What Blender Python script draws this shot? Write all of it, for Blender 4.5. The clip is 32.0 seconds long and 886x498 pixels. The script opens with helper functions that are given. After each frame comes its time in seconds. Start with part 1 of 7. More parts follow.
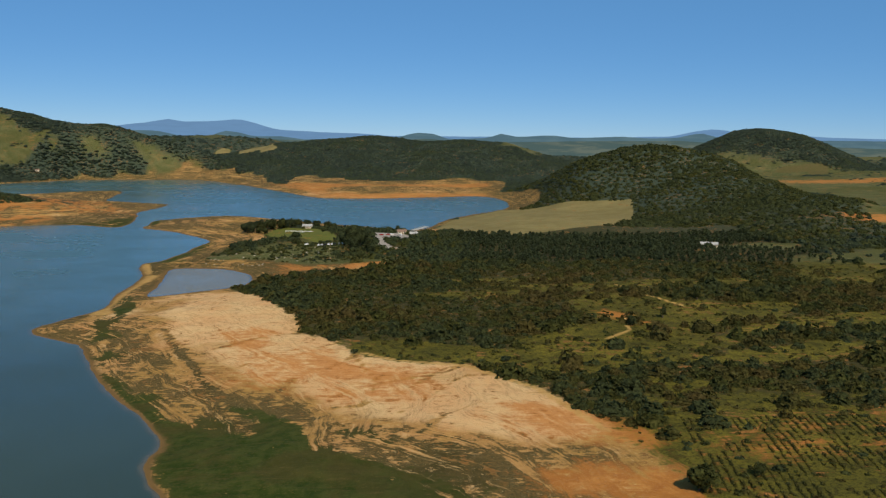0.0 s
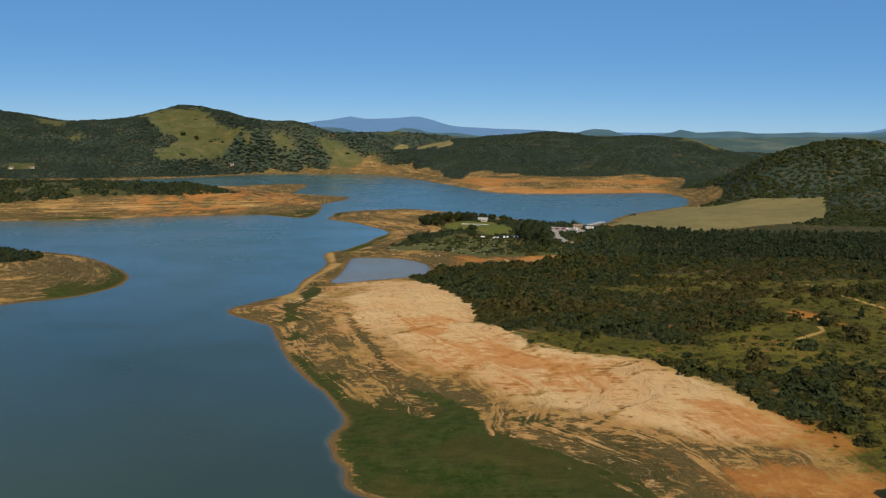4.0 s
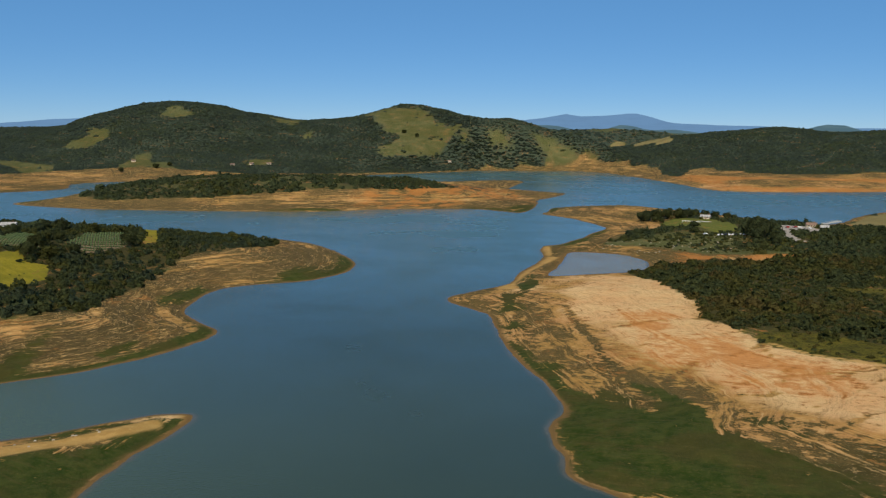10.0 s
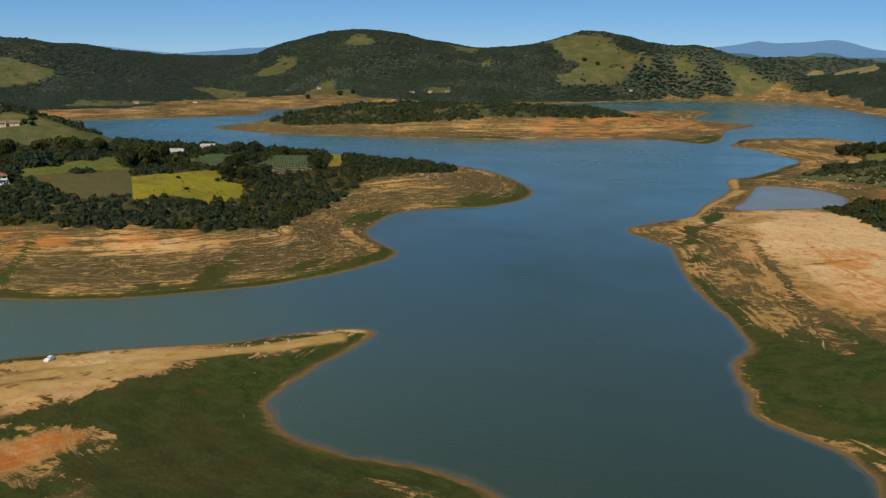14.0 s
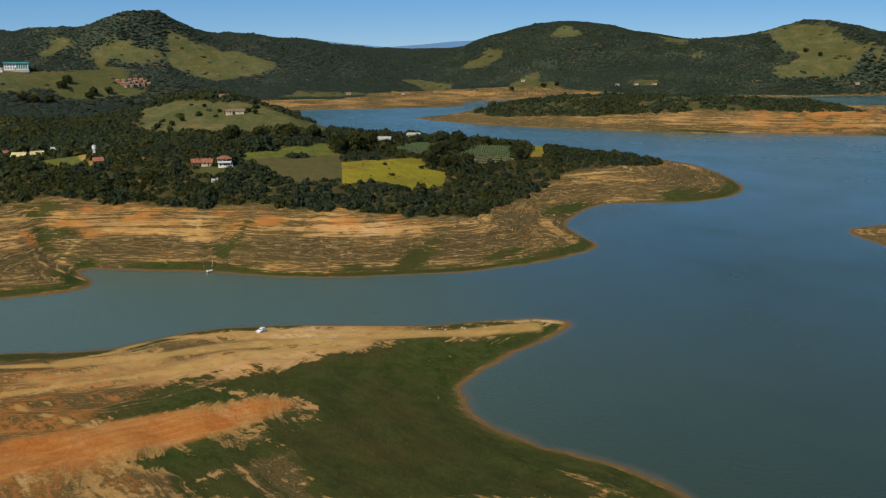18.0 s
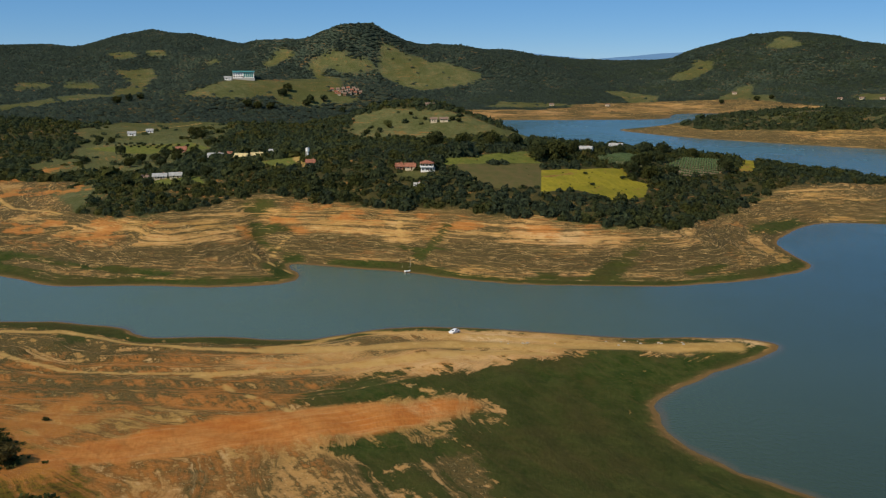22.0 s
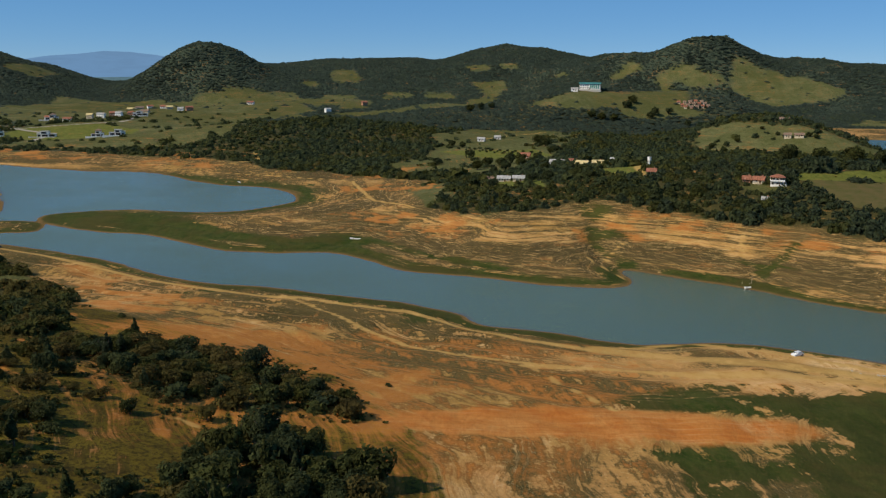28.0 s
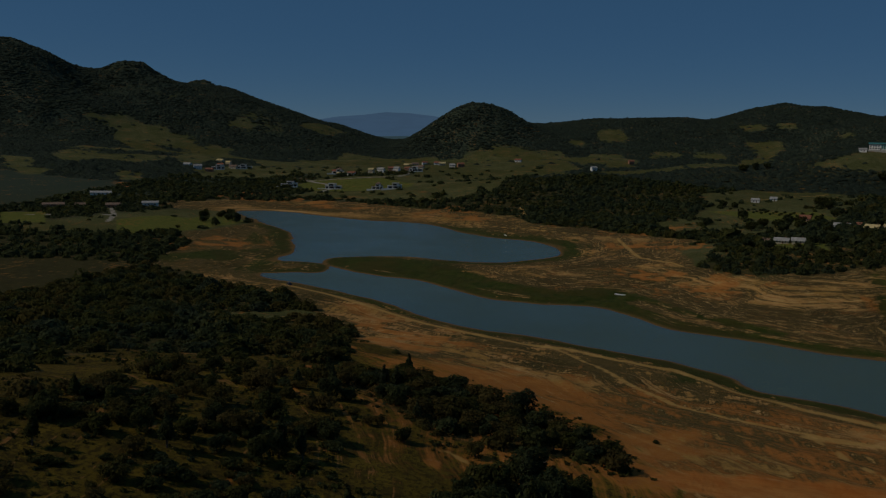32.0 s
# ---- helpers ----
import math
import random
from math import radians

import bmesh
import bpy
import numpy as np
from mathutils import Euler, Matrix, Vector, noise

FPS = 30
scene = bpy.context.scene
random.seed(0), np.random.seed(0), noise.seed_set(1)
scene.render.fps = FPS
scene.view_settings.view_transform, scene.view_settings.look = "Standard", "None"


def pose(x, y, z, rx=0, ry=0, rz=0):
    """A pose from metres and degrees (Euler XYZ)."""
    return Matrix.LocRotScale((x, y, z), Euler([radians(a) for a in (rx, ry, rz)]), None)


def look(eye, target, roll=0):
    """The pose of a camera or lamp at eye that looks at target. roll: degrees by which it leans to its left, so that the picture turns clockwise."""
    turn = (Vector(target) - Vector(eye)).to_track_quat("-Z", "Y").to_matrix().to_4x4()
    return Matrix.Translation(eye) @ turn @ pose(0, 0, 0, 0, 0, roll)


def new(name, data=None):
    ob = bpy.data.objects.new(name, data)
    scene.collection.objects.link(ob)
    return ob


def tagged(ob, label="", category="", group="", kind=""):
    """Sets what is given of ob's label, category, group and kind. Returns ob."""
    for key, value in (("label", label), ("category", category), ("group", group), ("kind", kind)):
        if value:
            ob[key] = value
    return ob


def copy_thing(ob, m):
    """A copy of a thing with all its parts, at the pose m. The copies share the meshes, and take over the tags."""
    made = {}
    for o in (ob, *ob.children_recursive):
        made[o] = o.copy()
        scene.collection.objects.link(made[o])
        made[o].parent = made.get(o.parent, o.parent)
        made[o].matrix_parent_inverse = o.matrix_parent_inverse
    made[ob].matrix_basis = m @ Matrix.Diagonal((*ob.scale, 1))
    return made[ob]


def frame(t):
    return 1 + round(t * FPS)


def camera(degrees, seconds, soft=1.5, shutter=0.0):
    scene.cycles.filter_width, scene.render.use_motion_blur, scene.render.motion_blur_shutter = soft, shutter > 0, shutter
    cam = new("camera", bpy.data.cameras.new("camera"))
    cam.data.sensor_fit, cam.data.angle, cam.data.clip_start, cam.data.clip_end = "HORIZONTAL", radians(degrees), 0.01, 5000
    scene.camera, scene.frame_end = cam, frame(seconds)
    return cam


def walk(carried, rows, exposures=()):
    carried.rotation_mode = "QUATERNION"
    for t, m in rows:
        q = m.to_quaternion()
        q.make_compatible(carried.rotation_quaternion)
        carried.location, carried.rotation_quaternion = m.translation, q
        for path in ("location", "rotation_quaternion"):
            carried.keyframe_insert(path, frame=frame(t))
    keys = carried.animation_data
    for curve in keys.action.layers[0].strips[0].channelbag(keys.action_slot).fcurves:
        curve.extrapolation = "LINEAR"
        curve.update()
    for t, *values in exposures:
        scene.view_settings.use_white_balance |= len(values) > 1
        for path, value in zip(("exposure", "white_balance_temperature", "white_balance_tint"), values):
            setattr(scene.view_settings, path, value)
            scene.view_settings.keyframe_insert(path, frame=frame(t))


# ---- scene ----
cam = camera(52.36, 32.0, soft=1.3)
# seconds, place in metres, heading, tilt and lean in degrees
FLIGHT = [
    (0, -0.00, 0.00, 110.00, -0.109, -7.017, 0.885),
    (0.5, -0.37, -0.07, 109.58, 1.367, -7.090, 1.020),
    (1, -0.74, -0.15, 109.16, 2.836, -7.178, 0.976),
    (1.5, -1.10, -0.24, 108.74, 4.260, -7.232, 0.976),
    (2, -1.47, -0.32, 108.32, 5.690, -7.274, 0.923),
    (2.5, -1.84, -0.40, 107.90, 7.036, -7.306, 0.817),
    (3, -2.21, -0.46, 107.48, 8.368, -7.331, 0.809),
    (3.5, -2.58, -0.51, 107.07, 9.641, -7.350, 0.784),
    (5.5, -4.11, -0.44, 105.49, 14.334, -7.376, 0.636),
    (6, -4.50, -0.38, 105.10, 15.402, -7.398, 0.603),
    (6.5, -4.89, -0.31, 104.72, 16.448, -7.427, 0.600),
    (7, -5.28, -0.24, 104.34, 17.496, -7.464, 0.611),
    (7.5, -5.69, -0.18, 103.96, 18.604, -7.481, 0.593),
    (8, -6.10, -0.14, 103.58, 19.744, -7.462, 0.553),
    (8.5, -6.52, -0.12, 103.20, 20.937, -7.428, 0.515),
    (9, -6.95, -0.12, 102.81, 22.088, -7.409, 0.407),
    (9.5, -7.39, -0.13, 102.42, 23.205, -7.432, 0.346),
    (10, -7.84, -0.14, 102.04, 24.350, -7.567, 0.372),
    (10.5, -8.29, -0.14, 101.66, 25.565, -7.865, 0.421),
    (11, -8.73, -0.13, 101.29, 26.946, -8.382, 0.520),
    (11.5, -9.17, -0.08, 100.93, 28.515, -9.072, 0.541),
    (12, -9.60, -0.00, 100.59, 30.010, -9.783, 0.537),
    (12.5, -10.02, 0.11, 100.28, 31.544, -10.515, 0.495),
    (13, -10.43, 0.26, 99.98, 32.884, -11.152, 0.444),
    (13.5, -10.85, 0.43, 99.71, 34.153, -11.654, 0.356),
    (14, -11.26, 0.62, 99.44, 35.447, -12.022, 0.308),
    (14.5, -11.67, 0.82, 99.17, 36.869, -12.277, 0.290),
    (16.5, -13.19, 1.70, 98.01, 43.685, -12.597, 0.115),
    (17, -13.54, 1.96, 97.69, 45.308, -12.537, 0.032),
    (17.5, -13.88, 2.23, 97.36, 46.800, -12.505, -0.002),
    (18, -14.22, 2.51, 97.02, 48.194, -12.465, -0.032),
    (18.5, -14.54, 2.79, 96.68, 49.589, -12.387, -0.052),
    (19, -14.86, 3.05, 96.34, 51.050, -12.290, -0.084),
    (19.5, -15.18, 3.28, 96.00, 52.640, -12.217, -0.068),
    (20, -15.49, 3.49, 95.65, 54.295, -12.151, -0.060),
    (20.5, -15.81, 3.67, 95.30, 55.974, -12.055, 0.032),
    (21, -16.14, 3.84, 94.95, 57.631, -11.940, 0.071),
    (21.5, -16.46, 4.00, 94.60, 59.256, -11.824, 0.074),
    (22, -16.78, 4.15, 94.25, 60.849, -11.718, 0.099),
    (22.5, -17.08, 4.26, 93.89, 62.422, -11.618, 0.090),
    (23, -17.35, 4.35, 93.52, 63.969, -11.505, 0.047),
    (23.5, -17.59, 4.39, 93.14, 65.551, -11.392, 0.094),
    (24, -17.79, 4.39, 92.74, 67.158, -11.291, 0.123),
    (24.5, -17.95, 4.35, 92.32, 68.761, -11.231, 0.152),
    (26.5, -18.23, 3.83, 90.51, 75.753, -10.993, 0.278),
    (27, -18.26, 3.61, 90.05, 77.839, -10.958, 0.349),
    (27.5, -18.28, 3.35, 89.60, 79.962, -10.915, 0.467),
    (28, -18.32, 3.06, 89.16, 82.087, -10.899, 0.579),
    (28.5, -18.35, 2.71, 88.74, 84.189, -10.880, 0.695),
    (29, -18.38, 2.30, 88.33, 86.261, -10.767, 0.782),
    (29.5, -18.39, 1.85, 87.93, 88.242, -10.477, 0.774),
    (30, -18.40, 1.36, 87.53, 90.178, -9.918, 0.763),
    (30.5, -18.41, 0.86, 87.13, 92.150, -9.196, 0.773),
    (31, -18.41, 0.35, 86.74, 94.175, -8.468, 0.815),
    (31.5, -18.42, -0.15, 86.34, 96.340, -7.839, 0.796),
    (32, -18.43, -0.63, 85.94, 98.630, -7.330, 0.793),
]
EXPOSE = 0.28
FADE = [(0, 0.0), (28.5, 0.0), (29.0, -0.05), (30.0, -0.42), (31.0, -1.1), (32.0, -2.0)]
walk(cam, [(t, pose(x, y, z, 90 + tilt, 0, head) @ pose(0, 0, 0, 0, 0, lean)) for t, x, y, z, head, tilt, lean in FLIGHT],
     [(t, EXPOSE + e) for t, e in FADE])

# ---- world and sun ----
SUN_UP, SUN_HEAD = radians(42), radians(164)   # heading clockwise from +y
world = bpy.data.worlds.new("sky")
scene.world = world
world.use_nodes = True
wn, wl = world.node_tree.nodes, world.node_tree.links
sky = wn.new("ShaderNodeTexSky")
sky.sky_type, sky.sun_disc = "NISHITA", False
sky.sun_elevation, sky.sun_rotation = SUN_UP, SUN_HEAD
sky.altitude, sky.air_density, sky.dust_density, sky.ozone_density = 5000, 1.0, 0.0, 4.0
tint = wn.new("ShaderNodeHueSaturation")
tint.inputs["Saturation"].default_value, tint.inputs["Hue"].default_value = 1.18, 0.503
wl.new(sky.outputs[0], tint.inputs["Color"])
# fine dry haze evens the blue out towards the horizon
haze = wn.new("ShaderNodeMix")
haze.data_type = "RGBA"
haze.inputs["Factor"].default_value = 0.55
haze.inputs["B"].default_value = (1.45, 3.95, 7.3, 1)
wl.new(tint.outputs[0], haze.inputs["A"])
wl.new(haze.outputs["Result"], wn["Background"].inputs[0])
wn["Background"].inputs[1].default_value = 0.07
sun_data = bpy.data.lights.new("sun", "SUN")
sun_data.energy, sun_data.angle, sun_data.color = 3.7, radians(0.53), (1.0, 0.88, 0.70)
sun = new("sun", sun_data)
to_sun = Vector((math.sin(SUN_HEAD) * math.cos(SUN_UP), math.cos(SUN_HEAD) * math.cos(SUN_UP), math.sin(SUN_UP)))
sun.matrix_world = look(to_sun * 600, (0, 0, 0))

# ---- node helpers ----
def material(name, rough=0.9, spec=0.3):
    mat = bpy.data.materials.new(name)
    mat.use_nodes = True
    nt = mat.node_tree
    b = nt.nodes["Principled BSDF"]
    b.inputs["Roughness"].default_value = rough
    b.inputs["Specular IOR Level"].default_value = spec
    return mat, nt, b


def sock(nt, s, v):
    if hasattr(v, "is_output"):
        nt.links.new(v, s)
    else:
        s.default_value = v if not isinstance(v, tuple) or len(v) != 3 or s.type != "RGBA" else (*v, 1)


def nz(nt, vec, scale, detail=6, rough=0.6):
    n = nt.nodes.new("ShaderNodeTexNoise")
    n.inputs["Scale"].default_value, n.inputs["Detail"].default_value, n.inputs["Roughness"].default_value = scale, detail, rough
    if vec is not None:
        nt.links.new(vec, n.inputs["Vector"])
    return n.outputs["Fac"]


def mth(nt, op, a, b=0.0, c=0.0):
    n = nt.nodes.new("ShaderNodeMath")
    n.operation = op
    for s, v in zip(n.inputs, (a, b, c)):
        sock(nt, s, v)
    return n.outputs[0]


def step(nt, v, lo, hi):
    n = nt.nodes.new("ShaderNodeMapRange")
    n.interpolation_type = "SMOOTHSTEP"
    sock(nt, n.inputs["Value"], v)
    n.inputs["From Min"].default_value, n.inputs["From Max"].default_value = lo, hi
    return n.outputs["Result"]


def mixc(nt, fac, a, b):
    n = nt.nodes.new("ShaderNodeMix")
    n.data_type = "RGBA"
    sock(nt, n.inputs["Factor"], fac)
    sock(nt, n.inputs["A"], a)
    sock(nt, n.inputs["B"], b)
    return n.outputs["Result"]


def attr(nt, name):
    n = nt.nodes.new("ShaderNodeAttribute")
    n.attribute_name = name
    return n


def bump(nt, b, height, strength, dist):
    n = nt.nodes.new("ShaderNodeBump")
    n.inputs["Strength"].default_value, n.inputs["Distance"].default_value = strength, dist
    nt.links.new(height, n.inputs["Height"])
    nt.links.new(n.outputs[0], b.inputs["Normal"])


def objpos(nt):
    return nt.nodes.new("ShaderNodeTexCoord").outputs["Object"]


def plain(name, colour, rough=0.7, metal=0.0, vary=0.15, scale=1.5, spec=0.4):
    """Painted, plastered or tiled surface with blotches and fine grain."""
    mat, nt, b = material(name, rough, spec)
    p = objpos(nt)
    n1, n2 = nz(nt, p, scale, 4), nz(nt, p, scale * 14, 3)
    v = mth(nt, "ADD", mth(nt, "MULTIPLY", n1, 0.7), mth(nt, "MULTIPLY", n2, 0.3))
    dark = tuple(c * (1 - 2 * vary) for c in colour)
    light = tuple(min(1, c * (1 + 2 * vary)) for c in colour)
    nt.links.new(mixc(nt, step(nt, v, 0.3, 0.7), dark, light), b.inputs["Base Color"])
    b.inputs["Metallic"].default_value = metal
    bump(nt, b, n2, 0.15, 0.02)
    return mat


# ---- materials ----
def ground_material():
    mat, nt, b = material("soil_and_grass", 0.95, 0.05)
    p = objpos(nt)
    sep = nt.nodes.new("ShaderNodeSeparateXYZ")
    nt.links.new(p, sep.inputs[0])
    z = sep.outputs[2]
    big, mid, fine, grain = nz(nt, p, 0.006, 5), nz(nt, p, 0.035, 8, 0.65), nz(nt, p, 0.18, 8, 0.7), nz(nt, p, 0.9, 6, 0.7)
    grit = nz(nt, p, 2.6, 4, 0.75)
    rag = mth(nt, "ADD", mth(nt, "MULTIPLY", mth(nt, "SUBTRACT", mid, 0.5), 0.9), mth(nt, "MULTIPLY", mth(nt, "SUBTRACT", fine, 0.5), 0.9))

    # noise drawn out along the contour lines
    stretch = nt.nodes.new("ShaderNodeVectorMath")
    stretch.operation = "MULTIPLY"
    stretch.inputs[1].default_value = (0.014, 0.014, 1.6)
    nt.links.new(p, stretch.inputs[0])
    contour = nz(nt, stretch.outputs[0], 1.0, 8, 0.68)
    # on level ground the old water lines fade out
    nrm = nt.nodes.new("ShaderNodeSeparateXYZ")
    nt.links.new(nt.nodes.new("ShaderNodeNewGeometry").outputs["Normal"], nrm.inputs[0])
    level = mth(nt, "MULTIPLY", step(nt, nrm.outputs[2], 0.9955, 0.9992), 0.8)
    # there run-off has combed the mud into short slanting streaks
    comb = nt.nodes.new("ShaderNodeMapping")
    comb.inputs["Rotation"].default_value, comb.inputs["Scale"].default_value = (0, 0, radians(-21)), (0.05, 0.5, 0.3)
    nt.links.new(p, comb.inputs["Vector"])
    combed = nz(nt, comb.outputs[0], 1.0, 6, 0.68)
    contour = mth(nt, "ADD", mth(nt, "MULTIPLY", contour, mth(nt, "SUBTRACT", 1.0, level)), mth(nt, "MULTIPLY", combed, level))
    line = nt.nodes.new("ShaderNodeVectorMath")
    line.operation = "MULTIPLY"
    line.inputs[1].default_value = (0.03, 0.03, 5.0)
    nt.links.new(p, line.inputs[0])
    steps = nz(nt, line.outputs[0], 1.0, 6, 0.6)
    steps = mth(nt, "ADD", mth(nt, "MULTIPLY", steps, mth(nt, "SUBTRACT", 1.0, level)), mth(nt, "MULTIPLY", fine, level))
    thin = nt.nodes.new("ShaderNodeVectorMath")
    thin.operation = "MULTIPLY"
    thin.inputs[1].default_value = (0.13, 0.13, 11.0)
    nt.links.new(p, thin.inputs[0])
    scratch = nz(nt, thin.outputs[0], 1.0, 5, 0.65)
    part_level = mth(nt, "MULTIPLY", level, 0.5)
    scratch = mth(nt, "ADD", mth(nt, "MULTIPLY", scratch, mth(nt, "SUBTRACT", 1.0, part_level)), mth(nt, "MULTIPLY", combed, part_level))
    rag = mth(nt, "ADD", rag, mth(nt, "MULTIPLY", mth(nt, "SUBTRACT", contour, 0.5), 1.3))
    rag = mth(nt, "ADD", rag, mth(nt, "MULTIPLY", mth(nt, "SUBTRACT", grain, 0.5), 0.36))
    rag = mth(nt, "ADD", rag, mth(nt, "MULTIPLY", mth(nt, "SUBTRACT", steps, 0.5), 0.9))

    def mask(name, soft=0.12, push=1.0):
        v = mth(nt, "ADD", attr(nt, name).outputs["Fac"], mth(nt, "MULTIPLY", rag, push))
        return step(nt, v, 0.5 - soft, 0.5 + soft)

    # dry pasture
    grass = mixc(nt, step(nt, mid, 0.35, 0.65), (0.088, 0.095, 0.033), (0.134, 0.131, 0.054))
    grass = mixc(nt, step(nt, fine, 0.45, 0.75), grass, (0.05, 0.053, 0.012))
    grass = mixc(nt, mth(nt, "MULTIPLY", step(nt, big, 0.42, 0.6), 0.6), grass, (0.075, 0.072, 0.018))
    grass = mixc(nt, mth(nt, "MULTIPLY", step(nt, grain, 0.46, 0.6), 0.65), grass, (0.045, 0.045, 0.014))
    # rough tussock grass, yellow above dark litter
    rough = mixc(nt, step(nt, mid, 0.35, 0.65), (0.082, 0.058, 0.009), (0.146, 0.102, 0.014))
    rough = mixc(nt, mth(nt, "MULTIPLY", step(nt, fine, 0.46, 0.62), 0.75), rough, (0.040, 0.029, 0.008))
    rough = mixc(nt, mth(nt, "MULTIPLY", step(nt, grain, 0.47, 0.59), 0.8), rough, (0.030, 0.022, 0.007))
    grass = mixc(nt, mask("tussock", 0.25, 0.4), grass, rough)
    # the glades of the scrub: ripe grass with green herbs under it
    herbs = mixc(nt, step(nt, mid, 0.35, 0.65), (0.088, 0.078, 0.013), (0.155, 0.128, 0.018))
    herbs = mixc(nt, mth(nt, "MULTIPLY", step(nt, fine, 0.46, 0.62), 0.75), herbs, (0.034, 0.033, 0.009))
    herbs = mixc(nt, mth(nt, "MULTIPLY", step(nt, grain, 0.47, 0.60), 0.75), herbs, (0.028, 0.026, 0.007))
    grass = mixc(nt, mask("scrub", 0.25, 0.4), grass, herbs)
    # woodland floor, litter and low scrub
    floor = mixc(nt, step(nt, fine, 0.3, 0.7), (0.040, 0.036, 0.013), (0.062, 0.054, 0.018))
    # with distance the floor colour nears the haze-tinted green of the far crowns
    floor = mixc(nt, attr(nt, "far_floor").outputs["Fac"], floor, mixc(nt, fine, (0.038, 0.052, 0.034), (0.046, 0.061, 0.039)))
    col = mixc(nt, mask("wood", 0.2), grass, floor)
    # ploughed or ripe field
    ripe = mixc(nt, step(nt, fine, 0.3, 0.7), (0.21, 0.175, 0.014), (0.30, 0.235, 0.024))
    ripe = mixc(nt, mth(nt, "MULTIPLY", step(nt, mid, 0.46, 0.6), 0.4), ripe, (0.10, 0.105, 0.014))
    ripe = mixc(nt, mth(nt, "MULTIPLY", step(nt, grain, 0.5, 0.65), 0.45), ripe, (0.085, 0.085, 0.014))
    col = mixc(nt, mask("field", 0.08, 0.10), col, ripe)
    stubble = mixc(nt, step(nt, mid, 0.35, 0.65), (0.17, 0.135, 0.05), (0.22, 0.18, 0.07))
    col = mixc(nt, mask("stubble", 0.06, 0.2), col, stubble)
    lawn = mixc(nt, step(nt, fine, 0.3, 0.7), (0.085, 0.100, 0.018), (0.15, 0.148, 0.030))
    lawn = mixc(nt, mth(nt, "MULTIPLY", step(nt, grain, 0.5, 0.65), 0.6), lawn, (0.042, 0.05, 0.013))
    col = mixc(nt, mask("lawn", 0.06, 0.2), col, lawn)
    # dried lake bed: pale clay with dark mossy bands that follow the old water lines
    clay = mixc(nt, step(nt, fine, 0.3, 0.72), (0.39, 0.22, 0.058), (0.29, 0.15, 0.036))
    clay = mixc(nt, mth(nt, "MULTIPLY", step(nt, mid, 0.45, 0.65), 0.55), clay, (0.50, 0.235, 0.088))
    clay = mixc(nt, mth(nt, "MULTIPLY", step(nt, big, 0.48, 0.6), 0.45), clay, (0.55, 0.28, 0.115))
    clay = mixc(nt, mth(nt, "MULTIPLY", step(nt, grain, 0.5, 0.8), 0.6), clay, (0.55, 0.36, 0.13))
    clay = mixc(nt, mth(nt, "MULTIPLY", step(nt, steps, 0.53, 0.64), 0.6), clay, (0.17, 0.098, 0.036))
    # upper beds, long dry, are paler and pinkish
    pale = mixc(nt, step(nt, mid, 0.38, 0.62), (0.68, 0.45, 0.21), (0.64, 0.37, 0.16))
    pale = mixc(nt, mth(nt, "MULTIPLY", step(nt, steps, 0.52, 0.66), 0.28), pale, (0.40, 0.23, 0.10))
    pale = mixc(nt, mth(nt, "MULTIPLY", step(nt, grain, 0.52, 0.68), 0.4), pale, (0.42, 0.25, 0.12))
    clay = mixc(nt, mth(nt, "MULTIPLY", step(nt, attr(nt, "moss").outputs["Fac"], 0.26, 0.0), 0.85), clay, pale)
    moss = mixc(nt, step(nt, grain, 0.35, 0.65), (0.052, 0.046, 0.014), (0.135, 0.088, 0.030))
    streak = mth(nt, "ADD", mth(nt, "MULTIPLY", contour, 0.85), mth(nt, "MULTIPLY", fine, 0.62))
    streak = mth(nt, "ADD", streak, mth(nt, "ADD", mth(nt, "MULTIPLY", grain, 0.25), mth(nt, "MULTIPLY", steps, 0.6)))
    streak = mth(nt, "ADD", streak, mth(nt, "MULTIPLY", mth(nt, "SUBTRACT", attr(nt, "moss").outputs["Fac"], 0.57), 0.5))
    clay = mixc(nt, mth(nt, "MULTIPLY", step(nt, streak, 0.95, 1.10), 0.7), clay, (0.23, 0.135, 0.042))
    fleck = mth(nt, "ADD", mth(nt, "MULTIPLY", fine, 0.55), mth(nt, "MULTIPLY", grain, 0.45))
    clay = mixc(nt, mth(nt, "MULTIPLY", step(nt, fleck, 0.55, 0.62), 0.55), clay, (0.17, 0.10, 0.034))
    clay = mixc(nt, mth(nt, "MULTIPLY", step(nt, scratch, 0.50, 0.60), 0.36), clay, (0.19, 0.105, 0.034))
    moss = mixc(nt, step(nt, mid, 0.45, 0.6), moss, (0.056, 0.045, 0.013))
    clay = mixc(nt, step(nt, streak, 1.04, 1.12), clay, moss)
    clay = mixc(nt, mth(nt, "MULTIPLY", step(nt, grit, 0.52, 0.66), 0.32), clay, (0.15, 0.085, 0.030))
    # pale ledges left by each halt of the falling water, and bleached flecks
    ledge = mth(nt, "ADD", mth(nt, "MULTIPLY", steps, 0.62), mth(nt, "ADD", mth(nt, "MULTIPLY", scratch, 0.22), mth(nt, "MULTIPLY", grain, 0.16)))
    clay = mixc(nt, mth(nt, "MULTIPLY", step(nt, ledge, 0.46, 0.41), mth(nt, "MULTIPLY", step(nt, mid, 0.40, 0.60), 0.62)), clay, mixc(nt, fine, (0.56, 0.38, 0.17), (0.50, 0.30, 0.12)))
    fade = mth(nt, "ADD", mth(nt, "MULTIPLY", grain, 0.55), mth(nt, "MULTIPLY", grit, 0.45))
    clay = mixc(nt, mth(nt, "MULTIPLY", step(nt, fade, 0.44, 0.38), 0.55), clay, (0.58, 0.41, 0.20))
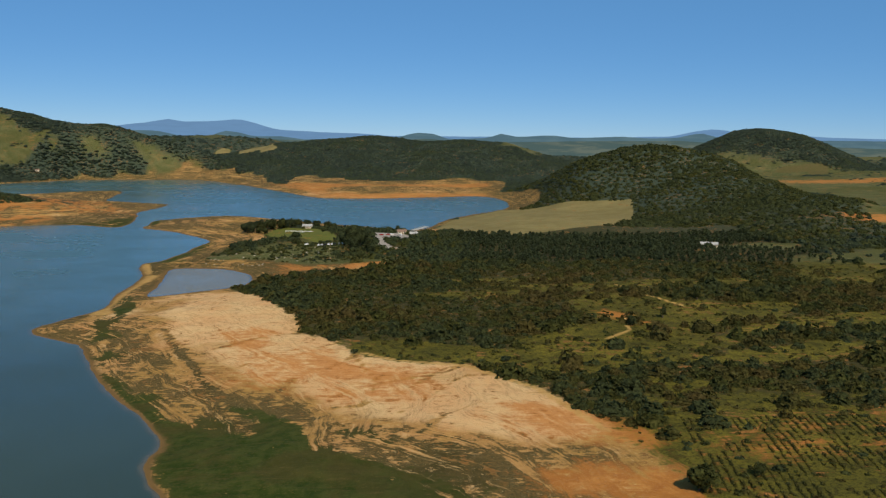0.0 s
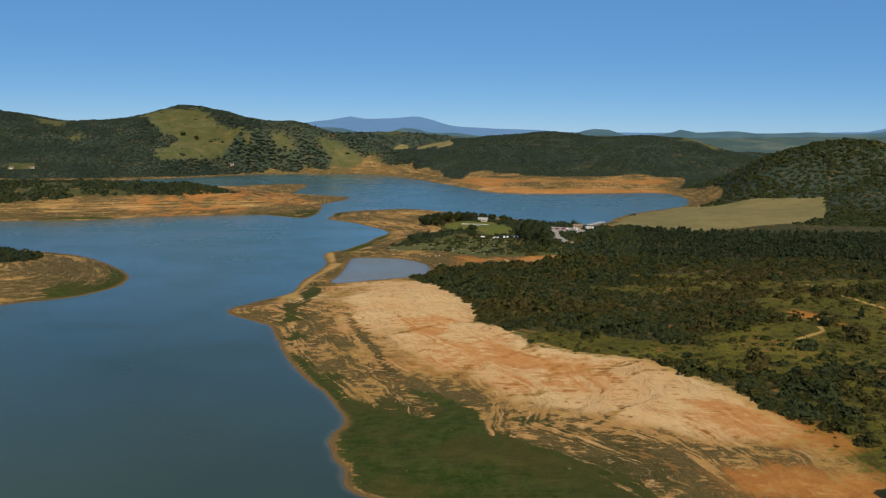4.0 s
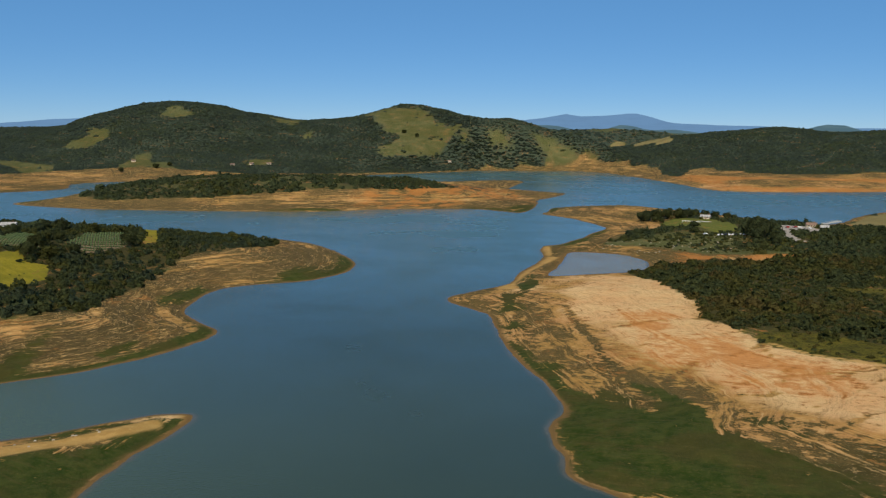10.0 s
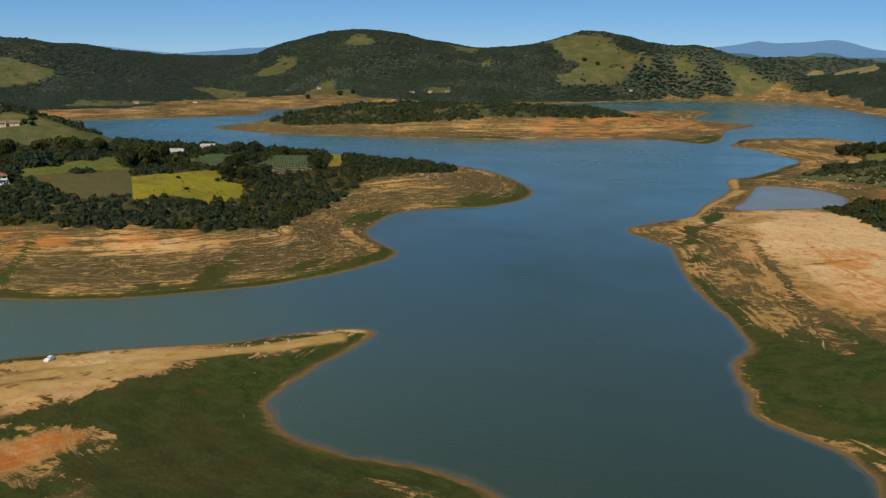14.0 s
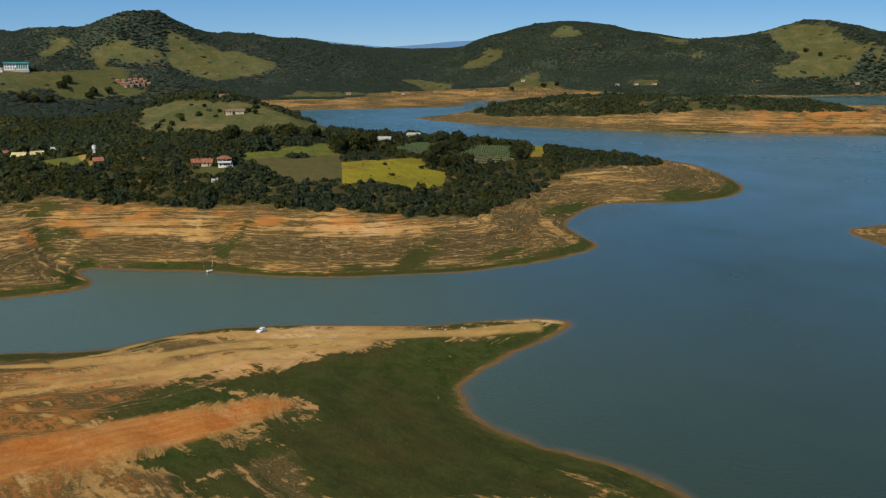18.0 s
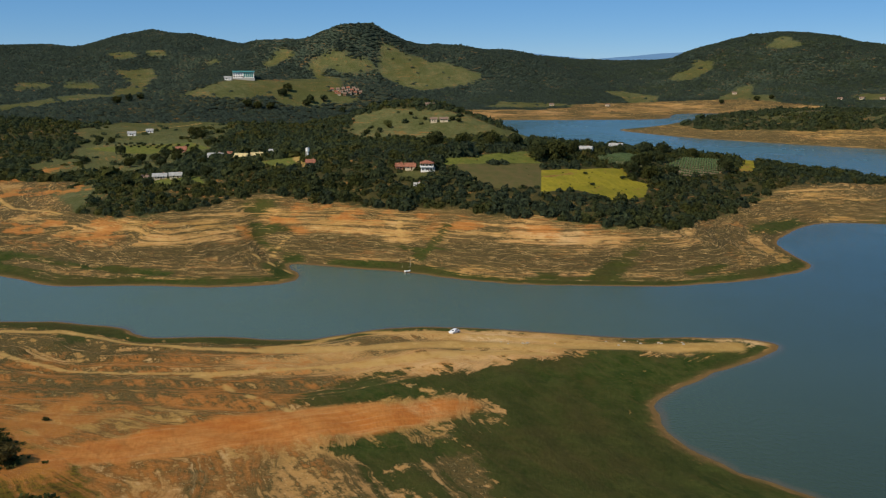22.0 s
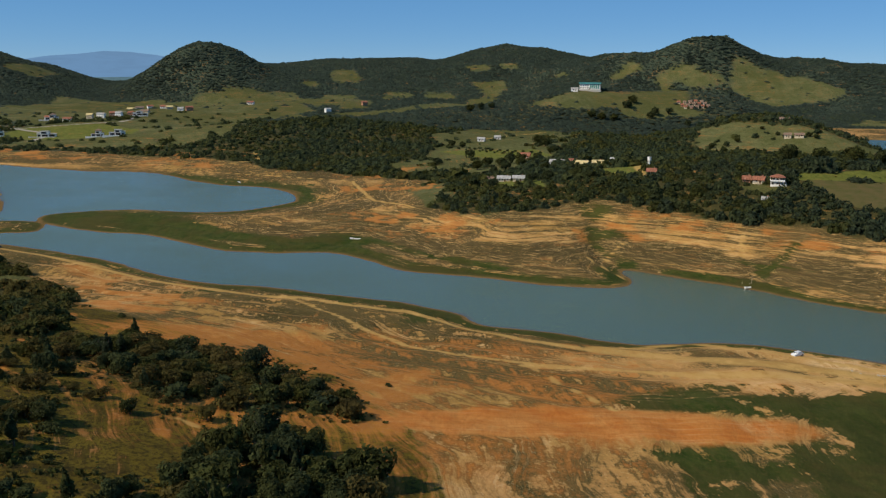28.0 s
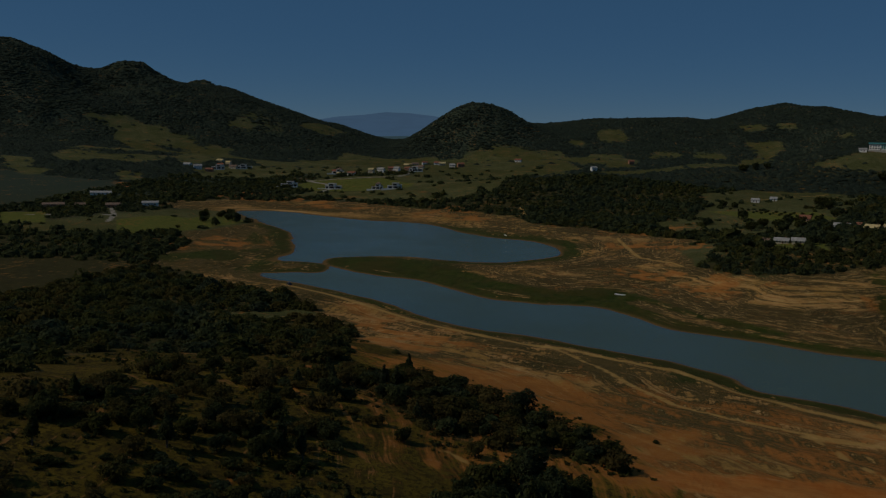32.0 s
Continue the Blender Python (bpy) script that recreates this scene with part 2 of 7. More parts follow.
    col = mixc(nt, mask("bare", 0.14, 0.8), col, clay)
    bright = mixc(nt, step(nt, fine, 0.35, 0.65), (0.55, 0.35, 0.13), (0.46, 0.235, 0.072))
    col = mixc(nt, mth(nt, "MULTIPLY", mask("tan", 0.14, 2.0), 0.8), col, bright)
    damp = mixc(nt, step(nt, grain, 0.4, 0.62), (0.044, 0.037, 0.013), (0.105, 0.068, 0.025))
    col = mixc(nt, mth(nt, "MULTIPLY", mask("mossy", 0.14, 2.0), 0.85), col, damp)
    # damp bands and thin washed-out ledges wherever the bank is steep
    banded = attr(nt, "banded").outputs["Fac"]
    sloped = mth(nt, "MULTIPLY", mth(nt, "SUBTRACT", 1.0, level), mth(nt, "MULTIPLY", mask("bare", 0.14, 0.8), step(nt, banded, 0.05, 0.25)))
    tier = nt.nodes.new("ShaderNodeVectorMath")
    tier.operation = "MULTIPLY"
    tier.inputs[1].default_value = (0.017, 0.017, 1.15)
    nt.links.new(p, tier.inputs[0])
    tiers = mth(nt, "ADD", mth(nt, "MULTIPLY", nz(nt, tier.outputs[0], 1.0, 5, 0.55), 0.74), mth(nt, "ADD", mth(nt, "MULTIPLY", fine, 0.16), mth(nt, "MULTIPLY", scratch, 0.10)))
    tiers = mth(nt, "ADD", tiers, mth(nt, "MULTIPLY", mth(nt, "SUBTRACT", banded, 0.5), 0.2))
    col = mixc(nt, mth(nt, "MULTIPLY", mth(nt, "MULTIPLY", step(nt, tiers, 0.45, 0.38), 0.75), sloped), col, mixc(nt, step(nt, grain, 0.35, 0.65), (0.56, 0.34, 0.120), (0.46, 0.225, 0.066)))
    col = mixc(nt, mth(nt, "MULTIPLY", mth(nt, "MULTIPLY", step(nt, tiers, 0.49, 0.54), 0.92), sloped), col, mixc(nt, step(nt, grain, 0.4, 0.6), (0.056, 0.044, 0.016), (0.105, 0.070, 0.026)))
    col = mixc(nt, mth(nt, "MULTIPLY", mth(nt, "MULTIPLY", step(nt, scratch, 0.43, 0.39), 0.8), sloped), col, mixc(nt, fine, (0.62, 0.42, 0.175), (0.50, 0.29, 0.10)))
    ochre = mixc(nt, step(nt, fine, 0.3, 0.7), (0.50, 0.195, 0.040), (0.41, 0.145, 0.030))
    ochre = mixc(nt, mth(nt, "MULTIPLY", step(nt, grain, 0.5, 0.75), 0.5), ochre, (0.50, 0.29, 0.14))
    col = mixc(nt, mth(nt, "MULTIPLY", mask("red", 0.3, 1.5), 0.72), col, ochre)
    fresh = mixc(nt, step(nt, fine, 0.35, 0.65), (0.022, 0.038, 0.006), (0.052, 0.061, 0.013))
    fresh = mixc(nt, mth(nt, "MULTIPLY", step(nt, mid, 0.48, 0.60), 0.5), fresh, (0.066, 0.050, 0.014))
    fresh = mixc(nt, mth(nt, "MULTIPLY", step(nt, combed, 0.53, 0.63), 0.25), fresh, (0.105, 0.068, 0.024))
    fresh = mixc(nt, mth(nt, "MULTIPLY", step(nt, grain, 0.52, 0.7), 0.5), fresh, (0.12, 0.085, 0.028))
    fresh = mixc(nt, mth(nt, "MULTIPLY", step(nt, big, 0.50, 0.58), 0.35), fresh, (0.052, 0.042, 0.012))
    col = mixc(nt, mask("fresh", 0.12, 1.25), col, fresh)
    earth = mixc(nt, step(nt, mid, 0.35, 0.7), (0.48, 0.155, 0.028), (0.50, 0.24, 0.070))
    rake = nt.nodes.new("ShaderNodeMapping")
    rake.inputs["Rotation"].default_value, rake.inputs["Scale"].default_value = (0, 0, radians(-6)), (0.42, 0.03, 0.3)
    nt.links.new(p, rake.inputs["Vector"])
    raked = nz(nt, rake.outputs[0], 1.0, 6, 0.66)
    earth = mixc(nt, mth(nt, "MULTIPLY", step(nt, raked, 0.50, 0.62), 0.4), earth, (0.30, 0.098, 0.020))
    earth = mixc(nt, mth(nt, "MULTIPLY", step(nt, raked, 0.46, 0.36), 0.45), earth, (0.56, 0.33, 0.135))
    earth = mixc(nt, mth(nt, "MULTIPLY", step(nt, grit, 0.5, 0.64), 0.35), earth, (0.24, 0.090, 0.022))
    col = mixc(nt, mth(nt, "MULTIPLY", mask("earth", 0.25, 0.6), 0.9), col, mixc(nt, mth(nt, "MULTIPLY", step(nt, fine, 0.46, 0.66), 0.6), earth, (0.36, 0.105, 0.018)))
    dust = mixc(nt, step(nt, fine, 0.3, 0.7), (0.50, 0.31, 0.10), (0.42, 0.24, 0.07))
    col = mixc(nt, mth(nt, "MULTIPLY", mask("track", 0.18, 0.35), 0.8), col, dust)
    rows = mixc(nt, step(nt, fine, 0.3, 0.7), (0.16, 0.12, 0.07), (0.22, 0.16, 0.09))
    col = mixc(nt, mask("crop", 0.06, 0.1), col, rows)
    col = mixc(nt, mask("ploughed", 0.08, 0.15), col, mixc(nt, step(nt, fine, 0.3, 0.7), (0.075, 0.075, 0.022), (0.115, 0.085, 0.035)))
    tar = mixc(nt, step(nt, grain, 0.3, 0.7), (0.26, 0.23, 0.19), (0.34, 0.30, 0.25))
    col = mixc(nt, mask("paved", 0.08, 0.1), col, tar)
    # wet rim along the water
    rim = step(nt, mth(nt, "ADD", z, mth(nt, "MULTIPLY", rag, 0.3)), 0.36, 0.08)
    col = mixc(nt, rim, col, mixc(nt, fine, (0.13, 0.075, 0.026), (0.19, 0.115, 0.042)))
    nt.links.new(col, b.inputs["Base Color"])
    h = mth(nt, "ADD", mth(nt, "MULTIPLY", fine, 1.0), mth(nt, "MULTIPLY", grain, 0.35))
    h = mth(nt, "ADD", h, mth(nt, "MULTIPLY", grit, 0.16))
    bump(nt, b, h, 0.7, 1.1)
    return mat


def water_material():
    mat, nt, b = material("lake_water", 0.08, 0.64)
    p = objpos(nt)
    wide, ripple = nz(nt, p, 0.004, 4), nz(nt, p, 0.8, 3, 0.6)
    shore = attr(nt, "shore").outputs["Fac"]
    v = mth(nt, "ADD", shore, mth(nt, "MULTIPLY", mth(nt, "SUBTRACT", nz(nt, p, 0.06, 4), 0.5), 6.0))
    deep = mixc(nt, step(nt, wide, 0.35, 0.65), (0.027, 0.039, 0.018), (0.036, 0.050, 0.023))
    # farther north, brighter reflected sky is painted into the base colour
    place = nt.nodes.new("ShaderNodeSeparateXYZ")
    nt.links.new(p, place.inputs[0])
    deep = mixc(nt, step(nt, mth(nt, "ADD", place.outputs[1], mth(nt, "MULTIPLY", wide, 300.0)), 420.0, 1050.0), deep, (0.055, 0.112, 0.114))
    deep = mixc(nt, attr(nt, "silt").outputs["Fac"], deep, (0.092, 0.122, 0.060))
    deep = mixc(nt, attr(nt, "mud").outputs["Fac"], deep, (0.17, 0.135, 0.055))
    nt.links.new(mixc(nt, step(nt, v, -3.0, 0.5), deep, (0.085, 0.070, 0.034)), b.inputs["Base Color"])
    b.inputs["IOR"].default_value = 1.33
    b.inputs["Specular Tint"].default_value = (0.85, 1.0, 0.72, 1)
    gust = step(nt, nz(nt, p, 0.009, 5), 0.35, 0.7)
    # wind ruffles the open water
    ruffle = mth(nt, "MULTIPLY", step(nt, shore, -25.0, -110.0), 0.06)
    nt.links.new(mth(nt, "ADD", mth(nt, "ADD", 0.15, ruffle), mth(nt, "MULTIPLY", gust, 0.12)), b.inputs["Roughness"])
    bump(nt, b, ripple, 0.3, 0.3)
    return mat


def leaf_material():
    mat, nt, b = material("foliage", 0.8, 0.05)
    geo = nt.nodes.new("ShaderNodeNewGeometry").outputs["Random Per Island"]
    obr = nt.nodes.new("ShaderNodeObjectInfo").outputs["Random"]
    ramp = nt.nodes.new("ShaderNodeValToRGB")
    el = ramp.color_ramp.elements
    # the lowest tone is bluish: haze of far woods put into the leaf colour
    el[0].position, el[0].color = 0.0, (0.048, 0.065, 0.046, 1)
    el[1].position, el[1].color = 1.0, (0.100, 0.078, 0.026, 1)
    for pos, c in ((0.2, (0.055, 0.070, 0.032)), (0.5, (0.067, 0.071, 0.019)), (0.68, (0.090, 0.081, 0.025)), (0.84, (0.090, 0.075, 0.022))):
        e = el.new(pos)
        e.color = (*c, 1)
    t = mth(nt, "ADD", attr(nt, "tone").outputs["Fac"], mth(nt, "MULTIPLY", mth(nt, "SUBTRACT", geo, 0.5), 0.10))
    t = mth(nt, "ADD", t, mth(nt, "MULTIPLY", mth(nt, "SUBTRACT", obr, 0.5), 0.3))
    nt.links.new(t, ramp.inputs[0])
    k = mth(nt, "ADD", 0.82, mth(nt, "MULTIPLY", geo, 0.36))
    hsv = nt.nodes.new("ShaderNodeHueSaturation")
    nt.links.new(ramp.outputs[0], hsv.inputs["Color"])
    p = objpos(nt)
    # noise paints dark, shaded gaps between leaf clumps into the colour
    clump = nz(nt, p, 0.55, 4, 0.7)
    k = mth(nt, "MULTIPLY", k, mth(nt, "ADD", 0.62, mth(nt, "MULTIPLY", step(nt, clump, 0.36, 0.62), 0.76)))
    bump(nt, b, clump, 0.8, 1.2)
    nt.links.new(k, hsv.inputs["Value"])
    nt.links.new(hsv.outputs[0], b.inputs["Base Color"])
    # light shines through the leaves
    thin = nt.nodes.new("ShaderNodeBsdfTranslucent")
    nt.links.new(hsv.outputs[0], thin.inputs["Color"])
    both = nt.nodes.new("ShaderNodeMixShader")
    both.inputs[0].default_value = 0.5
    nt.links.new(b.outputs[0], both.inputs[1])
    nt.links.new(thin.outputs[0], both.inputs[2])
    nt.links.new(both.outputs[0], nt.nodes["Material Output"].inputs[0])
    return mat


GROUND, WATER, LEAF = ground_material(), water_material(), leaf_material()
BARK = plain("bark", (0.09, 0.065, 0.045), 0.9, 0, 0.25, 2.0)
WHITE = plain("white_plaster", (0.80, 0.78, 0.74), 0.8, 0, 0.04, 0.6)
CREAM = plain("cream_plaster", (0.55, 0.46, 0.32), 0.8, 0, 0.1, 0.6)
BRICK = plain("brick_wall", (0.33, 0.17, 0.10), 0.9, 0, 0.2, 1.5)
TILE = plain("clay_roof_tile", (0.25, 0.095, 0.052), 0.85, 0, 0.25, 1.2)
BROWN_TILE = plain("weathered_roof_tile", (0.20, 0.13, 0.09), 0.9, 0, 0.25, 1.2)
FIBRE = plain("fibre_cement_roof", (0.33, 0.32, 0.30), 0.85, 0, 0.15, 0.8)
YELLOW = plain("ochre_roof_tile", (0.55, 0.43, 0.20), 0.85, 0, 0.15, 1.0)
TEAL = plain("teal_metal_roof", (0.05, 0.20, 0.18), 0.5, 0, 0.1, 0.8)
GLASS = plain("window_glass", (0.02, 0.025, 0.03), 0.1, 0, 0.1, 1.0, 0.6)
DOOR = plain("door_wood", (0.13, 0.07, 0.04), 0.7, 0, 0.2, 3.0)
CONCRETE = plain("concrete", (0.40, 0.38, 0.34), 0.9, 0, 0.15, 0.8)
RUBBER = plain("tyre_rubber", (0.02, 0.02, 0.02), 0.9, 0, 0.1, 3.0)
CAR_WHITE = plain("white_car_paint", (0.75, 0.75, 0.74), 0.25, 0, 0.03, 1.0, 0.6)
CAR_DARK = plain("dark_car_paint", (0.03, 0.035, 0.045), 0.25, 0, 0.03, 1.0, 0.6)
CAR_RED = plain("red_car_paint", (0.30, 0.03, 0.02), 0.25, 0, 0.03, 1.0, 0.6)
PLANK = plain("grey_planks", (0.36, 0.29, 0.21), 0.9, 0, 0.2, 2.0)
STONE = plain("pale_stone", (0.36, 0.31, 0.23), 0.9, 0, 0.2, 2.0)
CROP = plain("crop_leaf", (0.055, 0.085, 0.024), 0.8, 0, 0.3, 2.0)

# ---- the lake's outline, going round it ----
EAST_SHORE = [(-40, 180), (-41, 220), (-50, 234), (-62, 240), (-78, 247), (-84, 262), (-93, 277), (-99, 292), (-99, 308), (-106, 325), (-120, 345),
              (-135, 366), (-154, 395), (-184, 452), (-198, 466), (-222, 483), (-228, 502), (-221, 526), (-213, 562), (-222, 609), (-231, 689),
              (-254, 752), (-243, 779), (-240, 830), (-241, 881), (-238, 914), (-247, 941), (-279, 986), (-319, 1027), (-338, 1036), (-350, 1056)]
NORTH_LAKE = [(-356, 1100), (-361, 1142), (-322, 1199), (-281, 1225), (-216, 1190), (-163, 1150), (-94, 1110), (-28, 1079), (14, 1240), (96, 1415),
              (113, 1528), (110, 1625), (73, 1728), (-34, 1669), (-144, 1613), (-227, 1624), (-314, 1773), (-457, 2013), (-600, 2190), (-775, 2140),
              (-860, 2080)]
FAR_SHORE = [(-930, 1880), (-1030, 1680), (-1160, 1450), (-1290, 1235), (-1190, 1096), (-1211, 990), (-1249, 899), (-1285, 812), (-1227, 768)]
HEADLAND = [(-1130, 725), (-1044, 690), (-924, 640), (-800, 655), (-700, 690), (-600, 700), (-475, 690), (-414, 658), (-365, 612), (-346, 586),
            (-337, 562), (-334, 541), (-339, 508), (-360, 482), (-371, 455), (-357, 415), (-337, 385), (-299, 362), (-290, 346), (-289, 312),
            (-297, 276), (-312, 248), (-330, 221), (-347, 204), (-375, 185), (-406, 158), (-418, 146), (-411, 141), (-398, 141), (-386, 135)]
WEST_SHORE = [(-383, 122), (-391, 100), (-407, 75), (-420, 50), (-432, 36), (-449, 27), (-472, 8), (-473, -18), (-480, -42), (-495, -60), (-532, -93),
              (-543, -121), (-569, -154), (-592, -168), (-618, -164), (-631, -119), (-614, -70), (-631, -37), (-662, -15), (-710, -18), (-745, -40),
              (-779, -90), (-866, -154), (-876, -209), (-923, -278), (-950, -330), (-922, -358), (-780, -260), (-741, -240), (-673, -213), (-625, -201)]
SOUTH_SHORE = [(-600, -204), (-565, -192), (-525, -186), (-508, -158), (-492, -137), (-474, -112), (-450, -88), (-424, -66), (-408, -46), (-401, -23), (-390, -5), (-378, 13), (-368, 33), (-357, 45), (-346, 55), (-331, 60), (-324, 72), (-319, 83), (-307, 98), (-301, 110), (-300, 117), (-299, 140), (-290, 160), (-270, 184), (-250, 207), (-237, 231),
               (-227, 244), (-217, 246), (-211, 229), (-208, 209), (-202, 186), (-196, 173), (-181, 163), (-162, 160), (-146, 164), (-131, 167),
               (-115, 166), (-85, 152), (-60, 152)]
ISLAND = [(-1033, 869), (-970, 841), (-877, 844), (-741, 886), (-610, 947), (-560, 1010), (-505, 1047), (-444, 1075), (-392, 1054), (-378, 1074),
          (-402, 1185), (-425, 1260), (-428, 1408), (-500, 1420), (-548, 1470), (-572, 1568), (-612, 1715), (-680, 1660), (-820, 1420),
          (-940, 1200), (-1030, 1020)]
POND = [(-199, 604), (-205, 650), (-219, 722), (-208, 735), (-177, 733), (-150, 703), (-146, 655), (-175, 622)]
ISLET = [(-577, -160), (-588, -175), (-587, -200), (-575, -217), (-560, -225), (-529, -212), (-537, -202), (-537, -187), (-545, -173), (-545, -160), (-555, -155)]


def rounded(points, steps=4):
    """A closed Catmull-Rom loop through the corners."""
    p = np.array(points, float)
    a, b, c, d = np.roll(p, 1, 0), p, np.roll(p, -1, 0), np.roll(p, -2, 0)
    out = []
    for u in np.arange(steps) / steps:
        out.append(0.5 * (2 * b + (c - a) * u + (2 * a - 5 * b + 4 * c - d) * u * u + (3 * b - a - 3 * c + d) * u ** 3))
    return np.stack(out, 1).reshape(-1, 2)


def loop_distance(x, y, loop):
    """Distance to a closed loop, negative inside."""
    best = np.full(x.shape, 1e9)
    inside = np.zeros(x.shape, bool)
    for (ax, ay), (bx, by) in zip(loop, np.roll(loop, -1, 0)):
        dx, dy = bx - ax, by - ay
        u = np.clip(((x - ax) * dx + (y - ay) * dy) / (dx * dx + dy * dy + 1e-9), 0, 1)
        best = np.minimum(best, (x - ax - u * dx) ** 2 + (y - ay - u * dy) ** 2)
        if dy:
            inside ^= ((ay > y) != (by > y)) & (x < (y - ay) / dy * dx + ax)
    best = np.sqrt(best)
    return np.where(inside, -best, best)


def lattice(ix, iy, seed):
    h = (ix * 374761393 + iy * 668265263 + seed * 974634777) & 0xFFFFFFFF
    h = ((h ^ (h >> 13)) * 1274126177) & 0xFFFFFFFF
    return ((h ^ (h >> 16)) & 0xFFFF) / 65535.0


def fbm(x, y, size, octaves=4, seed=1, gain=0.5):
    """Value noise from 0 to 1 with features of that size."""
    total, amp, norm = 0.0, 1.0, 0.0
    for o in range(octaves):
        u, v = x / size + 17.3 * o, y / size - 9.1 * o
        ix, iy = np.floor(u).astype(np.int64), np.floor(v).astype(np.int64)
        fx, fy = u - ix, v - iy
        fx, fy = fx * fx * (3 - 2 * fx), fy * fy * (3 - 2 * fy)
        s = seed + o * 7
        lo = lattice(ix, iy, s) * (1 - fx) + lattice(ix + 1, iy, s) * fx
        hi = lattice(ix, iy + 1, s) * (1 - fx) + lattice(ix + 1, iy + 1, s) * fx
        total, norm = total + amp * (lo * (1 - fy) + hi * fy), norm + amp
        amp, size = amp * gain, size * 0.5
    return total / norm


def smooth(v, lo, hi):
    u = np.clip((v - lo) / (hi - lo), 0, 1)
    return u * u * (3 - 2 * u)


def blob(x, y, cx, cy, rx, ry, turn=0.0):
    """1 at the middle of an ellipse, 0.5 at its rim, 0 outside."""
    c, s = math.cos(radians(turn)), math.sin(radians(turn))
    u, v = ((x - cx) * c + (y - cy) * s) / rx, (-(x - cx) * s + (y - cy) * c) / ry
    return np.clip(1.5 - np.sqrt(u * u + v * v), 0, 1)


def ribbon(x, y, points, width):
    """1 along a line, 0.5 at half its width, 0 at its full width to each side."""
    best = np.full(x.shape, 1e9)
    for (ax, ay), (bx, by) in zip(points, points[1:]):
        dx, dy = bx - ax, by - ay
        u = np.clip(((x - ax) * dx + (y - ay) * dy) / (dx * dx + dy * dy), 0, 1)
        best = np.minimum(best, np.hypot(x - ax - u * dx, y - ay - u * dy))
    return np.clip(1 - best / width, 0, 1)


# ---- relief: banks (middle, reach, slope at the water, length over which it flattens) and hills ----
BANKS = [(-480, 330, 260, 0.16, 130), (-60, 450, 200, 0.11, 200), (-80, 800, 260, 0.075, 230), (-250, 70, 150, 0.105, 300), (-700, 1050, 330, 0.155, 130),
         (-560, -20, 110, 0.10, 150), (-900, -250, 300, 0.05, 260), (-1250, -350, 400, 0.035, 350), (-200, 1900, 450, 0.10, 160), (60, 1250, 220, 0.05, 220),
         (-1400, 1100, 330, 0.022, 300), (-980, 560, 230, 0.12, 150)]
# middle, summit height, half length, half width, heading of the long axis
HILLS_NORTH = [(-1803, 2064, 156, 330, 260, 150), (-1115, 2300, 174, 220, 200, 100), (-858, 2260, 126, 170, 190, 0), (-700, 2300, 88, 170, 120, 160),
               (-1660, 1908, 152, 260, 230, 130), (-1470, 2046, 110, 260, 230, 150), (-1272, 2092, 106, 200, 220, 0), (-1938, 1920, 114, 300, 240, 130),
               (-2430, 1632, 118, 420, 260, 130), (-2171, 1781, 92, 300, 200, 130)]
HILLS_EAST = [(-345, 2516, 96, 260, 210, 0), (-200, 2480, 104, 240, 210, 0), (60, 2390, 108, 230, 200, 160), (222, 2180, 52, 160, 130, 140),
              (329, 1540, 105, 110, 130, 0), (247, 1620, 60, 90, 110, 0), (182, 1665, 28, 70, 90, 0), (397, 1440, 90, 110, 120, 0),
              (415, 1300, 72, 100, 120, 0), (456, 1100, 44, 110, 110, 0),
              (900, 2535, 150, 190, 190, 0), (901, 3195, 60, 380, 220, 0), (1419, 3000, 70, 400, 240, 0), (466, 3489, 50, 500, 250, 0),
              (-96, 3520, 50, 420, 250, 0), (-767, 3230, 104, 300, 220, 0), (-1009, 3060, 100, 260, 200, 0), (1500, 2100, 70, 500, 300, 0),
              (850, 2100, 30, 320, 260, 0)]
HILLS_WEST = [(-2134, 928, 182, 140, 150, 0), (-2290, 790, 146, 250, 220, 40), (-2088, 1134, 130, 250, 210, 60), (-2036, 1330, 105, 260, 220, 80),
              (-2659, 567, 172, 320, 300, 80), (-2609, 217, 146, 330, 280, 90), (-2618, 0, 98, 330, 280, 90), (-2630, -198, 110, 300, 260, 90),
              (-2312, -273, 160, 150, 125, 60), (-2330, -102, 96, 260, 200, 90), (-2370, -1113, 205, 320, 290, 30), (-2350, -905, 158, 260, 240, 40),
              (-2420, -720, 95, 200, 190, 60), (-2480, -480, 30, 240, 200, 60), (-2079, -1480, 305, 340, 260, 40), (-2106, -1100, 165, 230, 220, 0), (-2233, -1165, 226, 110, 90, 40), (-2760, -1218, 252, 170, 130, 40), (-2829, -1049, 166, 180, 150, 40), (-2988, -889, 132, 230, 170, 40),
              (-1370, 410, 78, 110, 110, 0), (-1348, 525, 64, 100, 90, 0), (-1335, 592, 58, 100, 80, 0), (-1340, 325, 54, 110, 90, 0), (-1300, 205, 44, 200, 110, 120), (-988, 500, 49, 80, 80, 0), (-916, 532, 38, 80, 70, 0), (-1640, 60, 46, 330, 160, 100),
              (-1161, -10, 36, 170, 120, 70), (-1500, -360, 26, 350, 200, 100), (-1500, -1000, 60, 420, 330, 0)]
HILLS_NEAR = [(-105, -150, 42, 140, 85, 150), (60, -460, 80, 220, 170, 0), (-260, -170, 20, 120, 70, 120), (260, 250, 14, 200, 160, 0), (-565, 335, 35, 150, 165, 30),
              (-85, 840, 18, 95, 105, 0), (150, 1120, 16, 130, 150, 0), (60, 640, 16, 160, 160, 0), (-760, 1095, 35, 250, 105, 30), (-590, 1200, 20, 100, 80, 130)]


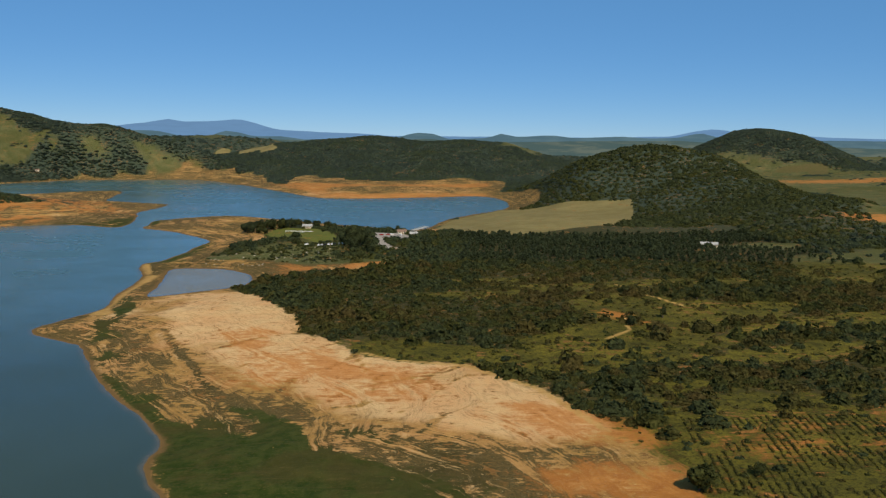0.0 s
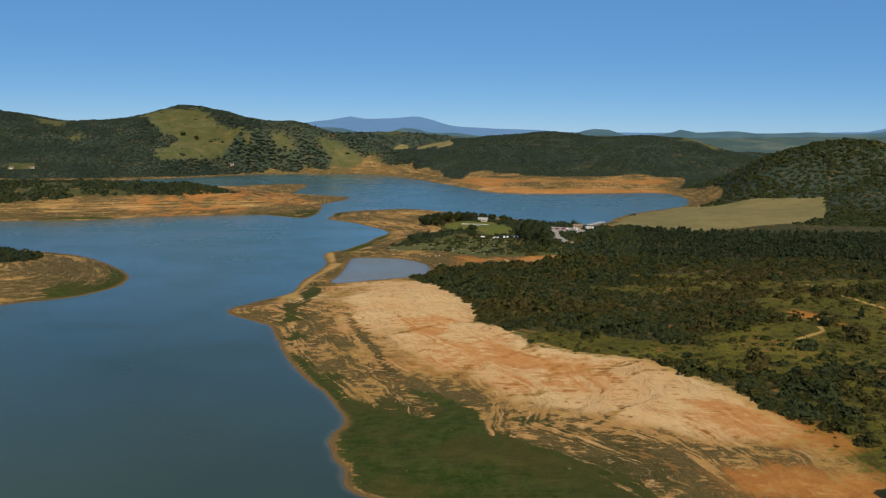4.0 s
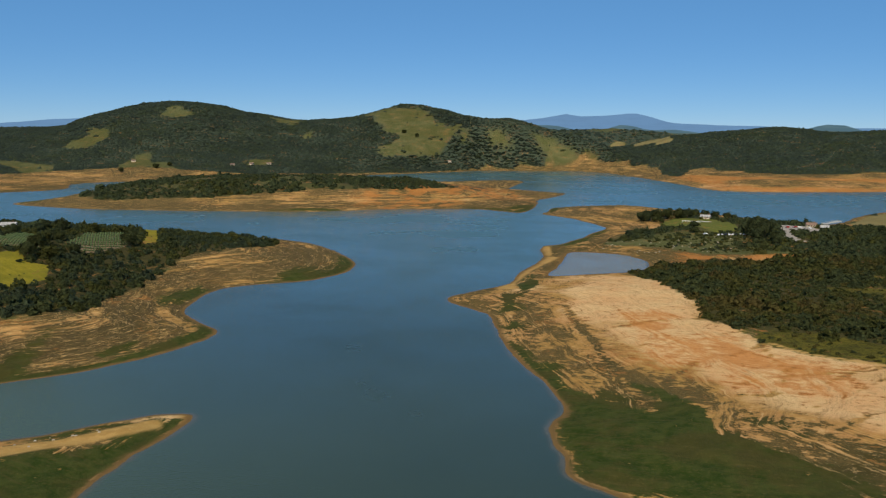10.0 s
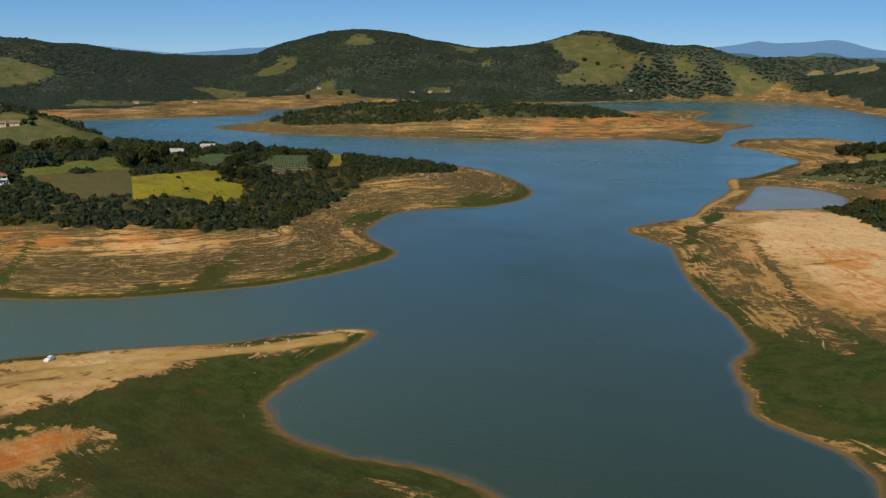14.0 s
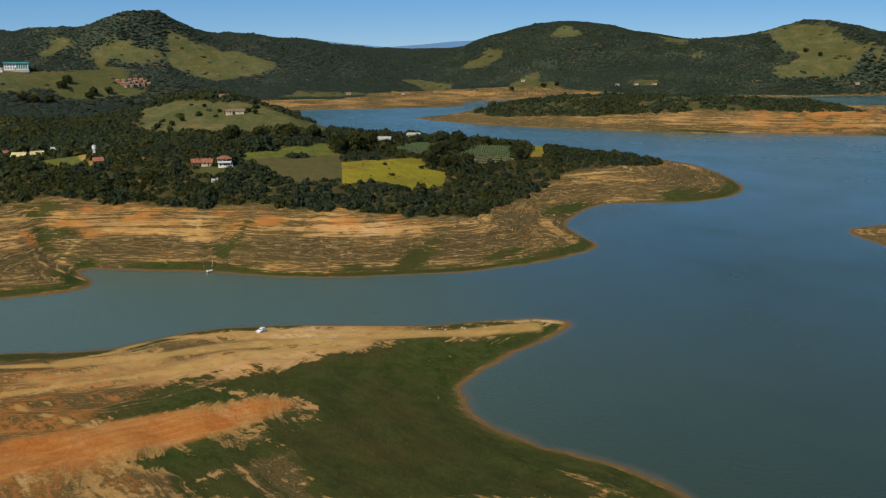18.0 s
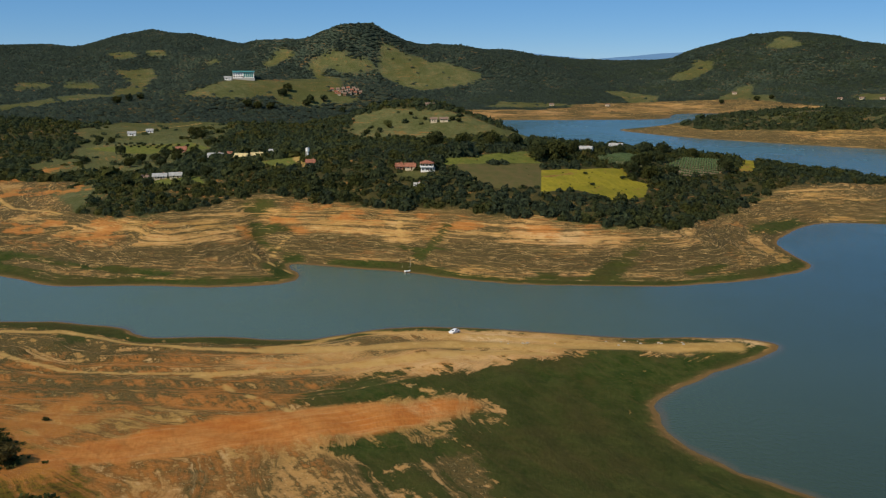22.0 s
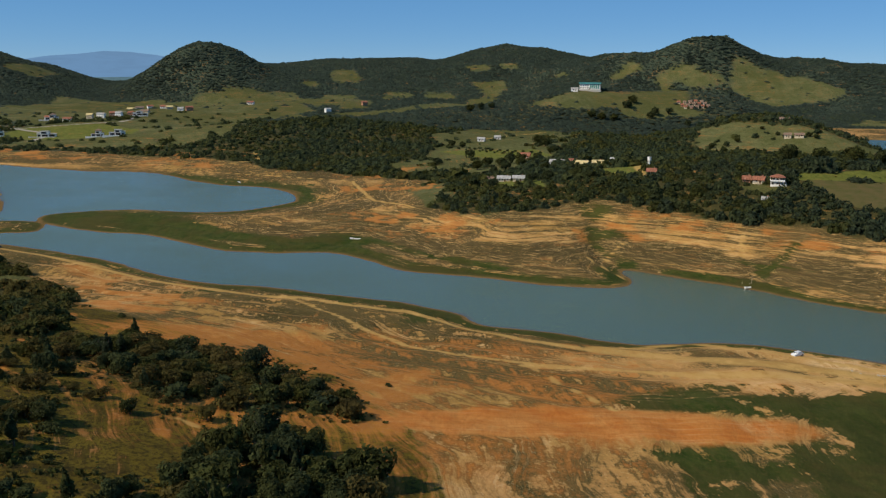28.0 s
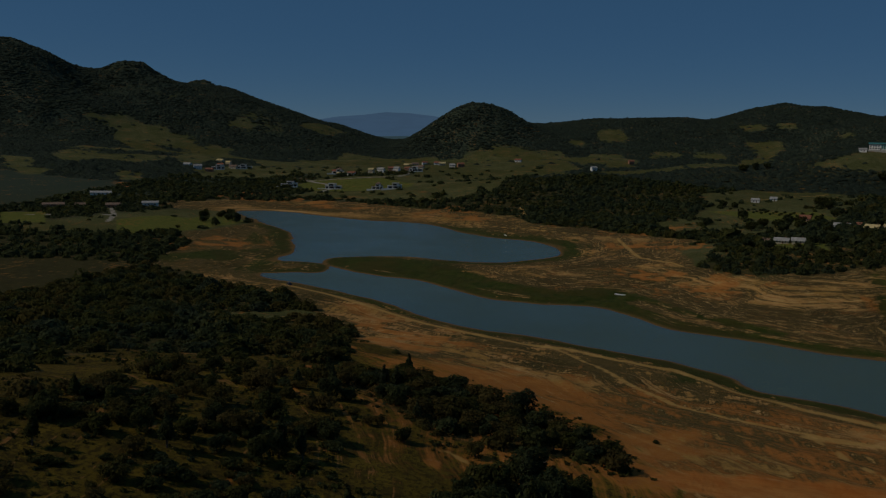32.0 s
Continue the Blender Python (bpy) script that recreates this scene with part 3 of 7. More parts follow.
def axis(fine_lo, fine_hi, mid_lo, mid_hi):
    """Grid lines: close together in the middle of the place, wider apart towards the horizon."""
    line = list(np.arange(fine_lo, fine_hi, 2.6)) + list(np.arange(fine_hi, mid_hi, 6.5))
    line = list(np.arange(mid_lo, fine_lo, 6.5)) + line
    step_out, lo, hi = 8.0, [], []
    a, b = line[0], line[-1]
    while b < 4800 or a > -4800:
        step_out *= 1.055
        if b < 4800:
            b += step_out
            hi.append(b)
        if a > -4800:
            a -= step_out
            lo.append(a)
    return np.array(lo[::-1] + line + hi)


GX, GY = axis(-560, 170, -1350, 480), axis(-190, 620, -520, 1500)
X, Y = np.meshgrid(GX, GY, indexing="ij")
LAKE = rounded(EAST_SHORE + NORTH_LAKE + FAR_SHORE + HEADLAND + WEST_SHORE + SOUTH_SHORE)
rag = (fbm(X, Y, 24, 4, 3) - 0.5) * 7 * smooth(np.hypot(X + 150, Y - 250), 0, 900) + (fbm(X, Y, 9, 3, 5) - 0.5) * 2.4
SHORE = loop_distance(X, Y, LAKE)
SHORE = np.maximum(SHORE, -loop_distance(X, Y, rounded(ISLAND)))
SHORE = np.maximum(SHORE, -loop_distance(X, Y, rounded(ISLET)))
SHORE = np.minimum(SHORE, loop_distance(X, Y, rounded(POND))) + rag

wsum, slope, flat = np.full(X.shape, 0.05), np.full(X.shape, 0.05 * 0.07), np.full(X.shape, 0.05 * 220)
for cx, cy, r, s, f in BANKS:
    w = np.exp(-((X - cx) ** 2 + (Y - cy) ** 2) / (2 * (r * 0.6) ** 2))
    wsum, slope, flat = wsum + w, slope + w * s, flat + w * f
slope, flat = slope / wsum, flat / wsum
land = np.maximum(SHORE, 0)
bank = slope * flat * (1 - np.exp(-land / flat))
away = smooth(land, 10, 160)
hills = np.zeros(X.shape)
for cx, cy, top, ra, rb, turn in HILLS_NORTH + HILLS_EAST + HILLS_WEST + HILLS_NEAR:
    c, s = math.cos(radians(turn)), math.sin(radians(turn))
    u, v = ((X - cx) * c + (Y - cy) * s) / ra, (-(X - cx) * s + (Y - cy) * c) / rb
    hills += (top * np.exp(-0.5 * (u * u + v * v)) * 0.95) ** 4
hills = hills ** 0.25
rough = (fbm(X, Y, 260, 5, 11) - 0.5)
Z = (bank ** 3 + (hills * smooth(land, 0, 120)) ** 3) ** (1 / 3)
spur = 1 - np.abs(2 * fbm(X + 60 * rough, Y - 60 * rough, 330, 3, 13) - 1) ** 0.8
Z = Z + away * (rough * (8 + 0.14 * hills) + (spur - 0.62) * 0.26 * hills * smooth(hills, 15, 60))
Z = Z + smooth(land, 3, 30) * (fbm(X, Y, 22, 4, 21) - 0.5) * (0.45 + 1.15 * smooth(Z, 9, 15))
# old water lines cut small steps into the banks
drawn = smooth(Z, 13, 7) * smooth(land, 1, 6)
Z = Z + drawn * (0.24 + 0.16 * smooth(slope, 0.1, 0.15)) * np.sin(Z * 4.6 + 3 * fbm(X, Y, 60, 2, 31))
Z = Z + smooth(land, 4, 20) * smooth(bank, 15, 9) * smooth(slope, 0.08, 0.14) * (np.abs(fbm(X, Y, 13, 3, 33) - 0.5) - 0.12) * 2.2
Z = np.where(SHORE > 0, np.maximum(Z, 0.02 + 0.03 * np.minimum(land, 6)), np.maximum(-0.15 * np.minimum(-SHORE, 60), -7))
# gullies cut down through the headland bank: line, width, depth
GULLIES = [([(-508, 153), (-491, 154), (-475, 149), (-461, 143), (-441, 143), (-420, 144)], 11, 2.4), ([(-430, 237), (-420, 225), (-408, 211), (-392, 197), (-380, 187)], 8, 1.6),
           ([(-372, 300), (-350, 285), (-325, 265)], 7, 1.2), ([(-398, 262), (-378, 246), (-352, 228)], 6, 1.0), ([(-395, 420), (-375, 405), (-352, 395)], 9, 1.6),
           ([(-500, 90), (-475, 80), (-445, 60)], 8, 1.3), ([(-530, 60), (-510, 30), (-480, 5)], 8, 1.3), ([(-415, 500), (-390, 490), (-365, 480)], 9, 1.5)]
for line, width, depth in GULLIES:
    cut = smooth(ribbon(X, Y, [(a, b) for a, b in line], width), 0, 0.9)
    Z = np.where(SHORE > 0, np.maximum(Z - depth * cut * smooth(land, 4, 20), 0.02 + 0.03 * np.minimum(land, 6)), Z)
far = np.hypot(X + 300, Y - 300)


def sample(field, x, y):
    """Bilinear value of a field on the grid."""
    i = np.clip(np.searchsorted(GX, x) - 1, 0, len(GX) - 2)
    j = np.clip(np.searchsorted(GY, y) - 1, 0, len(GY) - 2)
    u, v = (x - GX[i]) / (GX[i + 1] - GX[i]), (y - GY[j]) / (GY[j + 1] - GY[j])
    return (field[i, j] * (1 - u) * (1 - v) + field[i + 1, j] * u * (1 - v) + field[i, j + 1] * (1 - u) * v + field[i + 1, j + 1] * u * v)


def height(x, y):
    return float(sample(Z, np.array([x]), np.array([y]))[0])


# ---- what covers the land ----
def cover(spots):
    out = np.zeros(X.shape)
    for spot in spots:
        out = np.maximum(out, blob(X, Y, *spot))
    return out


def area(points, soft=16.0):
    """1 inside an outline, 0.5 on it, 0 outside."""
    p = np.array(points, float)
    i = np.searchsorted(GX, [p[:, 0].min() - soft, p[:, 0].max() + soft])
    j = np.searchsorted(GY, [p[:, 1].min() - soft, p[:, 1].max() + soft])
    out = np.zeros(X.shape)
    cut = (slice(*i), slice(*j))
    out[cut] = np.clip(0.5 - loop_distance(X[cut], Y[cut], p) / soft, 0, 1)
    return out


# the edges of the woods above the dried bed
WOOD_HEADLAND = [(-455, 212), (-437, 236), (-427, 248), (-412, 255), (-388, 277), (-366, 305), (-361, 330), (-382, 373), (-399, 414), (-420, 459), (-437, 503),
                 (-430, 540), (-436, 600), (-458, 648), (-560, 678), (-700, 664), (-800, 632), (-920, 618), (-1060, 668), (-1180, 745), (-1400, 760), (-1500, -100),
                 (-1080, -150), (-992, -90), (-966, -28), (-919, 47), (-880, 106), (-736, 109), (-666, 66), (-558, 69), (-530, 81), (-516, 96),
                 (-509, 119), (-515, 134), (-518, 148), (-513, 168), (-494, 182), (-476, 198)]
WOOD_EAST = [(-147, 628), (-129, 599), (-93, 522), (-81, 498), (-71, 458), (-50, 438), (-37, 416), (-20, 404), (13, 392), (41, 350), (62, 302), (80, 240),
             (300, 100), (1200, 100), (1200, 1000), (0, 1000), (-20, 810), (-35, 694), (-70, 690), (-98, 703), (-123, 694), (-150, 674)]
WOOD_SOUTH = [(-168, 26), (-205, 22), (-222, 14), (-247, 7), (-260, -6), (-270, -22), (-288, -40), (-302, -52), (-330, -74), (-362, -92), (-410, -118), (-440, -138),
              (-470, -178), (-515, -225), (-600, -420), (200, -420), (100, 40), (-100, 40)]
WOOD_ISLAND = [(-960, 905), (-900, 890), (-780, 945), (-690, 1010), (-645, 1060), (-583, 1115), (-550, 1140), (-505, 1195), (-495, 1250), (-540, 1320), (-640, 1400), (-760, 1420), (-940, 1130)]
kept_wood = np.maximum.reduce([area(WOOD_HEADLAND), area(WOOD_EAST), area(WOOD_SOUTH), area(WOOD_ISLAND)])
# width of the dried bed round the lake
EDGES = [(-60, 450, 200, 170), (-450, 330, 200, 190), (-700, 1050, 330, 200), (-220, 60, 150, 170), (-560, 0, 140, 190), (-900, -150, 260, 100),
         (-1400, 1080, 280, 300), (-300, 1080, 90, 150), (-100, 1800, 400, 62), (-170, 800, 90, 34), (90, 1350, 120, 25), (-380, 640, 70, 100), (-900, 2120, 260, 12)]
wsum, reach = np.full(X.shape, 0.08), np.full(X.shape, 0.08 * 45)
for cx, cy, r, e in EDGES:
    w = np.exp(-((X - cx) ** 2 + (Y - cy) ** 2) / (2 * (r * 0.6) ** 2))
    wsum, reach = wsum + w, reach + w * e
reach = reach / wsum * (0.85 + 0.3 * fbm(X, Y, 90, 3, 41))
bare = np.clip(0.5 + (reach - land) / 26, 0, 1)
bare = np.minimum(bare, 1 - kept_wood)
bare = np.minimum(bare, 1 - area([(-600, -380), (-655, -345), (-687, -318), (-742, -303), (-823, -303), (-880, -328), (-925, -360), (-900, -480), (-640, -480)]))
BEDS = [[(-327, 1705), (-345, 2066), (-309, 2084), (-128, 1978), (-71, 1969), (39, 2010), (143, 1958), (108, 1719), (-60, 1662), (-214, 1574)],
        [(-636, 2248), (-544, 2235), (-421, 2126), (-370, 1960), (-509, 2094), (-682, 2202), (-758, 2158), (-763, 2170)]]
bare = np.maximum.reduce([bare] + [area(c, 20) for c in BEDS])
MASKS = {key: np.zeros(X.shape) for key in ("pasture", "stubble", "ripe", "lawn", "crop", "ochre", "ploughed", "green", "tan", "mossy", "earthen")}


def pasture(*corners):
    MASKS["pasture"] = np.maximum(MASKS["pasture"], area(corners, 26))


def stubble(*corners):
    MASKS["stubble"] = np.maximum(MASKS["stubble"], area(corners, 14))


def ripe(*corners):
    MASKS["ripe"] = np.maximum(MASKS["ripe"], area(corners, 5))


def lawn(*corners):
    MASKS["lawn"] = np.maximum(MASKS["lawn"], area(corners, 12))


def ploughed(*corners):
    MASKS["ploughed"] = np.maximum(MASKS["ploughed"], area(corners, 10))


def crop(*corners):
    MASKS["crop"] = np.maximum(MASKS["crop"], area(corners, 8))


def green(*corners):
    MASKS["green"] = np.maximum(MASKS["green"], area(corners, 8))


def tan(*corners):
    MASKS["tan"] = np.maximum(MASKS["tan"], area(corners, 14))


def mossy(*corners):
    MASKS["mossy"] = np.maximum(MASKS["mossy"], area(corners, 12))


def earthen(*corners):
    MASKS["earthen"] = np.maximum(MASKS["earthen"], area(corners, 7))


def ochre(*corners):
    MASKS["ochre"] = np.maximum(MASKS["ochre"], area(corners, 30))


# ---- fields and clearings, as corners on the plan ----
pasture((-1626, 1845), (-1630, 1881), (-1590, 1868), (-1536, 1836), (-1548, 1794), (-1606, 1792), (-1639, 1753), (-1609, 1805))
pasture((-1724, 1670), (-1657, 1669), (-1614, 1636), (-1602, 1597), (-1615, 1575), (-1587, 1534))
pasture((-1432, 1493), (-1453, 1548), (-1445, 1581), (-1382, 1507), (-1343, 1533), (-1274, 1472), (-1385, 1390), (-1419, 1455))
pasture((-1454, 2050), (-1362, 2069), (-1292, 1950), (-1334, 1951), (-1417, 2010))
pasture((-1223, 2153), (-1214, 2200), (-1159, 2209), (-1125, 2166), (-1072, 2152), (-1047, 2197), (-1019, 2178), (-974, 2133), (-955, 2108), (-953, 2069), (-969, 2022), (-999, 1973), (-1018, 1923), (-1039, 1905), (-1070, 1964), (-1061, 1989), (-1045, 2011), (-1054, 2047), (-1100, 2064), (-1127, 2084))
pasture((-1141, 2218), (-1104, 2236), (-1060, 2224), (-1024, 2189), (-1047, 2197), (-1082, 2214))
pasture((-988, 2165), (-946, 2197), (-926, 2186), (-956, 2128))
pasture((-936, 2136), (-880, 2192), (-808, 2226), (-802, 2209), (-848, 2191), (-911, 2153))
pasture((-808, 2226), (-744, 2248), (-684, 2254), (-631, 2256), (-600, 2252), (-634, 2242), (-690, 2226), (-748, 2214), (-800, 2203))
pasture((-1261, 1913), (-1240, 1927), (-1220, 1889), (-1239, 1884))
pasture((-1243, 1645), (-1242, 1684), (-1208, 1708), (-1176, 1672), (-1213, 1623))
stubble((-775, 3025), (-435, 2418), (-442, 2374), (-546, 2438), (-718, 3033))
pasture((-2030, 749), (-2042, 785), (-2038, 827), (-2017, 830), (-1996, 864), (-1967, 900), (-1930, 894), (-1927, 842), (-1966, 811), (-2007, 757))
pasture((-2013, 944), (-2016, 979), (-1984, 1016), (-1945, 1051), (-1911, 1088), (-1871, 1108), (-1825, 1137), (-1810, 1069), (-1803, 1009), (-1804, 944), (-1857, 920), (-1925, 904), (-1976, 924))
pasture((-2153, 743), (-2114, 763), (-2065, 739), (-2080, 715))
pasture((-1670, 1545), (-1696, 1588), (-1657, 1628), (-1662, 1674), (-1620, 1622), (-1597, 1569), (-1607, 1532))
pasture((-1676, 1344), (-1670, 1408), (-1560, 1415), (-1497, 1358), (-1534, 1308), (-1610, 1348))
pasture((-1985, 747), (-1940, 811), (-1307, 557), (-1951, 768))
pasture((-1652, 1053), (-1599, 1130), (-1533, 1198), (-1538, 1086), (-1568, 948))
pasture((-1334, 455), (-1339, 502), (-1287, 535), (-1262, 524), (-1248, 549), (-1237, 528), (-1237, 497), (-1227, 456), (-1243, 420))
pasture((-873, 382), (-930, 417), (-937, 453), (-954, 475), (-932, 490), (-905, 502), (-869, 521), (-840, 538), (-988, 702), (-806, 549), (-606, 338), (-851, 415))
pasture((-2348, 29), (-2425, 69), (-2357, 111), (-2255, 108), (-2245, 62), (-2251, 39))
pasture((-2173, -53), (-2210, -20), (-2234, 3), (-2174, 8), (-2167, -31))
pasture((-2092, -105), (-2101, -42), (-1596, -20), (-1595, -48), (-2056, -104))
pasture((-2107, 12), (-2123, 91), (-1579, 85), (-1545, 33), (-1575, 13))
pasture((-2110, 119), (-2155, 175), (-2191, 240), (-2132, 221), (-2089, 157))
pasture((-1481, 7), (-1498, 80), (-1534, 124), (-1649, 208), (-2132, 357), (-2159, 440), (-2121, 419), (-1669, 279), (-1569, 198), (-1249, 115), (-1462, 61))
pasture((-1573, -79), (-1526, -31), (-1503, 0), (-1478, -31), (-1491, -76))
pasture((-2413, 386), (-2405, 435), (-2359, 455), (-2340, 423), (-2353, 383))
pasture((-2374, 472), (-2400, 522), (-2344, 524), (-2337, 472))
pasture((-2280, 384), (-2292, 455), (-2207, 478), (-2180, 431), (-2201, 383))
pasture((-2242, 542), (-2219, 608), (-2188, 606), (-2204, 547))
pasture((-2090, 682), (-2149, 731), (-2109, 756), (-2076, 741), (-2072, 697))
pasture((-1283, 301), (-1311, 350), (-1337, 391), (-1330, 424), (-1325, 467), (-1960, 760), (-1290, 540), (-1234, 516), (-1248, 466), (-1265, 420), (-1253, 366), (-1266, 329))
pasture((-1068, 134), (-1141, 190), (-1168, 295), (-1112, 286), (-966, 247), (-952, 228), (-958, 188), (-922, 125), (-1010, 132))
pasture((-2159, 248), (-2169, 312), (-2130, 331), (-2109, 266))
pasture((-873, 69), (-898, 96), (-848, 130), (-775, 132), (-769, 104), (-779, 74))
pasture((-1464, -279), (-1984, -282), (-1512, -103), (-1466, -63), (-1156, -106), (-1132, -153), (-1063, -163), (-1093, -188), (-1328, -237))
pasture((-2090, -413), (-2033, -289), (-2048, -216), (-2081, -117), (-1615, -11), (-1567, -1), (-1606, -89), (-1591, -186), (-1523, -291))
pasture((-1912, -566), (-2001, -507), (-2082, -424), (-1523, -291), (-1379, -331), (-1347, -381), (-1510, -456))
pasture((-2146, -699), (-2288, -689), (-2343, -649), (-2399, -577), (-2494, -508), (-2435, -556), (-2410, -609), (-2183, -618))
pasture((-816, -396), (-913, -410), (-916, -372), (-848, -307), (-764, -281), (-711, -292), (-678, -328))
pasture((-1744, -634), (-1906, -576), (-1383, -417), (-1329, -474))
pasture((-2092, -259), (-2100, -182), (-2089, -66), (-2050, -115), (-2042, -215))
pasture((-1831, -979), (-1906, -940), (-1857, -890), (-1712, -880), (-1737, -942))
pasture((-1281, -784), (-1540, -889), (-1343, -755), (-1204, -719))
pasture((-1557, -735), (-1832, -765), (-1621, -654), (-1429, -645))
pasture((-1234, -844), (-1221, -782), (-1147, -735), (-1147, -785))
ploughed((791, 2292), (855, 2282), (978, 2291), (931, 2174), (794, 2259))
pasture((788, 2242), (881, 2057), (717, 1669), (723, 1777), (740, 1907), (750, 2096))
pasture((-1070, -309), (-1213, -377), (-1306, -376), (-1362, -286), (-1127, -204), (-1021, -156))
pasture((-1388, -236), (-1451, -179), (-1501, -71), (-1463, -17), (-1089, 1), (-1411, -92), (-1068, -113), (-1032, -133), (-1024, -150))
pasture((-1640, -528), (-1934, -526), (-2052, -408), (-2025, -132), (-1549, -18), (-1485, 1), (-1526, -144), (-1547, -280), (-1719, -458))
pasture((-2061, -315), (-2076, -196), (-2084, -99), (-2037, -24), (-1581, -28), (-2028, -192))
pasture((-1513, 37), (-1621, 60), (-1651, 101), (-1531, 84))
pasture((-1139, -780), (-1144, -733), (-1144, -700), (-1083, -702))
pasture((-1287, -788), (-1507, -838), (-1263, -719))
pasture((-1492, -798), (-1741, -894), (-1787, -856), (-1600, -800))
pasture((435, 1247), (796, 2131), (732, 1673), (483, 1014), (481, 972), (905, 1840), (879, 2107))
pasture((795, 2285), (906, 2278), (1087, 2215), (1017, 2071))
pasture((138, 2304), (363, 3304), (517, 3113), (238, 2287))
pasture((241, 812), (298, 859), (345, 856), (315, 805))
pasture((293, 747), (414, 832), (308, 615), (248, 600))
pasture((-1063, -100), (-1036, -140), (-1212, -200), (-1376, -210), (-1574, -213), (-1523, -72), (-1442, -51))
pasture((-1071, -344), (-1212, -323), (-1362, -286), (-1376, -210), (-1212, -200), (-1120, -260))
pasture((-1473, -473), (-2076, -552), (-2078, -401), (-1574, -213), (-1376, -300))
pasture((-2069, -49), (-2092, 76), (-1588, 78), (-1541, 1), (-1573, -18))
stubble((-8, 1087), (14, 1209), (95, 1400), (186, 1364), (275, 1299), (228, 1064), (191, 1014), (102, 963), (41, 944))
pasture((-700, 120), (-820, 125), (-843, 100), (-943, 117), (-1166, 290), (-1120, 330), (-860, 225), (-756, 175))
pasture((-560, 66), (-600, 92), (-690, 100), (-680, 62), (-600, 52))
lawn((-493, 266), (-508, 280), (-509, 315), (-528, 363), (-478, 331), (-487, 301), (-494, 273))
ripe((-463, 321), (-465, 354), (-471, 392), (-450, 379), (-443, 389), (-420, 366), (-407, 330), (-415, 323), (-422, 317), (-419, 290))
ripe((-624, 657), (-706, 782), (-479, 524), (-472, 500))
crop((-498, 390), (-555, 462), (-508, 446), (-476, 412), (-476, 384))
crop((-486, 442), (-531, 505), (-533, 545), (-473, 489), (-462, 438))
ploughed((-494, 275), (-485, 299), (-477, 330), (-431, 298), (-437, 276), (-457, 267))
pasture((-640, -400), (-673, -345), (-687, -321), (-742, -307), (-823, -305), (-880, -331), (-906, -360), (-897, -422), (-785, -437), (-676, -460))
green((-234, 105), (-233, 120), (-233, 135), (-234, 147), (-233, 164), (-234, 183), (-220, 206), (-213, 211), (-207, 207), (-204, 190), (-196, 172), (-181, 165), (-160, 159), (-138, 151), (-123, 148), (-159, 97), (-175, 102), (-181, 109), (-187, 106), (-187, 101), (-193, 104), (-195, 118), (-200, 125), (-212, 127), (-222, 117))
green((-229, 82), (-231, 92), (-234, 105), (-222, 117), (-219, 112), (-220, 100), (-221, 91), (-223, 83))
green((-197, 73), (-199, 84), (-192, 100), (-193, 104), (-187, 101), (-180, 94), (-183, 89), (-182, 81), (-191, 78), (-189, 74))
green((-375, 13), (-369, 33), (-346, 55), (-331, 60), (-332, 49), (-348, 35), (-361, 21))
green((-331, 63), (-320, 83), (-308, 98), (-302, 110), (-301, 94), (-306, 79), (-319, 66))
green((-397, -23), (-385, -3), (-375, 13), (-374, 1), (-388, -22))
green((-500, -28), (-487, -5), (-483, 23), (-464, 32), (-433, 42), (-424, 68), (-395, 113), (-389, 111), (-420, 43), (-441, 28), (-461, 17), (-474, 2), (-478, -27))
green((-410, 130), (-413, 143), (-390, 137), (-389, 127))
green((-414, 161), (-395, 182), (-389, 194), (-366, 200), (-352, 203), (-376, 182), (-402, 159))
green((-490, 146), (-484, 152), (-452, 145), (-441, 150), (-444, 145), (-453, 142), (-468, 142))
green((-408, 213), (-426, 233), (-419, 235), (-398, 214), (-386, 199), (-396, 199))
green((-513, 148), (-510, 164), (-496, 164), (-494, 156), (-499, 147))
green((-592, -177), (-622, -155), (-609, -115), (-580, -80), (-538, -54), (-518, -43), (-528, -73), (-554, -114), (-578, -144))
green((-777, -109), (-755, -68), (-752, -22), (-719, -1), (-683, -1), (-662, -19), (-727, -39), (-753, -87))
green((-571, -276), (-601, -246), (-597, -222), (-576, -222), (-568, -253))
green((-111, 330), (-101, 334), (-84, 320), (-67, 312), (-68, 327), (-86, 348), (-71, 342), (-49, 318), (-42, 295), (-21, 281), (-3, 258), (13, 246), (-73, 244), (-85, 268), (-96, 290), (-98, 312))
green((-196, 503), (-199, 530), (-181, 483), (-170, 470), (-181, 463))
green((-173, 432), (-158, 435), (-159, 421))
green((-205, 551), (-201, 580), (-190, 558), (-183, 507))
tan((-290, 73), (-281, 95), (-295, 129), (-291, 159), (-256, 196), (-226, 241), (-222, 248), (-218, 215), (-226, 201), (-246, 187), (-257, 163), (-241, 170), (-235, 136), (-239, 102), (-262, 80), (-274, 69))
tan((-448, 207), (-443, 218), (-423, 213), (-399, 200), (-394, 188), (-402, 186))
tan((-413, 226), (-415, 240), (-407, 248), (-388, 244), (-390, 225), (-397, 220))
tan((-405, 251), (-378, 283), (-351, 305), (-345, 300), (-356, 266), (-375, 248))
tan((-503, 11), (-440, 46), (-400, 115), (-391, 122), (-429, 123), (-437, 114), (-428, 96), (-448, 54), (-485, 29))
mossy((-293, 119), (-280, 142), (-253, 160), (-254, 143), (-266, 115))
mossy((-452, 161), (-441, 181), (-425, 196), (-411, 190), (-435, 154))
mossy((-386, 223), (-369, 244), (-351, 262), (-333, 290), (-321, 302), (-322, 330), (-308, 316), (-317, 276), (-335, 251), (-356, 235))
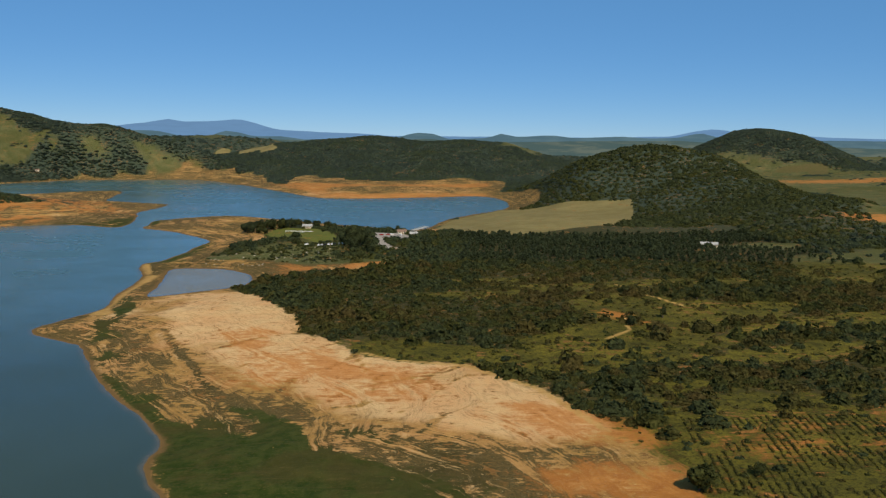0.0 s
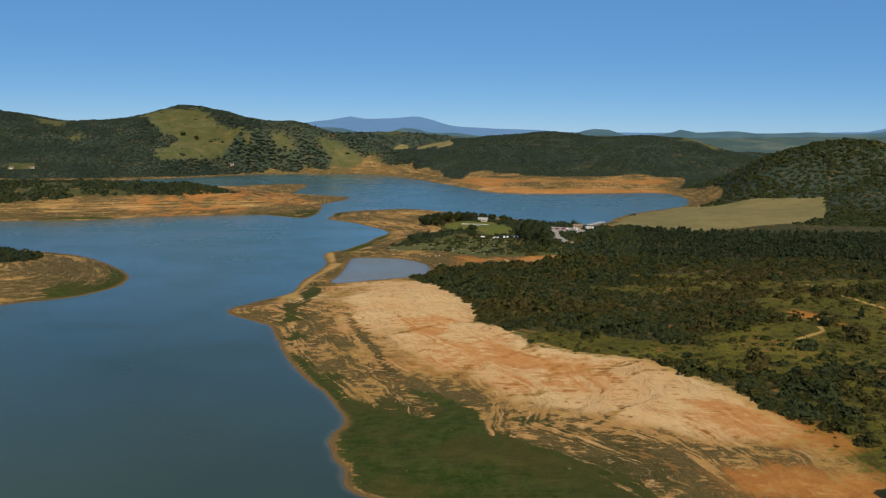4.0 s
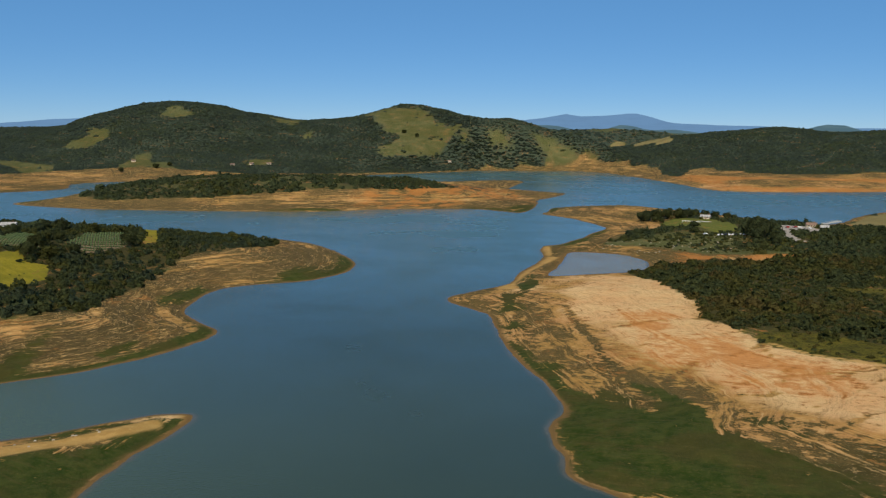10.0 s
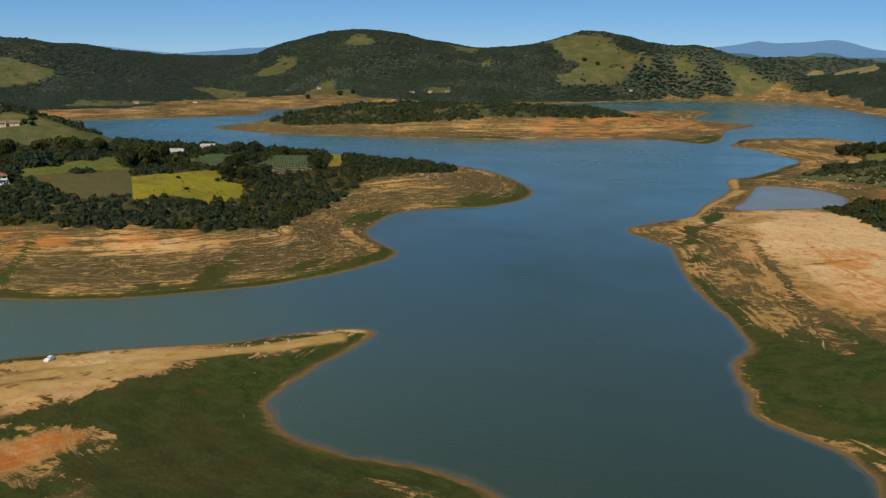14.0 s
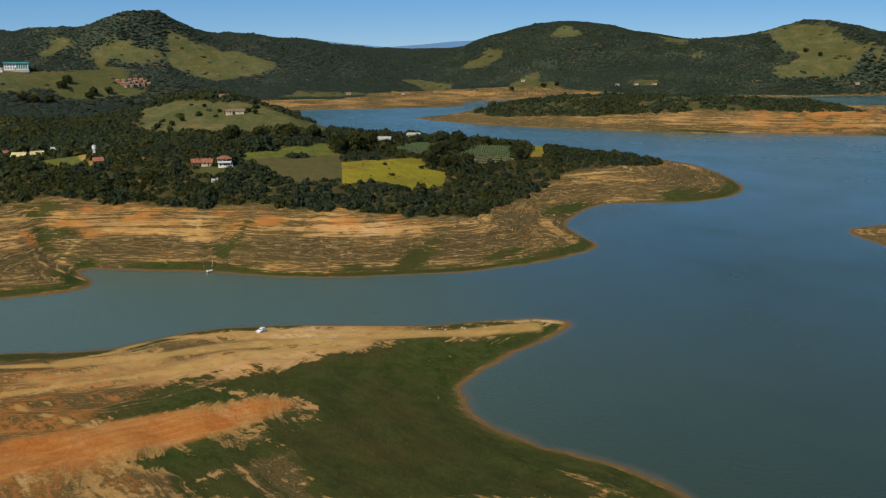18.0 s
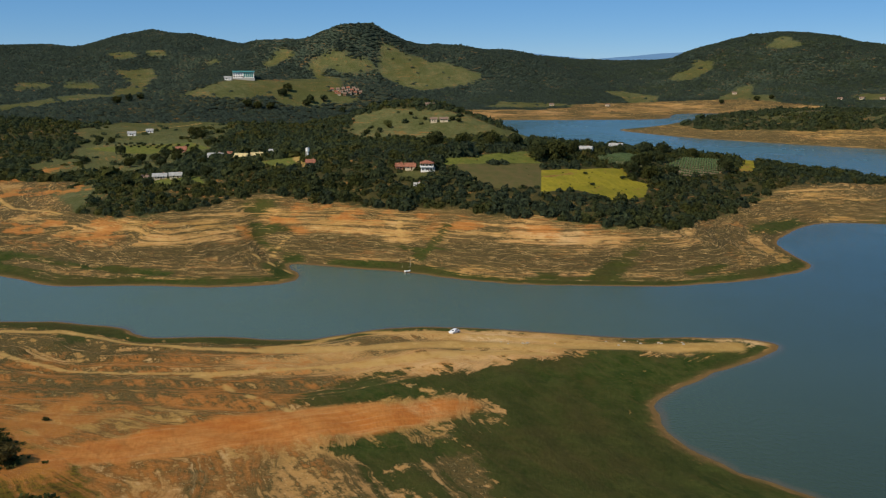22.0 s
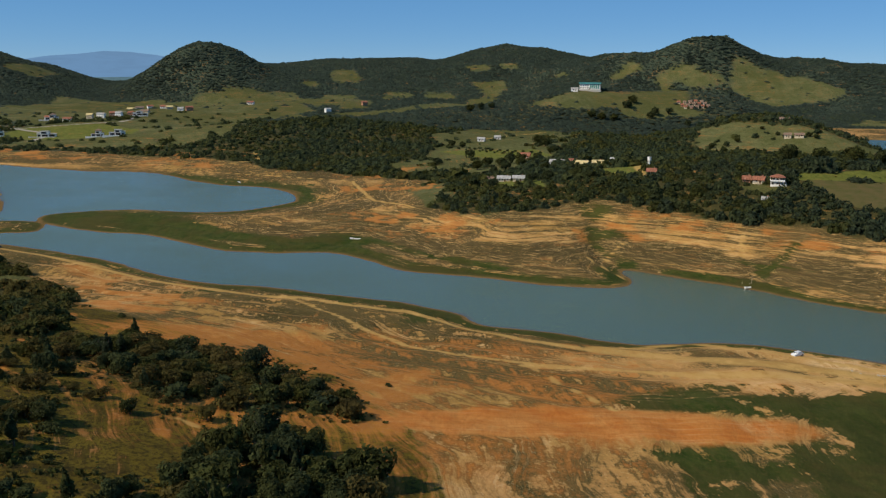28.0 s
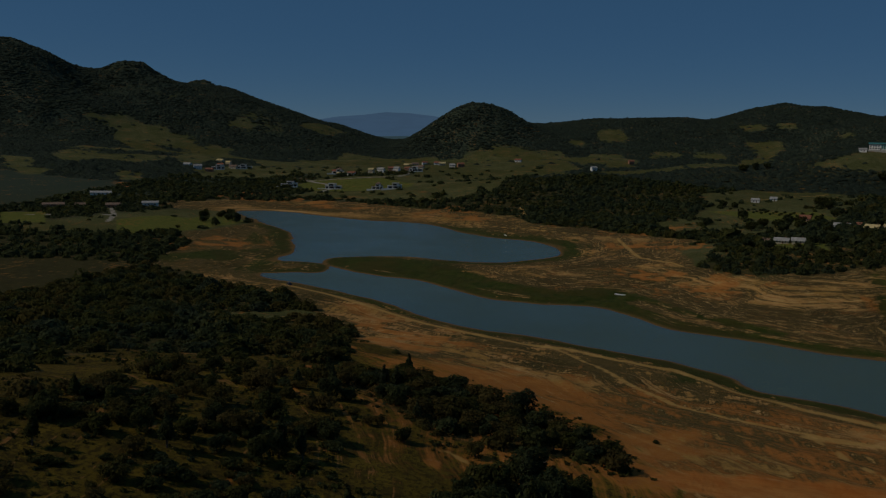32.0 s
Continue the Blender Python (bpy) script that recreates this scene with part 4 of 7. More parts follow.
mossy((-480, 45), (-447, 86), (-448, 129), (-445, 140), (-431, 113), (-437, 84), (-461, 48))
mossy((-347, 319), (-370, 375), (-341, 351), (-335, 322))
mossy((-536, -30), (-515, 9), (-495, 8), (-511, -28))
mossy((-427, 85), (-405, 116), (-407, 106), (-421, 86))
ochre((-527, 26), (-552, 46), (-544, 67), (-527, 69), (-505, 53), (-518, 40))
ochre((-505, 53), (-519, 69), (-502, 82), (-483, 73), (-478, 55))
ochre((-486, 143), (-485, 159), (-464, 165), (-457, 159), (-484, 152))
ochre((-473, 171), (-449, 207), (-442, 203), (-462, 184))
ochre((-430, 220), (-424, 224), (-406, 214), (-409, 213))
ochre((-390, 257), (-374, 290), (-359, 302), (-352, 303), (-362, 271))
ochre((-488, 141), (-486, 145), (-468, 141), (-470, 137))
ochre((-389, 2028), (-120, 1855), (101, 1943), (97, 1859), (-66, 1831), (-257, 1805))
ochre((-89, 2111), (34, 2088), (28, 2070), (-76, 2081))
earthen((-212, 14), (-218, 25), (-226, 47), (-225, 58), (-224, 78), (-218, 101), (-217, 114), (-208, 108), (-205, 86), (-204, 71), (-204, 52), (-203, 42), (-207, 21))
earthen((-228, 56), (-225, 74), (-218, 92), (-218, 111), (-217, 121), (-214, 125), (-209, 124), (-204, 113), (-201, 93), (-204, 73), (-204, 49))
ochre((-894, -177), (-962, -162), (-980, -141), (-931, -101), (-905, -87), (-877, -95), (-913, -142))
ochre((-1069, -394), (-1053, -340), (-1011, -272), (-970, -261), (-996, -310), (-1024, -378))
ochre((-863, -41), (-867, 12), (-834, 6), (-848, -35))
ochre((-852, 22), (-857, 43), (-832, 94), (-794, 80), (-772, 58), (-779, 25))
tan((-978, -395), (-969, -335), (-921, -210), (-891, -192), (-923, -319), (-939, -379))
tan((-773, -17), (-779, 21), (-740, 79), (-727, 37), (-752, -8))
mossy((-1015, -392), (-1000, -317), (-948, -227), (-948, -272), (-973, -359))
mossy((-855, 7), (-843, 23), (-764, 25), (-767, 6), (-809, -33))
tan((-397, 204), (-382, 221), (-356, 235), (-327, 260), (-310, 270), (-304, 286), (-317, 276), (-339, 253), (-366, 226), (-390, 213))
tan((-434, 154), (-400, 188), (-395, 182), (-424, 150))
tan((-588, -32), (-548, 9), (-521, 12), (-538, -30))
tan((-505, 83), (-476, 113), (-494, 139), (-497, 131), (-484, 109), (-506, 86))
tan((-482, 61), (-478, 84), (-468, 123), (-459, 132), (-452, 101), (-468, 70))
tan((-494, 156), (-484, 172), (-467, 186), (-474, 169), (-488, 157))
tan((-347, 319), (-375, 368), (-388, 400), (-379, 390), (-361, 355), (-343, 322))
tan((-471, 167), (-464, 184), (-447, 207), (-428, 198), (-442, 182), (-459, 166))
tan((-419, 222), (-421, 230), (-416, 234), (-397, 220), (-398, 214))
mossy((-401, 258), (-380, 284), (-359, 312), (-365, 343), (-354, 308), (-377, 282))
mossy((-340, 296), (-351, 360), (-325, 334), (-320, 300), (-329, 286))
mossy((-522, 26), (-481, 50), (-456, 88), (-454, 130), (-448, 129), (-448, 86), (-476, 50), (-511, 25))
mossy((-484, 152), (-467, 166), (-444, 176), (-449, 160), (-459, 150))
mossy((-556, -22), (-610, 14), (-586, 49), (-559, 28), (-542, 6))
green((-309, 290), (-308, 316), (-304, 312), (-301, 289))
green((-342, 233), (-333, 243), (-329, 236), (-334, 229))
lawn((-755, -403), (-821, -401), (-822, -364), (-885, -346), (-818, -309), (-715, -316), (-664, -337), (-681, -363))
ochre((-612, -350), (-654, -310), (-740, -241), (-675, -213), (-629, -237), (-600, -303), (-574, -328))
ochre((-1095, -587), (-1113, -495), (-1087, -391), (-1060, -300), (-999, -282), (-1013, -364), (-1020, -453), (-1052, -564))
ochre((-994, -255), (-1043, -222), (-989, -210), (-960, -241))
green((-558, -282), (-618, -252), (-613, -231), (-560, -254), (-543, -271))
pasture((-1348, -591), (-1591, -564), (-1372, -433), (-1283, -462), (-1246, -538))
pasture((-1209, -648), (-1212, -610), (-1129, -568), (-1116, -598))
pasture((-1831, -556), (-1946, -466), (-1895, -406), (-1439, -399))
pasture((-1288, -741), (-1465, -757), (-1562, -716), (-1335, -681))
lawn((-783, -535), (-801, -500), (-713, -444), (-694, -473))
lawn((-953, 125), (-952, 181), (-929, 224), (-855, 226), (-847, 184))
lawn((-190, 956), (-183, 1016), (-136, 993), (-94, 819), (-112, 806), (-152, 869))
lawn((-1150, -390), (-1160, -220), (-1260, -230), (-1330, -290), (-1290, -390))
lawn((-675, 131), (-605, 152), (-568, 144), (-608, 120))
lawn((-638, 187), (-631, 234), (-576, 213), (-585, 194))
ochre((-91, 389), (-82, 426), (-60, 425), (-43, 425), (-42, 389), (-65, 363), (-79, 359))
ochre((-39, 414), (-5, 390), (-4, 348), (-26, 340), (-50, 355), (-43, 379))
ochre((-596, 1006), (-625, 1119), (-554, 1270), (-500, 1340), (-411, 1208))
ochre((110, 1630), (80, 1770), (-40, 1730), (-150, 1672), (-230, 1690), (-222, 1622), (-140, 1610), (-30, 1664))
ochre((-379, 2000), (-232, 1821), (-209, 1645), (-293, 1804))
ochre((-1064, -342), (-1069, -284), (-1007, -274), (-983, -316))
ochre((-904, -143), (-985, -150), (-969, -120), (-890, -84), (-887, -120))
ochre((-1025, -244), (-1014, -160), (-977, -160))
ochre((-939, -72), (-979, -63), (-927, -49))
ochre((-848, 21), (-832, 82), (-767, 66), (-759, 38))
ochre((-135, 736), (-126, 746), (-97, 720), (-128, 708))
ochre((-75, 708), (-62, 730), (-38, 705), (-47, 687))

ochre((-454, -115), (-431, -89), (-406, -70), (-349, -44), (-314, -32), (-285, -42), (-278, -56), (-302, -72), (-385, -99))
ochre((-284, -37), (-284, -22), (-295, 1), (-302, 20), (-273, 28), (-270, 15), (-269, -5), (-271, -21))
ochre((-212, 9), (-224, 21), (-236, 51), (-205, 44), (-202, 21), (-203, 11))
ochre((-474, 24), (-515, 32), (-526, 53), (-525, 75), (-505, 63), (-470, 38))
green((-582, -154), (-566, -108), (-532, -56), (-497, -11), (-512, 10), (-506, 26), (-451, 56), (-419, 90), (-410, 86), (-446, 53), (-483, 31), (-483, 10), (-480, -16), (-512, -62), (-552, -115))

pasture((-1000, 430), (-976, 455), (-946, 478), (-928, 505), (-896, 523), (-854, 534), (-841, 547), (-827, 552), (-805, 548), (-797, 530), (-811, 508), (-835, 480), (-858, 432), (-868, 404), (-905, 388), (-947, 407))
pasture((-1176, 2136), (-1143, 2214), (-1073, 2223), (-1030, 2177), (-985, 2158), (-948, 2122), (-948, 2089), (-948, 2028), (-1034, 1905), (-1067, 1942), (-1036, 1999), (-1058, 2043), (-1093, 2058), (-1132, 2078))
pasture((-955, 2139), (-890, 2173), (-859, 2205), (-807, 2224), (-768, 2238), (-726, 2245), (-671, 2256), (-596, 2251), (-652, 2242), (-721, 2227), (-774, 2210), (-825, 2192), (-853, 2188), (-900, 2162), (-942, 2125))

CLEARINGS = [(110, 262, 62, 58, 0), (45, 262, 40, 40, 0), (-56, 712, 30, 15, 0), (-16, 420, 34, 12, 160), (10, 549, 34, 10, 170), (55, 388, 34, 16, 150), (77, 407, 40, 18, 150), (90, 569, 50, 9, 170), (104, 500, 26, 34, 0),
             (22, 602, 50, 8, 0), (120, 470, 60, 22, 30), (140, 285, 60, 24, 20), (170, 400, 50, 12, 20), (230, 480, 70, 12, 25), (330, 420, 90, 16, 30),
             (150, 590, 70, 12, 10), (-150, 780, 60, 40, 0), (-100, 735, 60, 16, 0),
             (-222, -38, 36, 13, 130), (-196, -14, 24, 13, 110), (-238, -62, 20, 12, 150), (-182, -38, 24, 11, 130), (-262, -84, 34, 11, 150), (-172, -76, 26, 14, 140),
             (-205, -92, 30, 10, 150), (-330, -120, 30, 12, 150), (-385, -140, 40, 12, 140), (-152, -50, 22, 12, 130), (-140, -20, 22, 9, 120)]
REDS = [(-472, 139, 10, 4, 20), (-478, 162, 12, 5, 40), (-460, 165, 8, 5, 40), (-428, 219, 9, 5, 40), (-410, 239, 20, 6, 45), (-394, 250, 14, 5, 45), (-379, 268, 16, 6, 50), (-538, 48, 44, 16, 60), (-500, 78, 14, 30, 0), (-470, 190, 16, 10, 40), (72, 252, 26, 18, 0), (140, 285, 18, 12, 0), (45, 262, 18, 14, 0), (-55, 712, 26, 11, 0), (-110, 722, 24, 7, 0), (-62, 398, 42, 17, 150), (-30, 380, 30, 11, 150), (-100, 460, 16, 12, 140), (-95, 440, 14, 10, 140), (-292, -9, 22, 16, 130), (-281, -26, 30, 11, 130), (-240, 16, 40, 7, 140), (-211, 17, 16, 7, 140), (-20, 372, 14, 8, 150), (60, 300, 40, 14, 150), (40, 325, 20, 8, 150),
        (130, 285, 50, 22, 20), (-232, 22, 24, 6, 130), (-300, -10, 22, 16, 110), (-292, -32, 22, 13, 110), (-388, -79, 22, 30, 40), (-366, -55, 26, 14, 40),
        (-320, -66, 30, 10, 140), (-262, -10, 22, 8, 120), (-690, 60, 60, 22, 60), (-192, -29, 4, 1.3, 0), (-221, -67, 4.5, 1.5, 20), (-158, -41, 4, 1.2, 150), (-261, -75, 4.5, 1.6, 30), (-155, -58, 3.5, 1.2, 0), (-214, 14, 10, 5, 120),
        (-520, 1060, 60, 24, 60), (-252, 0, 18, 6, 130), (500, 1000, 60, 16, 0), (900, 1960, 220, 50, 170), (98, 475, 7, 22, 30)]
FRESH = [(-100, 272, 18, 16, 110), (-72, 258, 44, 18, 150), (-30, 242, 40, 18, 150), (-600, -238, 60, 9, 160), (-690, -250, 60, 10, 20), (-575, -205, 40, 10, 0), (-88, 284, 20, 20, 110), (-66, 286, 32, 18, 150), (-36, 272, 30, 18, 150), (-10, 258, 34, 18, 150), (-86, 328, 14, 6, 150), (-25, 305, 16, 5, 140), (-188, 511, 5, 22, 10), (-181, 472, 8, 16, 20),
         (-163, 435, 14, 7, 130), (-208, 584, 5, 22, 0), (-122, 362, 12, 7, 140), (-236, 800, 7, 40, 0), (-230, 770, 16, 12, 0),
         (-200, 196, 22, 24, 0), (-170, 150, 50, 26, 0), (-150, 120, 40, 24, 0), (-190, 118, 24, 22, 0), (-234, 96, 24, 8, 110), (-226, 128, 10, 26, 10), (-222, 165, 12, 34, 20),
         (-176, 86, 24, 14, 0), (-196, 96, 8, 22, 10), (-130, 140, 40, 24, 0), (-366, 14, 7, 20, 40), (-346, 44, 7, 20, 45), (-318, 72, 6, 18, 40), (-304, 100, 5, 20, 10),
         (-395, -30, 5, 34, 35), (-340, 46, 7, 26, 45), (-604, -130, 14, 50, 0), (-628, -60, 12, 40, 0),
         (-660, -6, 40, 8, 170), (-735, -14, 30, 9, 150), (-600, -80, 14, 40, 0)]
LUSH = [(-461, 144, 16, 4, 10), (-472, 154, 12, 7, 30), (-502, 157, 12, 10, 0), (-402, 206, 26, 4, 45), (-425, 148, 12, 6, 0), (-330, 270, 7, 50, 30), (-295, 330, 6, 30, 10), (-372, 425, 12, 30, 10), (-350, 520, 14, 30, 10), (-352, 590, 12, 30, 20),
        (-800, -112, 34, 9, 60), (-770, -70, 26, 9, 60), (-690, -228, 60, 8, 30), (-580, -205, 50, 9, 10), (-1020, 872, 30, 12, 10), (-400, 1110, 14, 40, 0), (-610, 960, 60, 8, 30)]
TRACKS = [([(-383, -32), (-376, -22), (-371, -3), (-355, 16), (-346, 35), (-320, 55), (-304, 71), (-293, 87), (-295, 108), (-300, 127), (-291, 140), (-262, 170), (-240, 200)], 1.7),
          ([(-376, -22), (-368, -8), (-345, 3), (-313, 18), (-292, 30), (-280, 48), (-274, 60), (-269, 69), (-262, 92), (-251, 115)], 1.2),
          ([(-269, 64), (-256, 66.5), (-243, 69), (-223, 76)], 0.9), ([(-376, -22), (-366, 3), (-350, 28)], 1.0), ([(-383, -32), (-410, -70), (-440, -100), (-475, -135), (-500, -165)], 1.6),
          ([(-269, 62), (-264, 85), (-257, 110), (-253, 136), (-246, 170)], 1.5), ([(-383, -32), (-410, -70), (-440, -100), (-475, -135), (-500, -165)], 2.0),
          ([(-290, 93), (-275, 120), (-262, 150), (-245, 180), (-230, 205), (-222, 230)], 5.0), ([(-256, 112), (-252, 140), (-240, 165)], 3.5),
          ([(-224, 690), (-222, 620), (-214, 560), (-205, 535)], 6.0), ([(-250, 752), (-232, 700)], 5.0),
          ([(-37, 417), (-20, 404), (11, 392), (39, 351), (58, 300)], 1.8),
          ([(-438, 213), (-428, 208), (-415, 202)], 1.2), ([(-460, 164), (-450, 152), (-441, 143), (-425, 142), (-410, 141)], 0.9), ([(-394, 139), (-417, 135), (-440, 131)], 1.0),
          ([(-560, 60), (-620, 40), (-760, 30), (-860, -110)], 1.6), ([(112, 584), (123, 538), (138, 501)], 1.5), ([(98, 475), (94, 440), (80, 425)], 1.3),
          ([(-1040, 190), (-1100, 240), (-1153, 294)], 2.0), ([(-640, 230), (-600, 215), (-560, 208)], 2.0), ([(-905, -95), (-930, -55), (-975, -62)], 2.5),
          ([(-203, -30), (-199, -24), (-196, -19)], 0.8)]
GROOVES = [([(-151, 483), (-126, 430), (-107, 389), (-89, 359), (-69, 333), (-46, 327)], 1.7), ([(18, 395), (2, 388), (-8, 368), (-19, 346), (-40, 338)], 0.8), ([(30, 380), (8, 372), (-2, 350), (-14, 330)], 0.8),
           ([(-36, 424), (-44, 402), (-62, 385), (-66, 362)], 0.7), ([(-50, 437), (-68, 420), (-90, 402)], 0.7), ([(-72, 458), (-92, 452), (-112, 432)], 0.7), ([(44, 346), (24, 344), (2, 322), (-6, 306)], 0.8), ([(12, 392), (-4, 378), (-26, 368), (-44, 352)], 0.7),
           ([(-40, 410), (-25, 370), (-30, 340)], 0.8), ([(-205, 50), (-180, 40), (-150, 60)], 1.8)]
ROADS = [([(-1130, -330), (-1230, -330), (-1286, -398), (-1331, -312), (-1360, -270), (-1465, -262), (-1560, -330)], 4.2), ([(-50, 790), (-58, 840), (-60, 890), (-40, 915), (-20, 960)], 6.0),
         ([(-735, -400), (-800, -430), (-860, -465)], 3.0), ([(-800, -430), (-770, -500)], 3.0), ([(-30, 790), (-45, 800), (-58, 830)], 2.5)]

# yards kept open round the houses
HOMES = [(-490, 257), (-499, 249), (-607, 226), (-648, 134), (-631, 141), (-660, 126), (-760, 203), (-742, 212), (-690, 204), (-672, 209), (-683, 222), (-850, 196), (-562, 432),
         (-590, 470), (-565, 212), (-1204, -394), (-1198, -330), (-1169, -263), (-1159, -238), (-1446, -263), (-1383, -374), (-1436, -547), (-1386, -380), (-1398, -325), (-1438, -302), (-1446, -266),
         (-842, -517), (-853, -495), (-862, -465), (-906, -447), (-955, -530), (246, 822), (-1386, -572), (-1470, -553), (-1340, -580), (-1340, 405)]
scatter = fbm(X, Y, 60, 4, 51)
open_land = np.maximum(MASKS["pasture"], cover(CLEARINGS) * (0.8 + 0.4 * scatter))
wood = 1 - np.clip(open_land * 1.2, 0, 1) * 0.9
east = smooth(X, 30, 160) * smooth(Y, 720, 560)
wood = wood - east * smooth(scatter, 0.50, 0.62) * 0.34 - 0.26 * smooth(fbm(X, Y, 34, 3, 53), 0.54, 0.66) * smooth(X, -120, 20) * smooth(Y, 760, 640)
east_plain = smooth(X, 350, 700) * smooth(far, 600, 900)
wood = wood - 0.45 * east_plain * smooth(fbm(X, Y, 180, 3, 61), 0.4, 0.6)
wood = wood - 0.45 * blob(X, Y, -1330, -330, 260, 190, 20) * smooth(fbm(X, Y, 70, 3, 67), 0.35, 0.55)
wood = wood - 0.5 * smooth(fbm(X, Y, 80, 3, 69), 0.5, 0.62) * blob(X, Y, -720, 1080, 420, 300, 130)
# grassy clearings in the scrub above the clay bank
GLADES = [(-7, 430, 17, 7, -35), (16, 555, 18, 15, 0), (66, 560, 28, 14, 10), (99, 485, 14, 34, -20), (58, 442, 18, 16, 0), (36, 406, 24, 9, -30), (86, 398, 28, 13, 30), (129, 423, 24, 14, 20),
          (189, 508, 24, 16, 0), (137, 508, 18, 22, 40), (128, 316, 26, 18, 0), (114, 575, 26, 10, -20), (160, 440, 22, 9, 30), (184, 415, 18, 10, 0), (95, 352, 16, 14, 0)]
glade = smooth(cover(GLADES) + (fbm(X, Y, 14, 3, 191) - 0.5) * 1.3, 0.4, 0.7)
wood = wood - 0.36 * glade - 0.08 * smooth(fbm(X, Y, 26, 3, 57), 0.47, 0.60) * smooth(X, -60, 40) * smooth(Y, 690, 600) * smooth(X, 380, 330)
wood = np.maximum(wood, blob(X, Y, 1000, 2500, 260, 230) * 1.3)
wood = wood - 0.75 * smooth(fbm(X, Y, 110, 4, 171), 0.5, 0.58) * blob(X, Y, -1800, -850, 420, 330)
# the far plain is mostly grazing land
wood = wood - 0.6 * smooth(fbm(X, Y, 200, 4, 65), 0.48, 0.56) * (1 - blob(X, Y, 1000, 2500, 300, 260)) * np.maximum(smooth(Y, 2650, 2850), smooth(X, 520, 720) * smooth(Y, 1300, 1600))
field, lawns, stubbles = MASKS["ripe"], MASKS["lawn"], MASKS["stubble"]
for m in (field, lawns, stubbles, MASKS["crop"], MASKS["ploughed"]):
    wood = wood * (1 - smooth(m, 0.4, 0.6))
for hx, hy in HOMES:
    wood = wood * (1 - 0.9 * np.exp(-((X - hx - 7) ** 2 + (Y - hy + 4) ** 2) / (2 * 6.0 ** 2)))
# clumps of trees on the near hillside, with rough grass between them
NEAR_WOODS = [[(-437, -159), (-445, -115), (-300, -74), (-269, -70), (-269, -85), (-284, -104), (-313, -123)],
              [(-269, -70), (-226, -49), (-208, -30), (-211, -13), (-214, -3), (-206, 13), (-227, 10), (-243, -10), (-265, -37), (-270, -46), (-258, -56)],
              [(-158, -24), (-175, -22), (-188, -20), (-201, -12), (-188, 3), (-174, 14), (-160, 12), (-150, -15)],
              [(-492, -280), (-470, -227), (-463, -188), (-277, -92), (-260, -102), (-261, -128), (-253, -140)]]
clumps = np.maximum.reduce([area(c, 7) for c in NEAR_WOODS])
hillside = smooth(X, -335, -322) * smooth(X, -100, -115) * smooth(Y, -140, -128)
hillside = hillside * smooth(Y, 60, 50)
wood = wood * (1 - hillside) + hillside * np.maximum(clumps, 0.12 + 0.16 * fbm(X, Y, 18, 3, 151))
bare = np.minimum(bare, 1 - smooth(np.maximum(stubbles, lawns), 0.3, 0.6))
wood = wood * (1 - smooth(bare, 0.4, 0.7))
red = np.maximum(cover(REDS) * 0.8, MASKS["ochre"] * 0.7)
red = np.maximum(red, 0.45 * smooth(blob(X, Y, -250, 25, 70, 62, 130), 0, 0.6))
red = np.maximum(red, 0.46 * blob(X, Y, -225, 68, 44, 56, 0))
# raw red earth along the top of the headland bank
top = loop_distance(X, Y, np.array(WOOD_HEADLAND, float))
red = np.maximum(red, np.clip(1 - np.abs(top - 13) / 16, 0, 1) * 0.7 * smooth(fbm(X, Y, 30, 4, 111), 0.44, 0.66) * smooth(X, -640, -560) * smooth(Y, 470, 400))
red = red * (1 - smooth(X, -290, -310) * (1 - smooth(fbm(X, Y, 11, 4, 213), 0.40, 0.54)) * smooth(far, 1100, 900))
earth = MASKS["earthen"] * 1.1
# the scraped strip bleaches towards its tip
tip = blob(X, Y, -212, 112, 10, 20, 4)
earth, MASKS["tan"] = earth * (1 - 0.35 * tip), np.maximum(MASKS["tan"], 0.9 * tip)
# the field with the straggling rows lies on duller soil
row_field = smooth(X, 66, 80) * smooth(X, 175, 160) * smooth(Y, 212, 226) * smooth(Y, 322, 308)
red, earth = red * (1 - 0.6 * row_field), earth * (1 - 0.6 * row_field)
fresh = np.maximum.reduce([cover(FRESH) * 0.62, cover(LUSH) * 0.8, MASKS["green"] * 1.05])
# a green fringe along the water where the bank stays damp: middle, reach, width
for cx, cy, r, wide in ((-445, 40, 70, 10), (-500, -70, 60, 10), (-570, -150, 50, 12), (-395, 120, 30, 10), (-170, 158, 60, 16), (-205, 205, 36, 13), (-120, 162, 50, 16), (-385, 200, 30, 9), (-330, 235, 70, 7), (-290, 330, 40, 9), (-345, 560, 60, 12),
                        (-345, 45, 70, 9), (-300, 120, 40, 5), (-400, -45, 60, 6), (-760, -60, 90, 22), (-640, -20, 60, 18), (-700, -240, 120, 16), (-235, 830, 70, 12), (-130, 350, 60, 7), (-400, 1100, 60, 12)):
    near = np.exp(-((X - cx) ** 2 + (Y - cy) ** 2) / (2 * (r * 0.7) ** 2))
    fresh = np.maximum(fresh, np.clip(near * 2.0, 0, 1) * np.clip(1.25 - land / wide * 0.75, 0, 1))
fresh = fresh * smooth(land, 0.5, 2.0)
